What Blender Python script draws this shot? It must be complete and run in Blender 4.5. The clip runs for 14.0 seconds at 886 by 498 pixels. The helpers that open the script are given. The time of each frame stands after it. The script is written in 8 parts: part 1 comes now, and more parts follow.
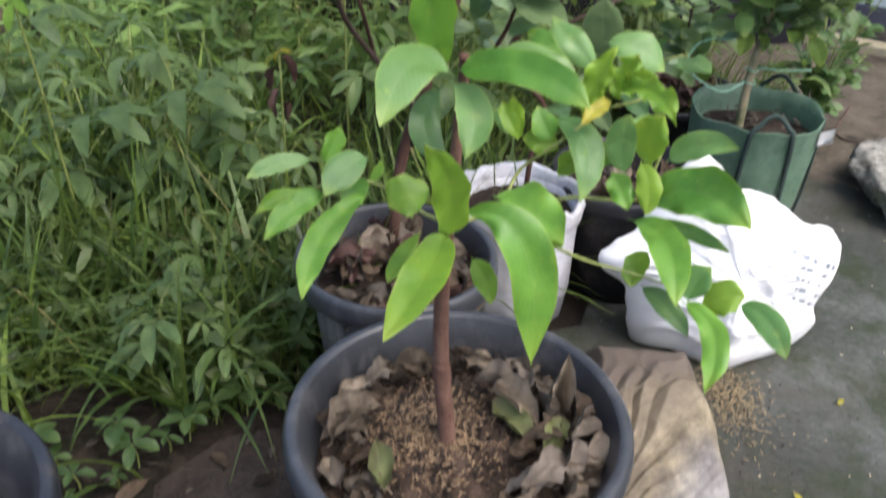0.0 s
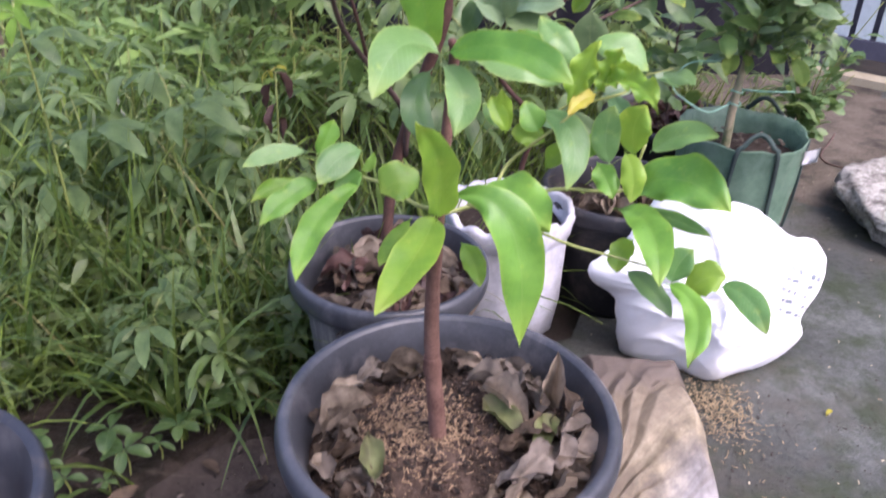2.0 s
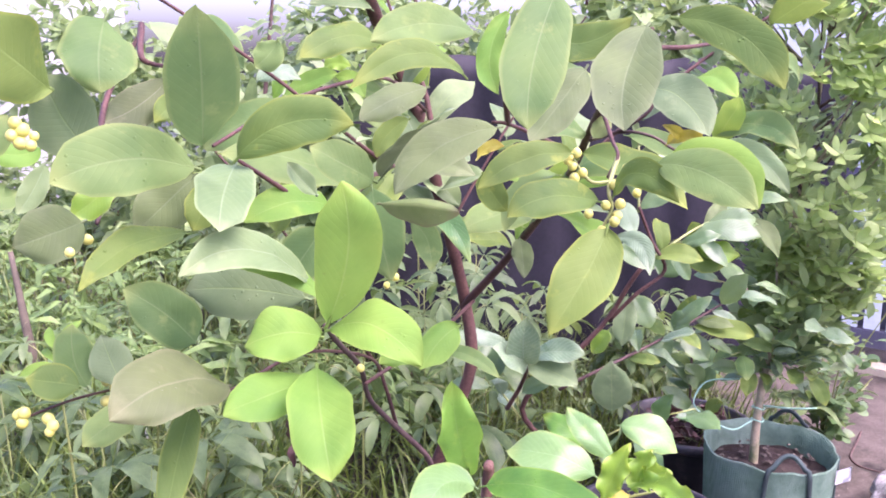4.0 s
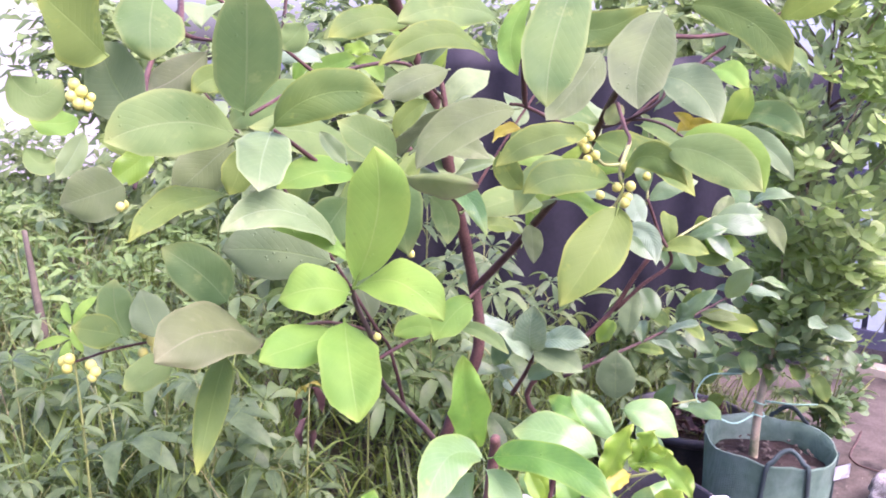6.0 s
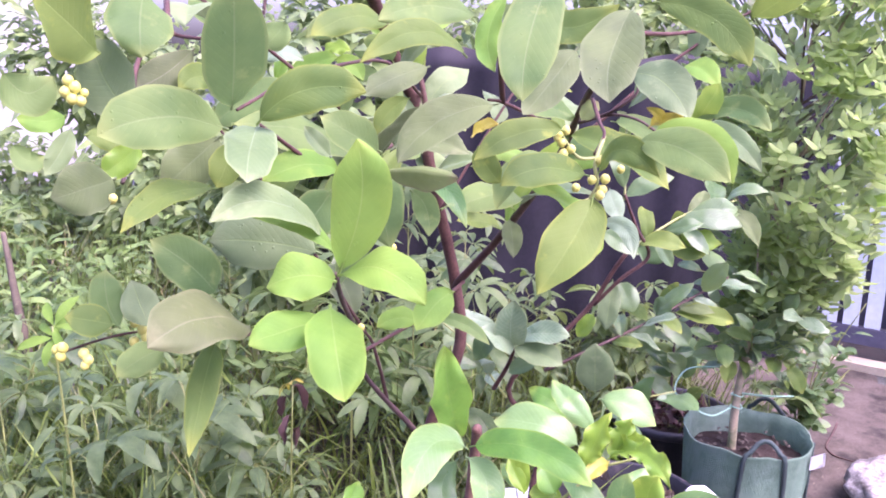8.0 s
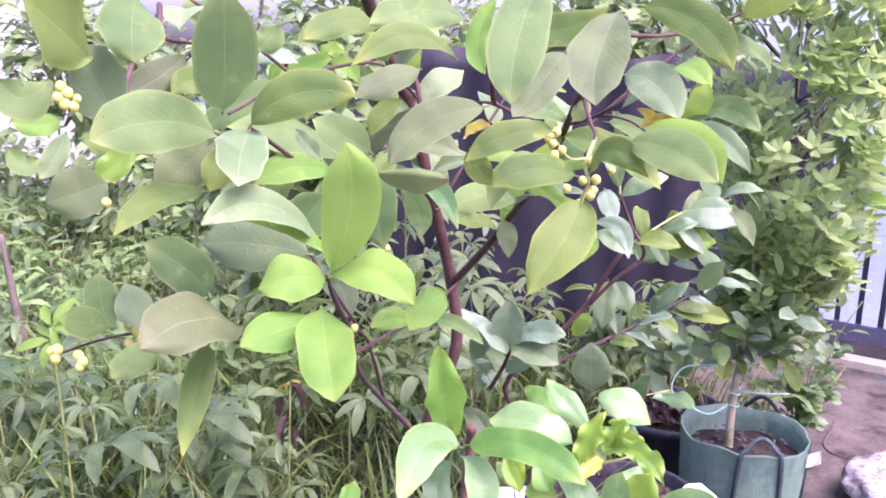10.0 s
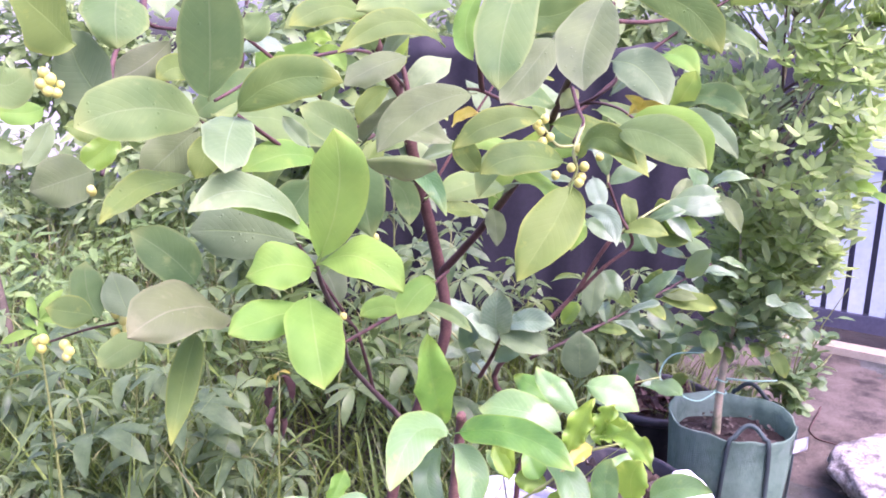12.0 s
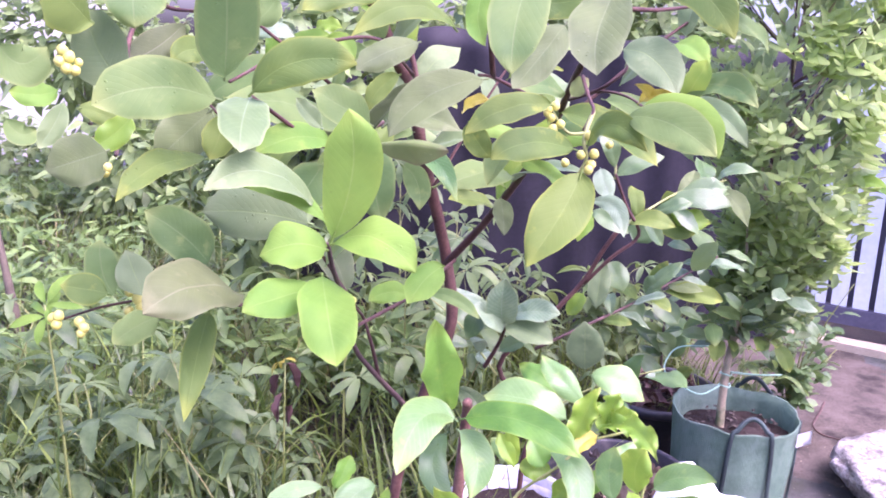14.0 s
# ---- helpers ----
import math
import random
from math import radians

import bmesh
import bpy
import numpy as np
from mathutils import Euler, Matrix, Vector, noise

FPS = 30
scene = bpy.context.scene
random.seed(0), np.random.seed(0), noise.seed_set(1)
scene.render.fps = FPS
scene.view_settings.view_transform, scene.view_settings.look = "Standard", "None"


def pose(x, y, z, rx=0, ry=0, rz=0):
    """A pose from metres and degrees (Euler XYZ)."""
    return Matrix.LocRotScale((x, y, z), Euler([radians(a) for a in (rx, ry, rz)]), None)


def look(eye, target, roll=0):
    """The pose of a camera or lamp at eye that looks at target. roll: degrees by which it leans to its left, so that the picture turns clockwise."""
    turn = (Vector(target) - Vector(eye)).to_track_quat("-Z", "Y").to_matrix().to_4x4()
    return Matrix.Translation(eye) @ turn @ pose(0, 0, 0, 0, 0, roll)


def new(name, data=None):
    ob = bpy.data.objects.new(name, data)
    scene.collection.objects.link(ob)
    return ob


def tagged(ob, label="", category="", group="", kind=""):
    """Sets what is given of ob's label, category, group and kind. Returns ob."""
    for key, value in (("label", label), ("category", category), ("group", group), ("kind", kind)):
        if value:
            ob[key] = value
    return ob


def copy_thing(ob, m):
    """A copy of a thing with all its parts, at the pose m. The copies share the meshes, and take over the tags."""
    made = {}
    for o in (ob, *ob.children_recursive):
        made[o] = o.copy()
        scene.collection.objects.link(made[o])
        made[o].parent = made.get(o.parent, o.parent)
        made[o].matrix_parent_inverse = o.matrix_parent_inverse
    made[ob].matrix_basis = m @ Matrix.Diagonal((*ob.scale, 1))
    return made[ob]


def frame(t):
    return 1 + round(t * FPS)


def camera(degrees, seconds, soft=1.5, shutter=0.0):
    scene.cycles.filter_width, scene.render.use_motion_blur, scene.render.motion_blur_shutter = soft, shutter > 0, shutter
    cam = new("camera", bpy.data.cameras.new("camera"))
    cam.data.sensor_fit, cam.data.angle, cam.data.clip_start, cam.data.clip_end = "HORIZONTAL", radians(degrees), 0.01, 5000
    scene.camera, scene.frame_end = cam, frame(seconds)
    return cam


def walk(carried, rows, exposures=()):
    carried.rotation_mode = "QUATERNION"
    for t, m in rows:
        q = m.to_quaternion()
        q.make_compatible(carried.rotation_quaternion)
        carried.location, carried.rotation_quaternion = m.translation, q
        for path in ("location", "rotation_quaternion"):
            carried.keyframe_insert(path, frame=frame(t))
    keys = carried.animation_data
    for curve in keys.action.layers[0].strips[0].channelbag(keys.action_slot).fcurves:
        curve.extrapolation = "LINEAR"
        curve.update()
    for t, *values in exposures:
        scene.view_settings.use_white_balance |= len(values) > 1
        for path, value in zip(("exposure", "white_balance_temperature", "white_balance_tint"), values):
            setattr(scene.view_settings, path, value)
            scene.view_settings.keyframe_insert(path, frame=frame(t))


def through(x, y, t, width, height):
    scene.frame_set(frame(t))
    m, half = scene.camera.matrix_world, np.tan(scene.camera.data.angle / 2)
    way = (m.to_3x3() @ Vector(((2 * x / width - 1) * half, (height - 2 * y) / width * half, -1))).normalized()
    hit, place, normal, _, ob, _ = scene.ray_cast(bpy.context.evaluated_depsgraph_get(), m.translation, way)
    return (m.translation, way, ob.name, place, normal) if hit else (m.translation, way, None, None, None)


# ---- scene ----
from mathutils.bvhtree import BVHTree

cam = camera(56.5, 14.0, soft=1.8, shutter=0.5)
# eye, target and roll by time
PATH = [
    (0, (0.033, 0.005, 1.182), (0.103, 1.686, 0.101), 1.5),
    (0.5, (0.03, -0.009, 1.132), (0.082, 1.587, -0.072), 1.6),
    (1, (0.023, -0.03, 1.101), (0.045, 1.553, -0.121), 1.8),
    (1.5, (0.027, -0.047, 1.109), (0.066, 1.606, -0.017), 1.2),
    (2, (0.036, -0.048, 1.143), (0.121, 1.684, 0.145), 1.8),
    (2.5, (0.033, -0.049, 1.184), (0.141, 1.744, 0.304), -0.4),
    (3, (0.02, -0.02, 1.255), (0.072, 1.877, 0.623), -1.2),
    (3.5, (0.014, -0.006, 1.297), (0.075, 1.944, 0.858), -0.5),
    (3.7, (0.014, -0.005, 1.303), (0.071, 1.95, 0.885), -0.1),
    (5.8, (0.005, -0.031, 1.294), (0.028, 1.917, 0.841), 1.9),
    (6, (0.005, -0.036, 1.294), (0.038, 1.916, 0.859), 1.9),
    (6.5, (0.005, -0.05, 1.297), (0.069, 1.899, 0.855), 2.6),
    (7, (0.008, -0.055, 1.293), (0.086, 1.896, 0.858), 1.7),
    (7.5, (0.005, -0.056, 1.29), (0.07, 1.891, 0.838), 1.6),
    (8, (0.005, -0.056, 1.292), (0.083, 1.894, 0.858), 1.7),
    (8.2, (0.01, -0.057, 1.284), (0.06, 1.899, 0.87), 1.0),
    (10.3, (0.01, -0.062, 1.295), (0.095, 1.888, 0.859), 1.4),
    (10.5, (0.009, -0.062, 1.293), (0.089, 1.889, 0.858), 1.1),
    (11, (0.012, -0.064, 1.294), (0.12, 1.884, 0.853), 1.3),
    (11.5, (0.009, -0.06, 1.292), (0.101, 1.886, 0.84), 1.6),
    (12, (0.01, -0.061, 1.292), (0.119, 1.883, 0.835), 1.3),
    (12.5, (0.01, -0.06, 1.292), (0.119, 1.885, 0.837), 1.5),
    (13, (0.009, -0.061, 1.291), (0.123, 1.881, 0.826), 1.8),
    (13.5, (0.009, -0.061, 1.287), (0.125, 1.878, 0.814), 1.7),
    (14, (0.006, -0.066, 1.287), (0.104, 1.874, 0.812), 1.9),
]
EXPOSURES = [(0, 1.14, 6050, 11), (0.5, 1.33, 6050, 8), (1.0, 1.69, 6280, 15), (1.5, 1.86, 6250, 22), (2.0, 1.53, 5800, 29), (2.5, 1.26, 5680, 10), (3.0, 1.52, 5700, 22),
             (3.3, 1.90, 5720, 33), (3.5, 2.20, 5690, 48), (3.7, 2.22, 5680, 51), (6.0, 2.22, 5650, 55), (14.0, 2.29, 5480, 62)]
walk(cam, [(t, look(eye, target, roll)) for t, eye, target, roll in PATH], EXPOSURES)

# ------------------------------------------------------------ daylight
SUN_UP, SUN_TURN = 58.0, 128.0  # height, and bearing from straight ahead (minus: to the left)
world = bpy.data.worlds.new("daylight")
scene.world = world
world.use_nodes = True
wn = world.node_tree.nodes
sky = wn.new("ShaderNodeTexSky")
sky.sky_type, sky.sun_disc = "NISHITA", False
sky.sun_elevation, sky.sun_rotation = radians(SUN_UP), radians(SUN_TURN)
sky.air_density, sky.dust_density, sky.ozone_density = 1.0, 6.0, 0.6
wn["Background"].inputs["Strength"].default_value = 0.15
world.node_tree.links.new(sky.outputs[0], wn["Background"].inputs["Color"])

sun = new("sun", bpy.data.lights.new("sun", "SUN"))
sun.data.energy, sun.data.angle, sun.data.color = 0.70, radians(45), (1.0, 0.96, 0.88)
sx = math.sin(radians(SUN_TURN)) * math.cos(radians(SUN_UP))
sy = math.cos(radians(SUN_TURN)) * math.cos(radians(SUN_UP))
sun.matrix_world = look((sx * 20, sy * 20, math.sin(radians(SUN_UP)) * 20), (0, 0, 0))


# ------------------------------------------------------------ materials
def start_material(name):
    m = bpy.data.materials.new(name)
    m.use_nodes = True
    nt = m.node_tree
    return m, nt, nt.nodes, nt.links, nt.nodes["Principled BSDF"]


def noise_node(nt, scale, detail=4.0, rough=0.6, coord="Object"):
    tc = nt.nodes.new("ShaderNodeTexCoord")
    tx = nt.nodes.new("ShaderNodeTexNoise")
    tx.inputs["Scale"].default_value, tx.inputs["Detail"].default_value, tx.inputs["Roughness"].default_value = scale, detail, rough
    nt.links.new(tc.outputs[coord], tx.inputs["Vector"])
    return tx.outputs["Fac"]


def ramp(nt, fac, stops):
    r = nt.nodes.new("ShaderNodeValToRGB")
    e = r.color_ramp.elements
    while len(e) < len(stops):
        e.new(0.5)
    for el, (p, c) in zip(e, stops):
        el.position, el.color = p, (*c, 1) if len(c) == 3 else c
    nt.links.new(fac, r.inputs["Fac"])
    return r.outputs["Color"]


def mix(nt, fac, a, b, mode="MIX"):
    n = nt.nodes.new("ShaderNodeMix")
    n.data_type, n.blend_type = "RGBA", mode
    for sock, v in ((n.inputs[0], fac), (n.inputs[6], a), (n.inputs[7], b)):
        if isinstance(v, bpy.types.NodeSocket):
            nt.links.new(v, sock)
        elif isinstance(v, tuple):
            sock.default_value = (*v, 1)
        else:
            sock.default_value = v
    return n.outputs[2]


def calc(nt, op, a, b=0.0, clamp=False):
    n = nt.nodes.new("ShaderNodeMath")
    n.operation, n.use_clamp = op, clamp
    for sock, v in zip(n.inputs, (a, b)):
        if isinstance(v, bpy.types.NodeSocket):
            nt.links.new(v, sock)
        else:
            sock.default_value = v
    return n.outputs[0]


def bump(nt, height, strength, distance, bsdf):
    b = nt.nodes.new("ShaderNodeBump")
    b.inputs["Strength"].default_value, b.inputs["Distance"].default_value = strength, distance
    nt.links.new(height, b.inputs["Height"])
    nt.links.new(b.outputs[0], bsdf.inputs["Normal"])


def surface(name, dark, light, coarse, fine, rough=0.7, relief=0.4, depth=0.004, spread=0.15, metal=0.0, stain=None, stain_scale=2.0, coord="Object", rough_low=None, spec=0.5):
    """A surface mottled at two scales, with fine relief and, where given, stains."""
    m, nt, n, ln, b = start_material(name)
    c, f = noise_node(nt, coarse, 3, coord=coord), noise_node(nt, fine, 6, 0.7, coord=coord)
    both = calc(nt, "ADD", calc(nt, "MULTIPLY", c, 0.55), calc(nt, "MULTIPLY", f, 0.45))
    col = ramp(nt, both, [(0.5 - spread, dark), (0.5 + spread, light)])
    if stain:
        s = noise_node(nt, stain_scale, 5, 0.65, coord=coord)
        col = mix(nt, ramp(nt, s, [(0.52, (0, 0, 0)), (0.66, (1, 1, 1))]), col, stain)
    ln.new(col, b.inputs["Base Color"])
    if rough_low is None:
        b.inputs["Roughness"].default_value = rough
    else:
        ln.new(calc(nt, "ADD", calc(nt, "MULTIPLY", c, rough - rough_low), rough_low), b.inputs["Roughness"])
    b.inputs["Metallic"].default_value = metal
    b.inputs["Specular IOR Level"].default_value = spec
    bump(nt, both, relief, depth, b)
    return m


def leaf_material(name, dark, light, glow, edge, rough=0.38, through=0.35, veins=0.06, rib=(0.25, 0.36, 0.10), islands=False, crinkle=0.0, spec=0.45, quilted=0.10):
    """A leaf blade: side veins and a midrib along its own length, a paler margin, and light shining through it."""
    m, nt, n, ln, b = start_material(name)
    uv = n.new("ShaderNodeUVMap")
    uv.uv_map = "blade"
    sep = n.new("ShaderNodeSeparateXYZ")
    ln.new(uv.outputs[0], sep.inputs[0])
    across = calc(nt, "ABSOLUTE", calc(nt, "SUBTRACT", sep.outputs[1], 0.5))  # 0 at the rib, 0.5 at the margin
    along = calc(nt, "SUBTRACT", calc(nt, "MULTIPLY", sep.outputs[0], 13.0), calc(nt, "MULTIPLY", across, 7.0))
    wave = calc(nt, "ABSOLUTE", calc(nt, "SUBTRACT", calc(nt, "FRACT", along), 0.5))
    vein = calc(nt, "MULTIPLY", calc(nt, "SUBTRACT", 1.0, calc(nt, "MULTIPLY", wave, 9.0), True), 1.0, True)
    ribline = calc(nt, "SUBTRACT", 1.0, calc(nt, "MULTIPLY", across, 44.0), True)
    if islands:
        vary = n.new("ShaderNodeNewGeometry").outputs["Random Per Island"]
    else:
        vary = n.new("ShaderNodeObjectInfo").outputs["Random"]
    blotch, speck = noise_node(nt, 22, 3), noise_node(nt, 160, 3)
    tone = calc(nt, "ADD", calc(nt, "MULTIPLY", vary, 0.40), calc(nt, "ADD", calc(nt, "MULTIPLY", blotch, 0.85), calc(nt, "MULTIPLY", noise_node(nt, 62, 4, 0.6), 0.35)))
    col = ramp(nt, tone, [(0.50, dark), (0.98, light)])
    col = mix(nt, calc(nt, "MULTIPLY", vein, veins), col, rib)
    col = mix(nt, calc(nt, "MULTIPLY", ribline, 0.28), col, rib)
    margin = calc(nt, "MULTIPLY", calc(nt, "SUBTRACT", across, 0.43, True), 13.0, True)
    tip = calc(nt, "MULTIPLY", calc(nt, "SUBTRACT", sep.outputs[0], 0.82, True), 5.0, True)
    col = mix(nt, calc(nt, "MAXIMUM", calc(nt, "MULTIPLY", margin, 0.45), calc(nt, "MULTIPLY", tip, 0.6)), col, edge)
    patch = calc(nt, "MULTIPLY", calc(nt, "SUBTRACT", noise_node(nt, 48, 4, 0.65), 0.60, True), 5.0, True)
    col = mix(nt, calc(nt, "MULTIPLY", patch, 0.65), col, edge)
    shade = calc(nt, "MULTIPLY", calc(nt, "SUBTRACT", 0.46, noise_node(nt, 30, 5, 0.7), True), 4.0, True)
    col = mix(nt, calc(nt, "MULTIPLY", shade, 0.5), col, dark)
    spots = calc(nt, "MULTIPLY", calc(nt, "SUBTRACT", speck, 0.68, True), 6.0, True)
    col = mix(nt, calc(nt, "MULTIPLY", spots, 0.5), col, (0.10, 0.08, 0.03))
    ln.new(col, b.inputs["Base Color"])
    base_rough = calc(nt, "ADD", rough - 0.08, calc(nt, "MULTIPLY", blotch, 0.2))
    b.inputs["Specular IOR Level"].default_value = spec
    vor = n.new("ShaderNodeTexVoronoi")
    vor.inputs["Scale"].default_value = 210
    vtc = n.new("ShaderNodeTexCoord")
    ln.new(vtc.outputs["Object"], vor.inputs["Vector"])
    sprinkled = calc(nt, "GREATER_THAN", noise_node(nt, 35, 2), 0.575)
    drop = calc(nt, "MULTIPLY", calc(nt, "SUBTRACT", 1.0, calc(nt, "MULTIPLY", vor.outputs["Distance"], 5.5), True), sprinkled)  # beads of water
    ln.new(calc(nt, "SUBTRACT", base_rough, calc(nt, "MULTIPLY", drop, 0.6), True), b.inputs["Roughness"])
    blotch = calc(nt, "ADD", blotch, calc(nt, "MULTIPLY", drop, 1.5))
    quilt = calc(nt, "MULTIPLY", wave, quilted if veins else 0.0)  # the blade swells softly between its side veins
    blotch = calc(nt, "ADD", blotch, quilt)
    if crinkle:
        blotch = calc(nt, "ADD", blotch, calc(nt, "MULTIPLY", noise_node(nt, 75, 5, 0.7), crinkle))
    h = calc(nt, "ADD", calc(nt, "MULTIPLY", vein, -0.06), calc(nt, "ADD", calc(nt, "MULTIPLY", ribline, -0.14), calc(nt, "MULTIPLY", blotch, 0.8)))
    bump(nt, h, 0.55, 0.002, b)
    tr = n.new("ShaderNodeBsdfTranslucent")
    ln.new(mix(nt, 0.55, col, glow), tr.inputs["Color"])
    mx = n.new("ShaderNodeMixShader")
    mx.inputs[0].default_value = through
    ln.new(b.outputs[0], mx.inputs[1])
    ln.new(tr.outputs[0], mx.inputs[2])
    ln.new(mx.outputs[0], n["Material Output"].inputs["Surface"])
    return m


TONES = {
    "y": leaf_material("leaf_young", (0.090, 0.225, 0.022), (0.225, 0.385, 0.036), (0.40, 0.55, 0.06), (0.42, 0.50, 0.08), through=0.45, rib=(0.33, 0.44, 0.10)),
    "g": leaf_material("leaf_green", (0.062, 0.190, 0.028), (0.165, 0.350, 0.046), (0.28, 0.52, 0.05), (0.34, 0.45, 0.06)),
    "d": leaf_material("leaf_dark", (0.05, 0.12, 0.04), (0.10, 0.18, 0.06), (0.12, 0.25, 0.04), (0.10, 0.19, 0.05), rough=0.32, through=0.25, rib=(0.14, 0.22, 0.09)),
    "o": leaf_material("leaf_olive", (0.068, 0.130, 0.026), (0.140, 0.210, 0.042), (0.20, 0.30, 0.05), (0.34, 0.38, 0.06), rough=0.56, spec=0.2, quilted=0.05, veins=0.03),
    # pale tone: the sky's sheen on the blade put into the colour
    "p": leaf_material("leaf_glossy", (0.075, 0.19, 0.048), (0.15, 0.285, 0.085), (0.25, 0.42, 0.10), (0.38, 0.48, 0.10), rough=0.36, through=0.28, veins=0.2, rib=(0.30, 0.42, 0.20)),
    "u": leaf_material("leaf_underside", (0.100, 0.160, 0.066), (0.170, 0.240, 0.100), (0.2, 0.3, 0.12), (0.24, 0.30, 0.14), through=0.2, rough=0.56, spec=0.2, quilted=0.05, veins=0.03),
    "b": leaf_material("leaf_brownish", (0.058, 0.084, 0.030), (0.118, 0.152, 0.054), (0.22, 0.24, 0.09), (0.22, 0.23, 0.11), through=0.25, rib=(0.33, 0.32, 0.22), rough=0.56, spec=0.2, quilted=0.05, veins=0.03),
    "l": leaf_material("leaf_yellow", (0.34, 0.32, 0.03), (0.48, 0.44, 0.06), (0.6, 0.5, 0.06), (0.35, 0.22, 0.05), through=0.4),
}
# the tall tree's leaf tones are duller: haze is put into their colour
TONES["h"] = leaf_material("leaf_sage", (0.064, 0.136, 0.038), (0.155, 0.245, 0.068), (0.26, 0.38, 0.10), (0.36, 0.42, 0.12), through=0.4, rib=(0.33, 0.40, 0.18), rough=0.56, spec=0.2, quilted=0.05, veins=0.03)
# slate: unlit leaf faces, partly put into a darker colour
TONES["e"] = leaf_material("leaf_slate", (0.052, 0.085, 0.030), (0.112, 0.158, 0.052), (0.2, 0.26, 0.10), (0.2, 0.24, 0.11), through=0.22, rib=(0.22, 0.27, 0.15), rough=0.56, spec=0.2, quilted=0.05, veins=0.03)
TONES["m"] = leaf_material("leaf_mid", (0.060, 0.130, 0.045), (0.135, 0.220, 0.080), (0.22, 0.34, 0.07), (0.2, 0.3, 0.08), rough=0.32, through=0.28, rib=(0.2, 0.29, 0.12), spec=0.6, quilted=0.6, veins=0.16)
TONES["v"] = leaf_material("leaf_veined", (0.10, 0.175, 0.085), (0.19, 0.28, 0.15), (0.28, 0.38, 0.15), (0.28, 0.36, 0.16), rough=0.28, through=0.2, rib=(0.34, 0.42, 0.27), spec=0.4, quilted=0.7, veins=0.25)
# sky reflection on the tall tree's leaves, paled into the base colour
TONES["q"] = leaf_material("leaf_sheen", (0.084, 0.150, 0.052), (0.162, 0.240, 0.086), (0.32, 0.42, 0.18), (0.34, 0.42, 0.18), through=0.2, rib=(0.40, 0.48, 0.30), rough=0.5, spec=0.3, quilted=0.05, veins=0.03)
TONES["r"] = leaf_material("leaf_scorched", (0.15, 0.22, 0.06), (0.27, 0.35, 0.11), (0.3, 0.3, 0.12), (0.19, 0.085, 0.08), rough=0.6, spec=0.2, veins=0.0, rib=(0.24, 0.16, 0.12))
# lime: light shining through is partly put into the colour
TONES["t"] = leaf_material("leaf_lime", (0.090, 0.225, 0.032), (0.195, 0.345, 0.052), (0.38, 0.52, 0.08), (0.30, 0.42, 0.07), through=0.42, rib=(0.40, 0.48, 0.16), rough=0.56, spec=0.2, quilted=0.05, veins=0.03)
DEAD = [
    leaf_material("dead_leaf_tan", (0.076, 0.059, 0.043), (0.332, 0.272, 0.204), (0.3, 0.2, 0.1), (0.13, 0.10, 0.075), rough=0.75, through=0.1, veins=0.0, crinkle=3.0, spec=0.15, rib=(0.32, 0.26, 0.19)),
    leaf_material("dead_leaf_brown", (0.024, 0.018, 0.013), (0.112, 0.082, 0.057), (0.2, 0.12, 0.06), (0.07, 0.05, 0.035), rough=0.7, through=0.08, veins=0.0, crinkle=3.0, spec=0.15, rib=(0.20, 0.15, 0.11)),
    leaf_material("dead_leaf_grey", (0.039, 0.033, 0.026), (0.170, 0.142, 0.115), (0.2, 0.15, 0.1), (0.10, 0.08, 0.068), rough=0.7, through=0.08, veins=0.0, crinkle=3.0, spec=0.2, rib=(0.26, 0.22, 0.18)),
]
DEAD_RED = leaf_material("dead_leaf_red", (0.030, 0.015, 0.012), (0.090, 0.046, 0.035), (0.15, 0.05, 0.04), (0.05, 0.02, 0.02), rough=0.6, through=0.08, rib=(0.16, 0.08, 0.07))
DYING = leaf_material("dying_leaf", (0.060, 0.055, 0.030), (0.14, 0.165, 0.06), (0.2, 0.25, 0.06), (0.16, 0.12, 0.07), rough=0.55, through=0.15, veins=0.0, crinkle=1.5, spec=0.25, rib=(0.2, 0.2, 0.09))
SEED_LEAF = leaf_material("seedling_leaf", (0.028, 0.064, 0.020), (0.085, 0.140, 0.044), (0.25, 0.42, 0.06), (0.18, 0.28, 0.07), rough=0.4, through=0.3, veins=0.1, rib=(0.2, 0.3, 0.1))
WEED_LEAF = leaf_material("weed_leaf", (0.026, 0.060, 0.020), (0.158, 0.228, 0.080), (0.25, 0.38, 0.07), (0.14, 0.23, 0.07), rough=0.40, spec=0.36, through=0.38, veins=0.15, rib=(0.16, 0.28, 0.10))
CITRUS_LEAF = leaf_material("bush_leaf", (0.100, 0.190, 0.070), (0.36, 0.485, 0.215), (0.55, 0.68, 0.28), (0.30, 0.40, 0.14), rough=0.24, spec=0.7, through=0.62, veins=0.1)
CITRUS_MASS = leaf_material("bush_leaf_mass", (0.100, 0.190, 0.070), (0.36, 0.485, 0.215), (0.55, 0.68, 0.28), (0.30, 0.40, 0.14), rough=0.24, spec=0.7, through=0.62, veins=0.1, islands=True)
CITRUS_SHOOT = leaf_material("bush_shoot", (0.23, 0.37, 0.10), (0.44, 0.58, 0.22), (0.5, 0.62, 0.15), (0.4, 0.5, 0.16), rough=0.32, through=0.58, veins=0.1, islands=True)
FAR_LEAF = leaf_material("far_leaf", (0.070, 0.125, 0.045), (0.235, 0.325, 0.110), (0.36, 0.50, 0.14), (0.2, 0.3, 0.1), rough=0.4, through=0.35, veins=0.1, islands=True)
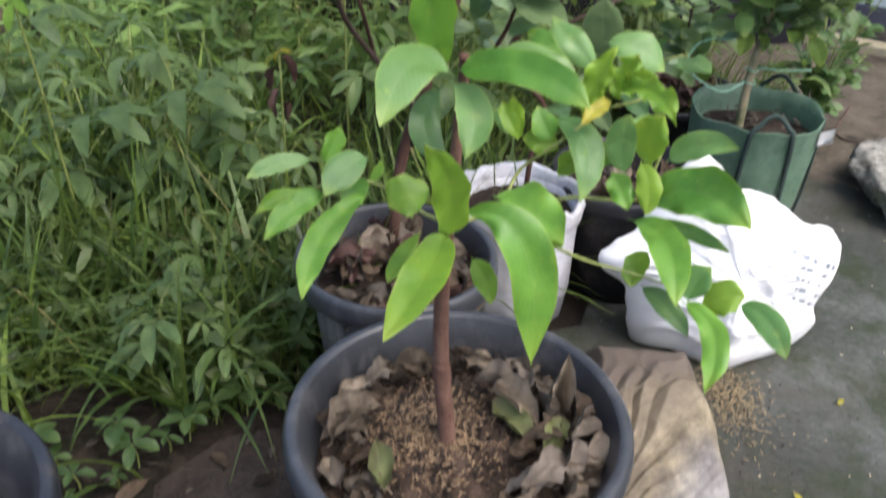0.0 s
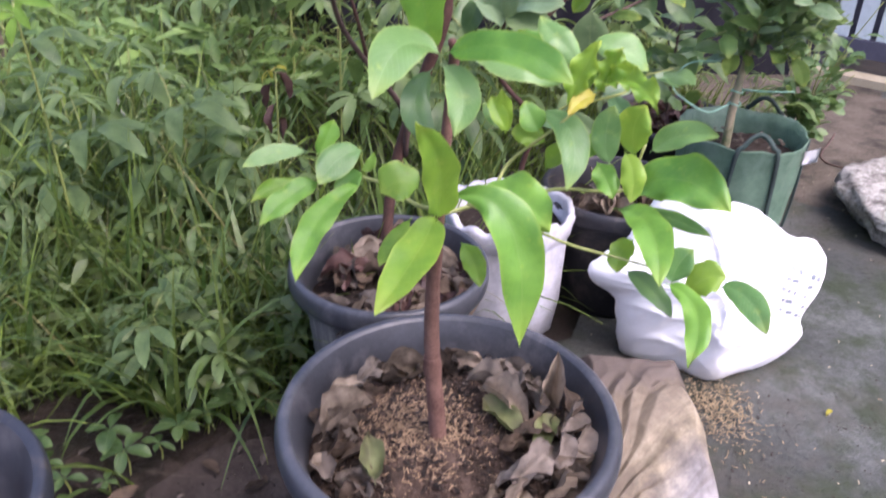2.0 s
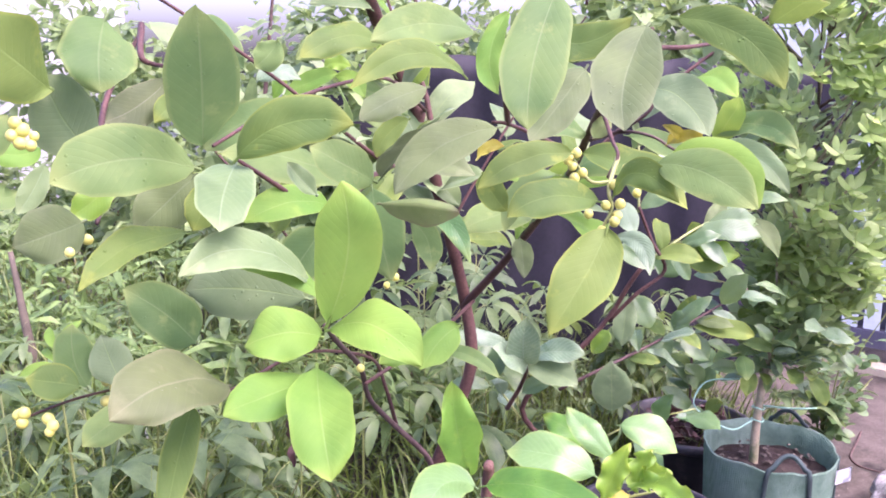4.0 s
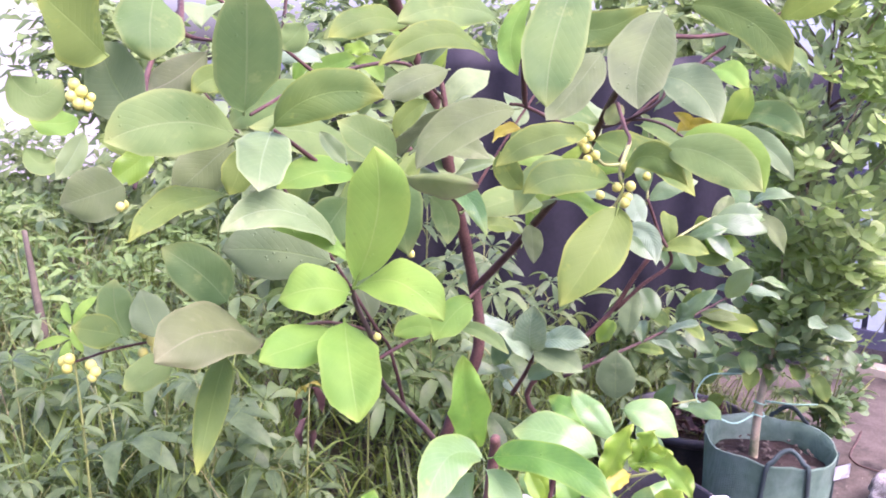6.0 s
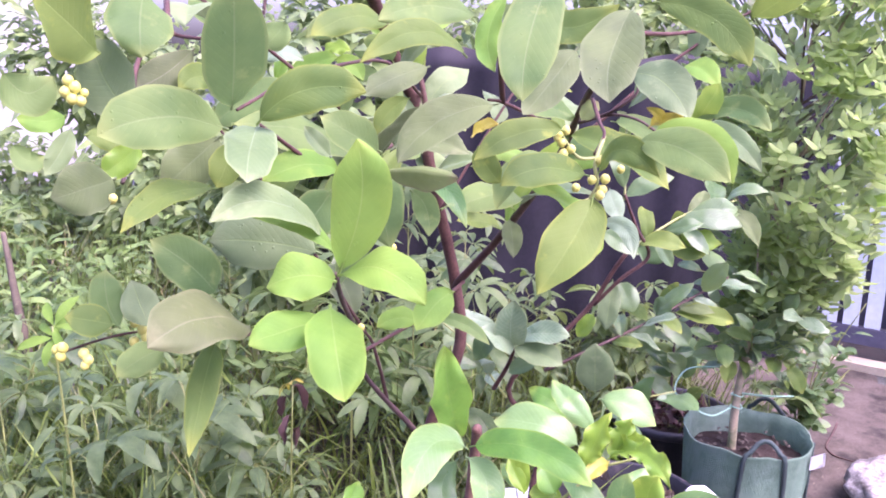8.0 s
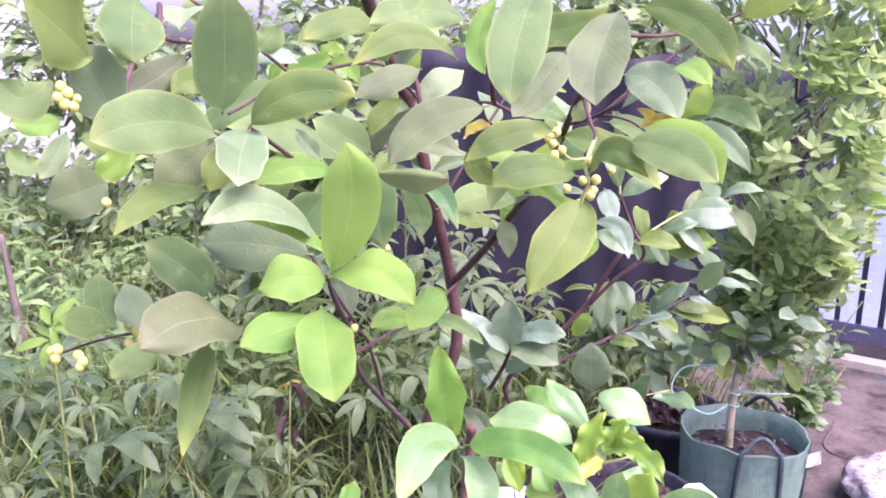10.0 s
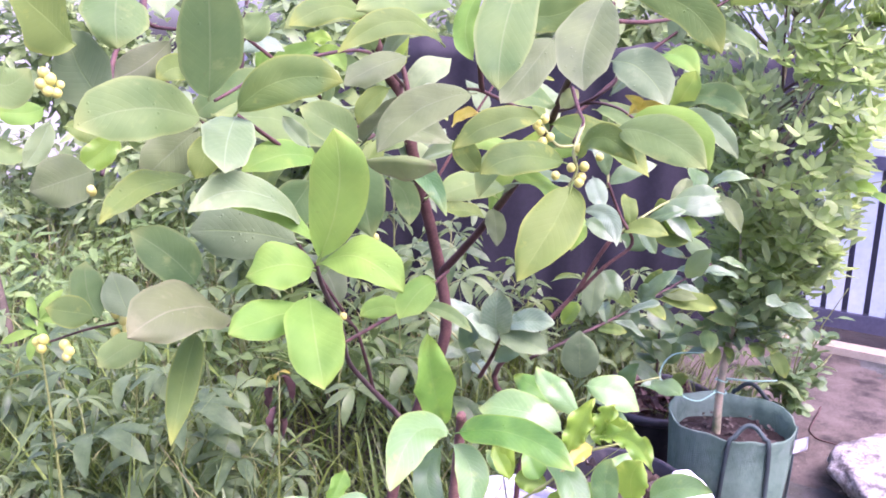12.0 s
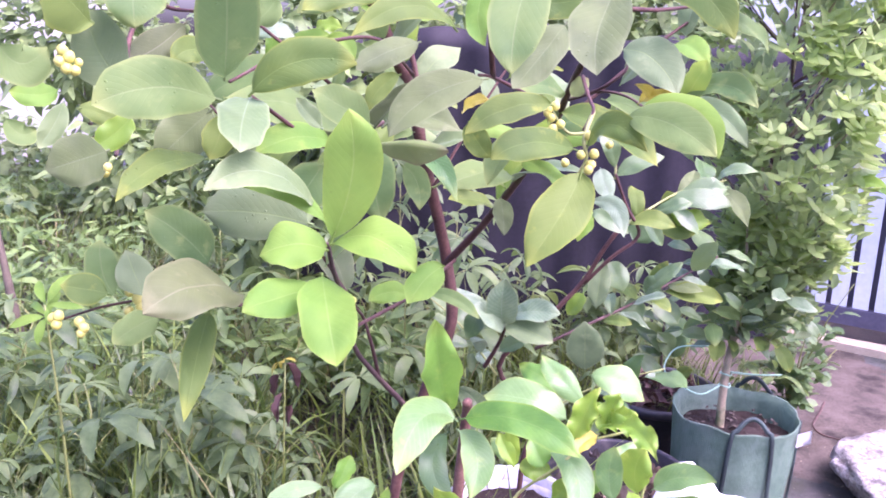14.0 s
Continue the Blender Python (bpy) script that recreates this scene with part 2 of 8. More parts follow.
# broad blades, deep green with the shade among near grass put into the colour
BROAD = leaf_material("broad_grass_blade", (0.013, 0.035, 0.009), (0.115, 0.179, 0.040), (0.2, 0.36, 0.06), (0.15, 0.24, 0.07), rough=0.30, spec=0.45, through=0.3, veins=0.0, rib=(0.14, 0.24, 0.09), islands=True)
FIELD = leaf_material("field_weed_leaf", (0.045, 0.100, 0.026), (0.200, 0.310, 0.085), (0.32, 0.45, 0.12), (0.2, 0.28, 0.1), rough=0.32, spec=0.35, through=0.38, veins=0.1, islands=True)
LUSH = leaf_material("lush_grass_blade", (0.060, 0.120, 0.018), (0.26, 0.36, 0.070), (0.42, 0.52, 0.08), (0.34, 0.40, 0.10), rough=0.36, spec=0.4, through=0.42, veins=0.0, rib=(0.26, 0.36, 0.12), islands=True)
HERB = leaf_material("herb_leaf", (0.039, 0.070, 0.024), (0.146, 0.195, 0.060), (0.28, 0.40, 0.07), (0.18, 0.25, 0.07), rough=0.4, through=0.35, veins=0.1, islands=True)
DRY = leaf_material("dry_grass_blade", (0.12, 0.105, 0.040), (0.30, 0.27, 0.10), (0.36, 0.32, 0.1), (0.3, 0.26, 0.12), rough=0.6, through=0.25, veins=0.0, rib=(0.3, 0.26, 0.12), islands=True)
# dark end lowered: shade between the blades put into the colour
GRASS = leaf_material("grass_blade", (0.009, 0.022, 0.006), (0.115, 0.166, 0.033), (0.32, 0.42, 0.06), (0.24, 0.28, 0.07), rough=0.40, spec=0.35, through=0.35, veins=0.0, rib=(0.2, 0.32, 0.1), islands=True)

BARK = surface("bark_brown", (0.080, 0.040, 0.030), (0.20, 0.115, 0.085), 30, 260, 0.75, 0.6, 0.002, spec=0.2)
BARKR = surface("bark_reddish", (0.042, 0.022, 0.017), (0.108, 0.058, 0.044), 30, 240, 0.6, 0.5, 0.002, spec=0.2)
BARKD = surface("bark_dark", (0.05, 0.032, 0.028), (0.12, 0.08, 0.065), 30, 240, 0.7, 0.5, 0.002, spec=0.2)
BARKP = surface("bark_pale", (0.22, 0.18, 0.11), (0.38, 0.32, 0.20), 25, 200, 0.7, 0.5, 0.002, stain=(0.12, 0.14, 0.06), stain_scale=9)
STAKE = surface("weathered_wood", (0.055, 0.045, 0.028), (0.125, 0.102, 0.066), 20, 200, 0.8, 0.6, 0.002)
TWIG = surface("green_twig", (0.16, 0.19, 0.05), (0.28, 0.32, 0.09), 30, 200, 0.5, 0.3, 0.001)
BUD = surface("bud_yellow", (0.40, 0.41, 0.06), (0.56, 0.55, 0.13), 60, 300, 0.5, 0.3, 0.001)
POT = surface("grey_plastic", (0.027, 0.029, 0.034), (0.058, 0.062, 0.071), 8, 120, 0.44, 0.18, 0.001, rough_low=0.26, stain=(0.085, 0.085, 0.09), stain_scale=14)
# the grey plastic again, darker: the marked pot's shade put into the colour
POT_SHADED = surface("shaded_plastic", (0.013, 0.015, 0.020), (0.030, 0.034, 0.043), 9, 130, 0.5, 0.25, 0.001, stain=(0.05, 0.045, 0.04), stain_scale=22)


def dusty_plastic():
    """Dark plastic splashed with dried mud: specks and run-down streaks."""
    m, nt, n, ln, b = start_material("splashed_plastic")
    col = ramp(nt, noise_node(nt, 12, 5), [(0.35, (0.050, 0.048, 0.049)), (0.65, (0.125, 0.118, 0.114))])
    run = n.new("ShaderNodeMapping")
    run.inputs["Scale"].default_value = (70, 70, 3)
    tc = n.new("ShaderNodeTexCoord")
    ln.new(tc.outputs["Object"], run.inputs["Vector"])
    st = n.new("ShaderNodeTexNoise")
    st.inputs["Scale"].default_value, st.inputs["Detail"].default_value = 1.0, 3.0
    ln.new(run.outputs[0], st.inputs["Vector"])
    col = mix(nt, calc(nt, "MULTIPLY", ramp(nt, st.outputs["Fac"], [(0.5, (0, 0, 0)), (0.70, (1, 1, 1))]), 0.7), col, (0.24, 0.225, 0.205))
    sp = ramp(nt, noise_node(nt, 190, 2), [(0.60, (0, 0, 0)), (0.68, (1, 1, 1))])
    col = mix(nt, calc(nt, "MULTIPLY", sp, 0.8), col, (0.26, 0.24, 0.215))
    ln.new(col, b.inputs["Base Color"])
    b.inputs["Roughness"].default_value = 0.62
    bump(nt, sp, 0.4, 0.002, b)
    return m


POT_DIRTY = dusty_plastic()
POT_BLACK = surface("black_plastic", (0.010, 0.010, 0.012), (0.028, 0.027, 0.030), 8, 100, 0.45, 0.15, 0.001, stain=(0.06, 0.05, 0.045), stain_scale=18)
SOIL_DRY = surface("dry_soil", (0.034, 0.023, 0.017), (0.135, 0.094, 0.070), 30, 320, 0.9, 1.0, 0.008, stain=(0.035, 0.026, 0.019), stain_scale=9, spec=0.1)
SOIL = surface("potting_soil", (0.017, 0.013, 0.0105), (0.060, 0.046, 0.037), 40, 300, 0.9, 1.0, 0.008, spec=0.1)
MUD = surface("brown_mud", (0.007, 0.0055, 0.0042), (0.056, 0.042, 0.032), 11, 150, 0.42, 1.0, 0.02, stain=(0.022, 0.020, 0.014), stain_scale=7, spec=0.25, spread=0.11)


def concrete_material():
    """Old damp concrete: sandy grain, trowel lines, mossy and brown patches."""
    m, nt, n, ln, b = start_material("damp_concrete")
    c, f, g = noise_node(nt, 3.5, 4), noise_node(nt, 60, 6, 0.75), noise_node(nt, 260, 3)
    both = calc(nt, "ADD", calc(nt, "MULTIPLY", c, 0.45), calc(nt, "ADD", calc(nt, "MULTIPLY", f, 0.35), calc(nt, "MULTIPLY", g, 0.2)))
    col = ramp(nt, both, [(0.37, (0.022, 0.026, 0.024)), (0.5, (0.062, 0.068, 0.061)), (0.63, (0.120, 0.132, 0.121))])
    moss = ramp(nt, noise_node(nt, 5.5, 6, 0.7), [(0.47, (0, 0, 0)), (0.62, (1, 1, 1))])
    col = mix(nt, calc(nt, "MULTIPLY", moss, 0.85), col, (0.026, 0.038, 0.015))
    dirt = ramp(nt, calc(nt, "ADD", calc(nt, "MULTIPLY", noise_node(nt, 2.2, 5, 0.6), 0.7), calc(nt, "MULTIPLY", noise_node(nt, 30, 4), 0.3)), [(0.45, (0, 0, 0)), (0.60, (1, 1, 1))])
    col = mix(nt, calc(nt, "MULTIPLY", dirt, 0.6), col, (0.058, 0.051, 0.040))
    ln.new(col, b.inputs["Base Color"])
    ln.new(calc(nt, "ADD", 0.55, calc(nt, "MULTIPLY", c, 0.4)), b.inputs["Roughness"])
    b.inputs["Specular IOR Level"].default_value = 0.3
    bump(nt, calc(nt, "ADD", both, calc(nt, "MULTIPLY", moss, 0.2)), 1.0, 0.014, b)
    return m


CONCRETE = concrete_material()
EARTH = surface("grey_earth", (0.046, 0.039, 0.030), (0.140, 0.120, 0.094), 7, 120, 0.85, 0.8, 0.006, stain=(0.03, 0.027, 0.022), stain_scale=5, spec=0.15)
FILM = surface("dried_mud_film", (0.024, 0.022, 0.016), (0.078, 0.070, 0.053), 9, 140, 0.6, 0.8, 0.005, stain=(0.030, 0.036, 0.014), stain_scale=8, spec=0.2)
SLAB = surface("brown_cement", (0.024, 0.019, 0.016), (0.082, 0.066, 0.055), 9, 110, 0.55, 0.9, 0.008, stain=(0.04, 0.03, 0.025), stain_scale=7, spec=0.15)
PIT = surface("shaded_pit", (0.003, 0.0025, 0.002), (0.008, 0.006, 0.005), 20, 120, 0.9, 0.5, 0.004, spec=0.04)
HUSK = surface("damp_rice_husk", (0.130, 0.082, 0.044), (0.350, 0.240, 0.135), 60, 400, 0.8, 0.2, 0.001)
STRAW = surface("rice_husk", (0.13, 0.095, 0.052), (0.33, 0.255, 0.145), 60, 400, 0.8, 0.2, 0.001)
ROCK = surface("weathered_rock", (0.17, 0.16, 0.135), (0.60, 0.58, 0.52), 16, 80, 0.9, 1.0, 0.03, stain=(0.13, 0.12, 0.10), stain_scale=22, spread=0.11)
TARP = surface("black_sheet", (0.007, 0.007, 0.010), (0.018, 0.017, 0.024), 3, 40, 0.65, 0.3, 0.004, spec=0.25)
NAVY = surface("dark_blue_paint", (0.045, 0.047, 0.075), (0.085, 0.088, 0.125), 6, 60, 0.5, 0.2, 0.001)
PALEBLUE = surface("pale_blue_paint", (0.40, 0.49, 0.51), (0.55, 0.63, 0.65), 3, 50, 0.6, 0.2, 0.001)
KERB = surface("pale_mortar", (0.30, 0.26, 0.17), (0.46, 0.41, 0.29), 8, 90, 0.85, 0.6, 0.004)
HOUSE = surface("bluish_white_paint", (0.62, 0.68, 0.71), (0.74, 0.78, 0.80), 2, 40, 0.7, 0.2, 0.001)
KERB_WHITE = surface("pale_plaster", (0.38, 0.38, 0.35), (0.54, 0.54, 0.51), 2, 30, 0.8, 0.4, 0.003)
CORD = surface("green_cord", (0.22, 0.44, 0.30), (0.36, 0.58, 0.42), 40, 200, 0.5, 0.3, 0.001)
TAG = surface("white_tag", (0.70, 0.70, 0.70), (0.85, 0.85, 0.85), 20, 100, 0.6, 0.1, 0.001)
PAINT = surface("white_marker", (0.25, 0.29, 0.33), (0.40, 0.45, 0.50), 60, 300, 0.6, 0.2, 0.001)
INK = surface("blue_grey_ink", (0.20, 0.23, 0.27), (0.36, 0.39, 0.43), 80, 300, 0.6, 0.1, 0.001)
BLUE = surface("blue_scrap", (0.03, 0.18, 0.50), (0.06, 0.28, 0.62), 40, 200, 0.5, 0.2, 0.001)


def woven(name, dark, light, stain, stain_scale, cell, rough, relief=0.35):
    """Woven plastic cloth: a fine weave in the relief, soft creases, dirt."""
    m, nt, n, ln, b = start_material(name)
    tc = n.new("ShaderNodeTexCoord")
    wv = []
    for axis in ("X", "Z"):
        w = n.new("ShaderNodeTexWave")
        w.bands_direction = axis
        w.inputs["Scale"].default_value, w.inputs["Distortion"].default_value = cell, 1.5
        ln.new(tc.outputs["Object"], w.inputs["Vector"])
        wv.append(w.outputs["Fac"])
    weave = calc(nt, "MULTIPLY", wv[0], wv[1])
    c, f = noise_node(nt, 9, 4), noise_node(nt, 45, 5, 0.7)
    both = calc(nt, "ADD", calc(nt, "MULTIPLY", c, 0.6), calc(nt, "MULTIPLY", f, 0.4))
    col = ramp(nt, both, [(0.35, dark), (0.65, light)])
    s = noise_node(nt, stain_scale, 5, 0.65)
    col = mix(nt, ramp(nt, s, [(0.46, (0, 0, 0)), (0.68, (1, 1, 1))]), col, stain)
    ln.new(col, b.inputs["Base Color"])
    b.inputs["Roughness"].default_value = rough
    bump(nt, calc(nt, "ADD", calc(nt, "MULTIPLY", weave, 0.25), both), relief, 0.006, b)
    return m


WHITE_SACK = woven("white_woven", (0.80, 0.81, 0.82), (0.90, 0.90, 0.90), (0.76, 0.76, 0.75), 5, 140, 0.45, 0.12)


def sack_material():
    """Woven plastic, mud-brown on the folded-over back, beige in the middle, worn pale near the tied corner."""
    m, nt, n, ln, b = start_material("soiled_shaded_woven")
    tc = n.new("ShaderNodeTexCoord")
    sep = n.new("ShaderNodeSeparateXYZ")
    ln.new(tc.outputs["Object"], sep.inputs[0])
    c, f, g = noise_node(nt, 9, 5, 0.65), noise_node(nt, 45, 5, 0.7), noise_node(nt, 320, 2)
    ragged = calc(nt, "ADD", calc(nt, "MULTIPLY", c, 0.16), calc(nt, "MULTIPLY", f, 0.06))
    both = calc(nt, "ADD", calc(nt, "MULTIPLY", c, 0.6), calc(nt, "MULTIPLY", f, 0.4))
    beige = ramp(nt, both, [(0.36, (0.150, 0.122, 0.080)), (0.52, (0.29, 0.245, 0.160)), (0.66, (0.38, 0.330, 0.230))])
    brown = ramp(nt, both, [(0.36, (0.060, 0.048, 0.039)), (0.64, (0.150, 0.124, 0.102))])
    pale = ramp(nt, both, [(0.36, (0.150, 0.140, 0.135)), (0.64, (0.34, 0.33, 0.32))])
    over = calc(nt, "ADD", calc(nt, "SUBTRACT", sep.outputs[1], calc(nt, "MULTIPLY", sep.outputs[0], 0.42)), ragged)  # the flap's edge runs askew
    col = mix(nt, ramp(nt, calc(nt, "SUBTRACT", over, 0.5), [(0.545, (0, 0, 0)), (0.585, (1, 1, 1))]), beige, brown)
    dx, dy = calc(nt, "SUBTRACT", sep.outputs[0], 0.570), calc(nt, "SUBTRACT", sep.outputs[1], 0.955)
    near = calc(nt, "ADD", calc(nt, "SQRT", calc(nt, "ADD", calc(nt, "MULTIPLY", dx, dx), calc(nt, "MULTIPLY", dy, dy))), ragged)
    col = mix(nt, ramp(nt, near, [(0.150, (1, 1, 1)), (0.225, (0, 0, 0))]), col, pale)
    low = calc(nt, "ADD", calc(nt, "SUBTRACT", calc(nt, "MULTIPLY", sep.outputs[0], 0.75), calc(nt, "MULTIPLY", sep.outputs[1], 0.66)), ragged)  # mud and shade, both painted in on the side towards the pot
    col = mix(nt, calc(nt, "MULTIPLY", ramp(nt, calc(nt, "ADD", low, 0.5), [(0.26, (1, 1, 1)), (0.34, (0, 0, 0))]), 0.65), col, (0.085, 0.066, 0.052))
    # dark streaks along the folds: crease shade painted into the colour
    turn = n.new("ShaderNodeMapping")
    turn.vector_type = "TEXTURE"
    turn.inputs["Rotation"].default_value = (0, 0, radians(37))
    turn.inputs["Scale"].default_value = (0.20, 0.016, 0.12)
    ln.new(tc.outputs["Object"], turn.inputs["Vector"])
    st = n.new("ShaderNodeTexNoise")
    st.inputs["Scale"].default_value, st.inputs["Detail"].default_value, st.inputs["Distortion"].default_value = 1.0, 5.0, 0.6
    ln.new(turn.outputs[0], st.inputs["Vector"])
    col = mix(nt, calc(nt, "MULTIPLY", ramp(nt, st.outputs["Fac"], [(0.46, (0, 0, 0)), (0.64, (1, 1, 1))]), 0.35), col, (0.075, 0.058, 0.042))
    grime = ramp(nt, noise_node(nt, 26, 4, 0.7), [(0.60, (0, 0, 0)), (0.70, (1, 1, 1))])
    col = mix(nt, calc(nt, "MULTIPLY", grime, 0.45), col, (0.085, 0.075, 0.062))
    ln.new(col, b.inputs["Base Color"])
    b.inputs["Roughness"].default_value = 0.66
    b.inputs["Specular IOR Level"].default_value = 0.3
    bump(nt, calc(nt, "ADD", calc(nt, "MULTIPLY", g, 0.10), calc(nt, "ADD", both, calc(nt, "MULTIPLY", st.outputs["Fac"], -0.8))), 0.5, 0.006, b)
    return m


BEIGE_SACK = sack_material()
POLY = surface("white_poly", (0.36, 0.36, 0.39), (0.60, 0.60, 0.63), 12, 60, 0.32, 0.6, 0.006, stain=(0.34, 0.33, 0.33), stain_scale=8)
GREENCLOTH = woven("green_woven", (0.058, 0.118, 0.072), (0.138, 0.228, 0.150), (0.15, 0.22, 0.165), 11, 90, 0.5, 0.8)
GREENDARK = woven("dark_green_strap", (0.010, 0.020, 0.018), (0.024, 0.042, 0.038), (0.03, 0.06, 0.05), 9, 180, 0.6)


# ------------------------------------------------------------ builders
def part(name, bm, material, parent, label="", smooth=True):
    """Links a bmesh as one mesh object under a thing or a part (parent None: a thing of its own)."""
    me = bpy.data.meshes.new(name)
    bm.to_mesh(me)
    bm.free()
    me.materials.append(material)
    if smooth:
        me.polygons.foreach_set("use_smooth", [True] * len(me.polygons))
    ob = new(name, me)
    if parent is not None:
        ob.parent = parent
        ob.matrix_parent_inverse = Matrix.Translation(parent.location).inverted() if parent.parent is None else Matrix()
    if label:
        tagged(ob, label)
    return ob


def mesh_object(name, verts, faces, material, uv=None, smooth=True):
    me = bpy.data.meshes.new(name)
    me.from_pydata(verts, [], faces)
    me.materials.append(material)
    if uv is not None:
        layer = me.uv_layers.new(name="blade")
        idx = np.empty(len(me.loops), dtype=np.int32)
        me.loops.foreach_get("vertex_index", idx)
        layer.data.foreach_set("uv", np.asarray(uv, dtype=np.float32)[idx].ravel())
    if smooth:
        me.polygons.foreach_set("use_smooth", [True] * len(me.polygons))
    return new(name, me)


def under(ob, parent):
    ob.parent = parent
    return ob


def thing(name, label, category, group="", at=(0, 0, 0)):
    e = new(name)
    e.location = at
    e.empty_display_size = 0.05
    return tagged(e, label, category, group)


def adopt(ob, parent):
    """Parents ob, keeping the place in which its mesh was written."""
    ob.parent = parent
    ob.matrix_parent_inverse = Matrix.Translation(parent.location).inverted()
    return ob


def blade_mesh(name, base, tip, width, face, material, bow=0.06, fold=0.22, wavy=0.02, curl=0.0, ns=11, na=6, fat=0.45, seed=0, point=0.72, twist=0.0, crumple=0.0, bend=0.02):
    """One leaf: a short stalk, a blade widest at `fat` of its length, folded at the rib, arched along its length."""
    rnd = random.Random(seed)
    base, tip, face = Vector(base), Vector(tip), Vector(face)
    axis = tip - base
    length = axis.length
    axis.normalize()
    nrm = (face - axis * axis.dot(face)).normalized()
    side = axis.cross(nrm)
    sharp = point
    p = fat / (1 - fat) * sharp
    peak = fat ** p * (1 - fat) ** sharp
    phase, lean = rnd.uniform(0, 6.28), rnd.uniform(-bend, bend)
    verts, uv, faces = [], [], []
    for i in range(ns + 1):
        u = i / ns
        s = 0.07 + 0.93 * u  # the blade starts past its stalk
        half = max(0.5 * width * (max(u, 1e-4) ** p * max(1 - u, 0) ** sharp) / peak, 0.0012 if i < ns else 0.0003)
        arch = bow * length * (math.sin(math.pi * s) - 0.35 * s)
        mid = base + axis * (s * length) + nrm * (arch + 0.35 * bow * length) + side * (lean * length * math.sin(math.pi * s))
        if i == 0:
            mid = base + axis * 0.07 * length
        for j in range(na + 1):
            v = 2 * j / na - 1
            lift = fold * half * abs(v) ** 1.3 - curl * half * v * v
            ripple = wavy * width * math.sin(9 * u + phase + (1.5 if v > 0 else 0)) * v * v
            turn = twist * (u - 0.3)
            out = side * math.cos(turn) + nrm * math.sin(turn)
            q = mid + out * (half * v * (1 - 0.1 * fold)) + nrm * (lift + ripple)
            if crumple:
                crease = 0.35 - abs(noise.noise(q * 46 + Vector((seed, 3, 0))))
                q += nrm * (crumple * (noise.noise(q * 30 + Vector((seed, 0, 0))) + 1.1 * crease)) + out * (crumple * v * noise.noise(q * 60 + Vector((0, seed, 0))))
            verts.append(q)
            uv.append((u, 0.5 + 0.5 * v))
    for i in range(ns):
        for j in range(na):
            a = i * (na + 1) + j
            faces.append((a, a + 1, a + na + 2, a + na + 1))
    # stalk: a thin three-sided tube from the twig to the blade
    k = len(verts)
    r = max(0.0011, width * 0.018)
    for c, rr in ((base, r), (base + axis * (0.12 * length) - nrm * r, r * 0.7)):
        for a in range(3):
            ang = a * 2.094
            verts.append(c + (side * math.cos(ang) + nrm * math.sin(ang)) * rr)
            uv.append((0.0, 0.5))
    for a in range(3):
        b = (a + 1) % 3
        faces.append((k + a, k + b, k + 3 + b, k + 3 + a))
    me = bpy.data.meshes.new(name)
    me.from_pydata(verts, [], faces)
    me.materials.append(material)
    layer = me.uv_layers.new(name="blade")
    idx = np.empty(len(me.loops), dtype=np.int32)
    me.loops.foreach_get("vertex_index", idx)
    layer.data.foreach_set("uv", np.array(uv, dtype=np.float32)[idx].ravel())
    me.polygons.foreach_set("use_smooth", [True] * len(me.polygons))
    return me


leaf_count = 0


LEAF_WORDS = {"y": "young yellow-green leaf", "d": "dark green leaf", "b": "brownish drying leaf", "l": "yellowing leaf", "u": "grey-green leaf underside", "p": "shiny pale green leaf", "q": "shiny pale green leaf", "v": "glossy leaf with sunken veins", "r": "scorched rolled leaf", "t": "young yellow-green leaf", "e": "dull dark green leaf"}


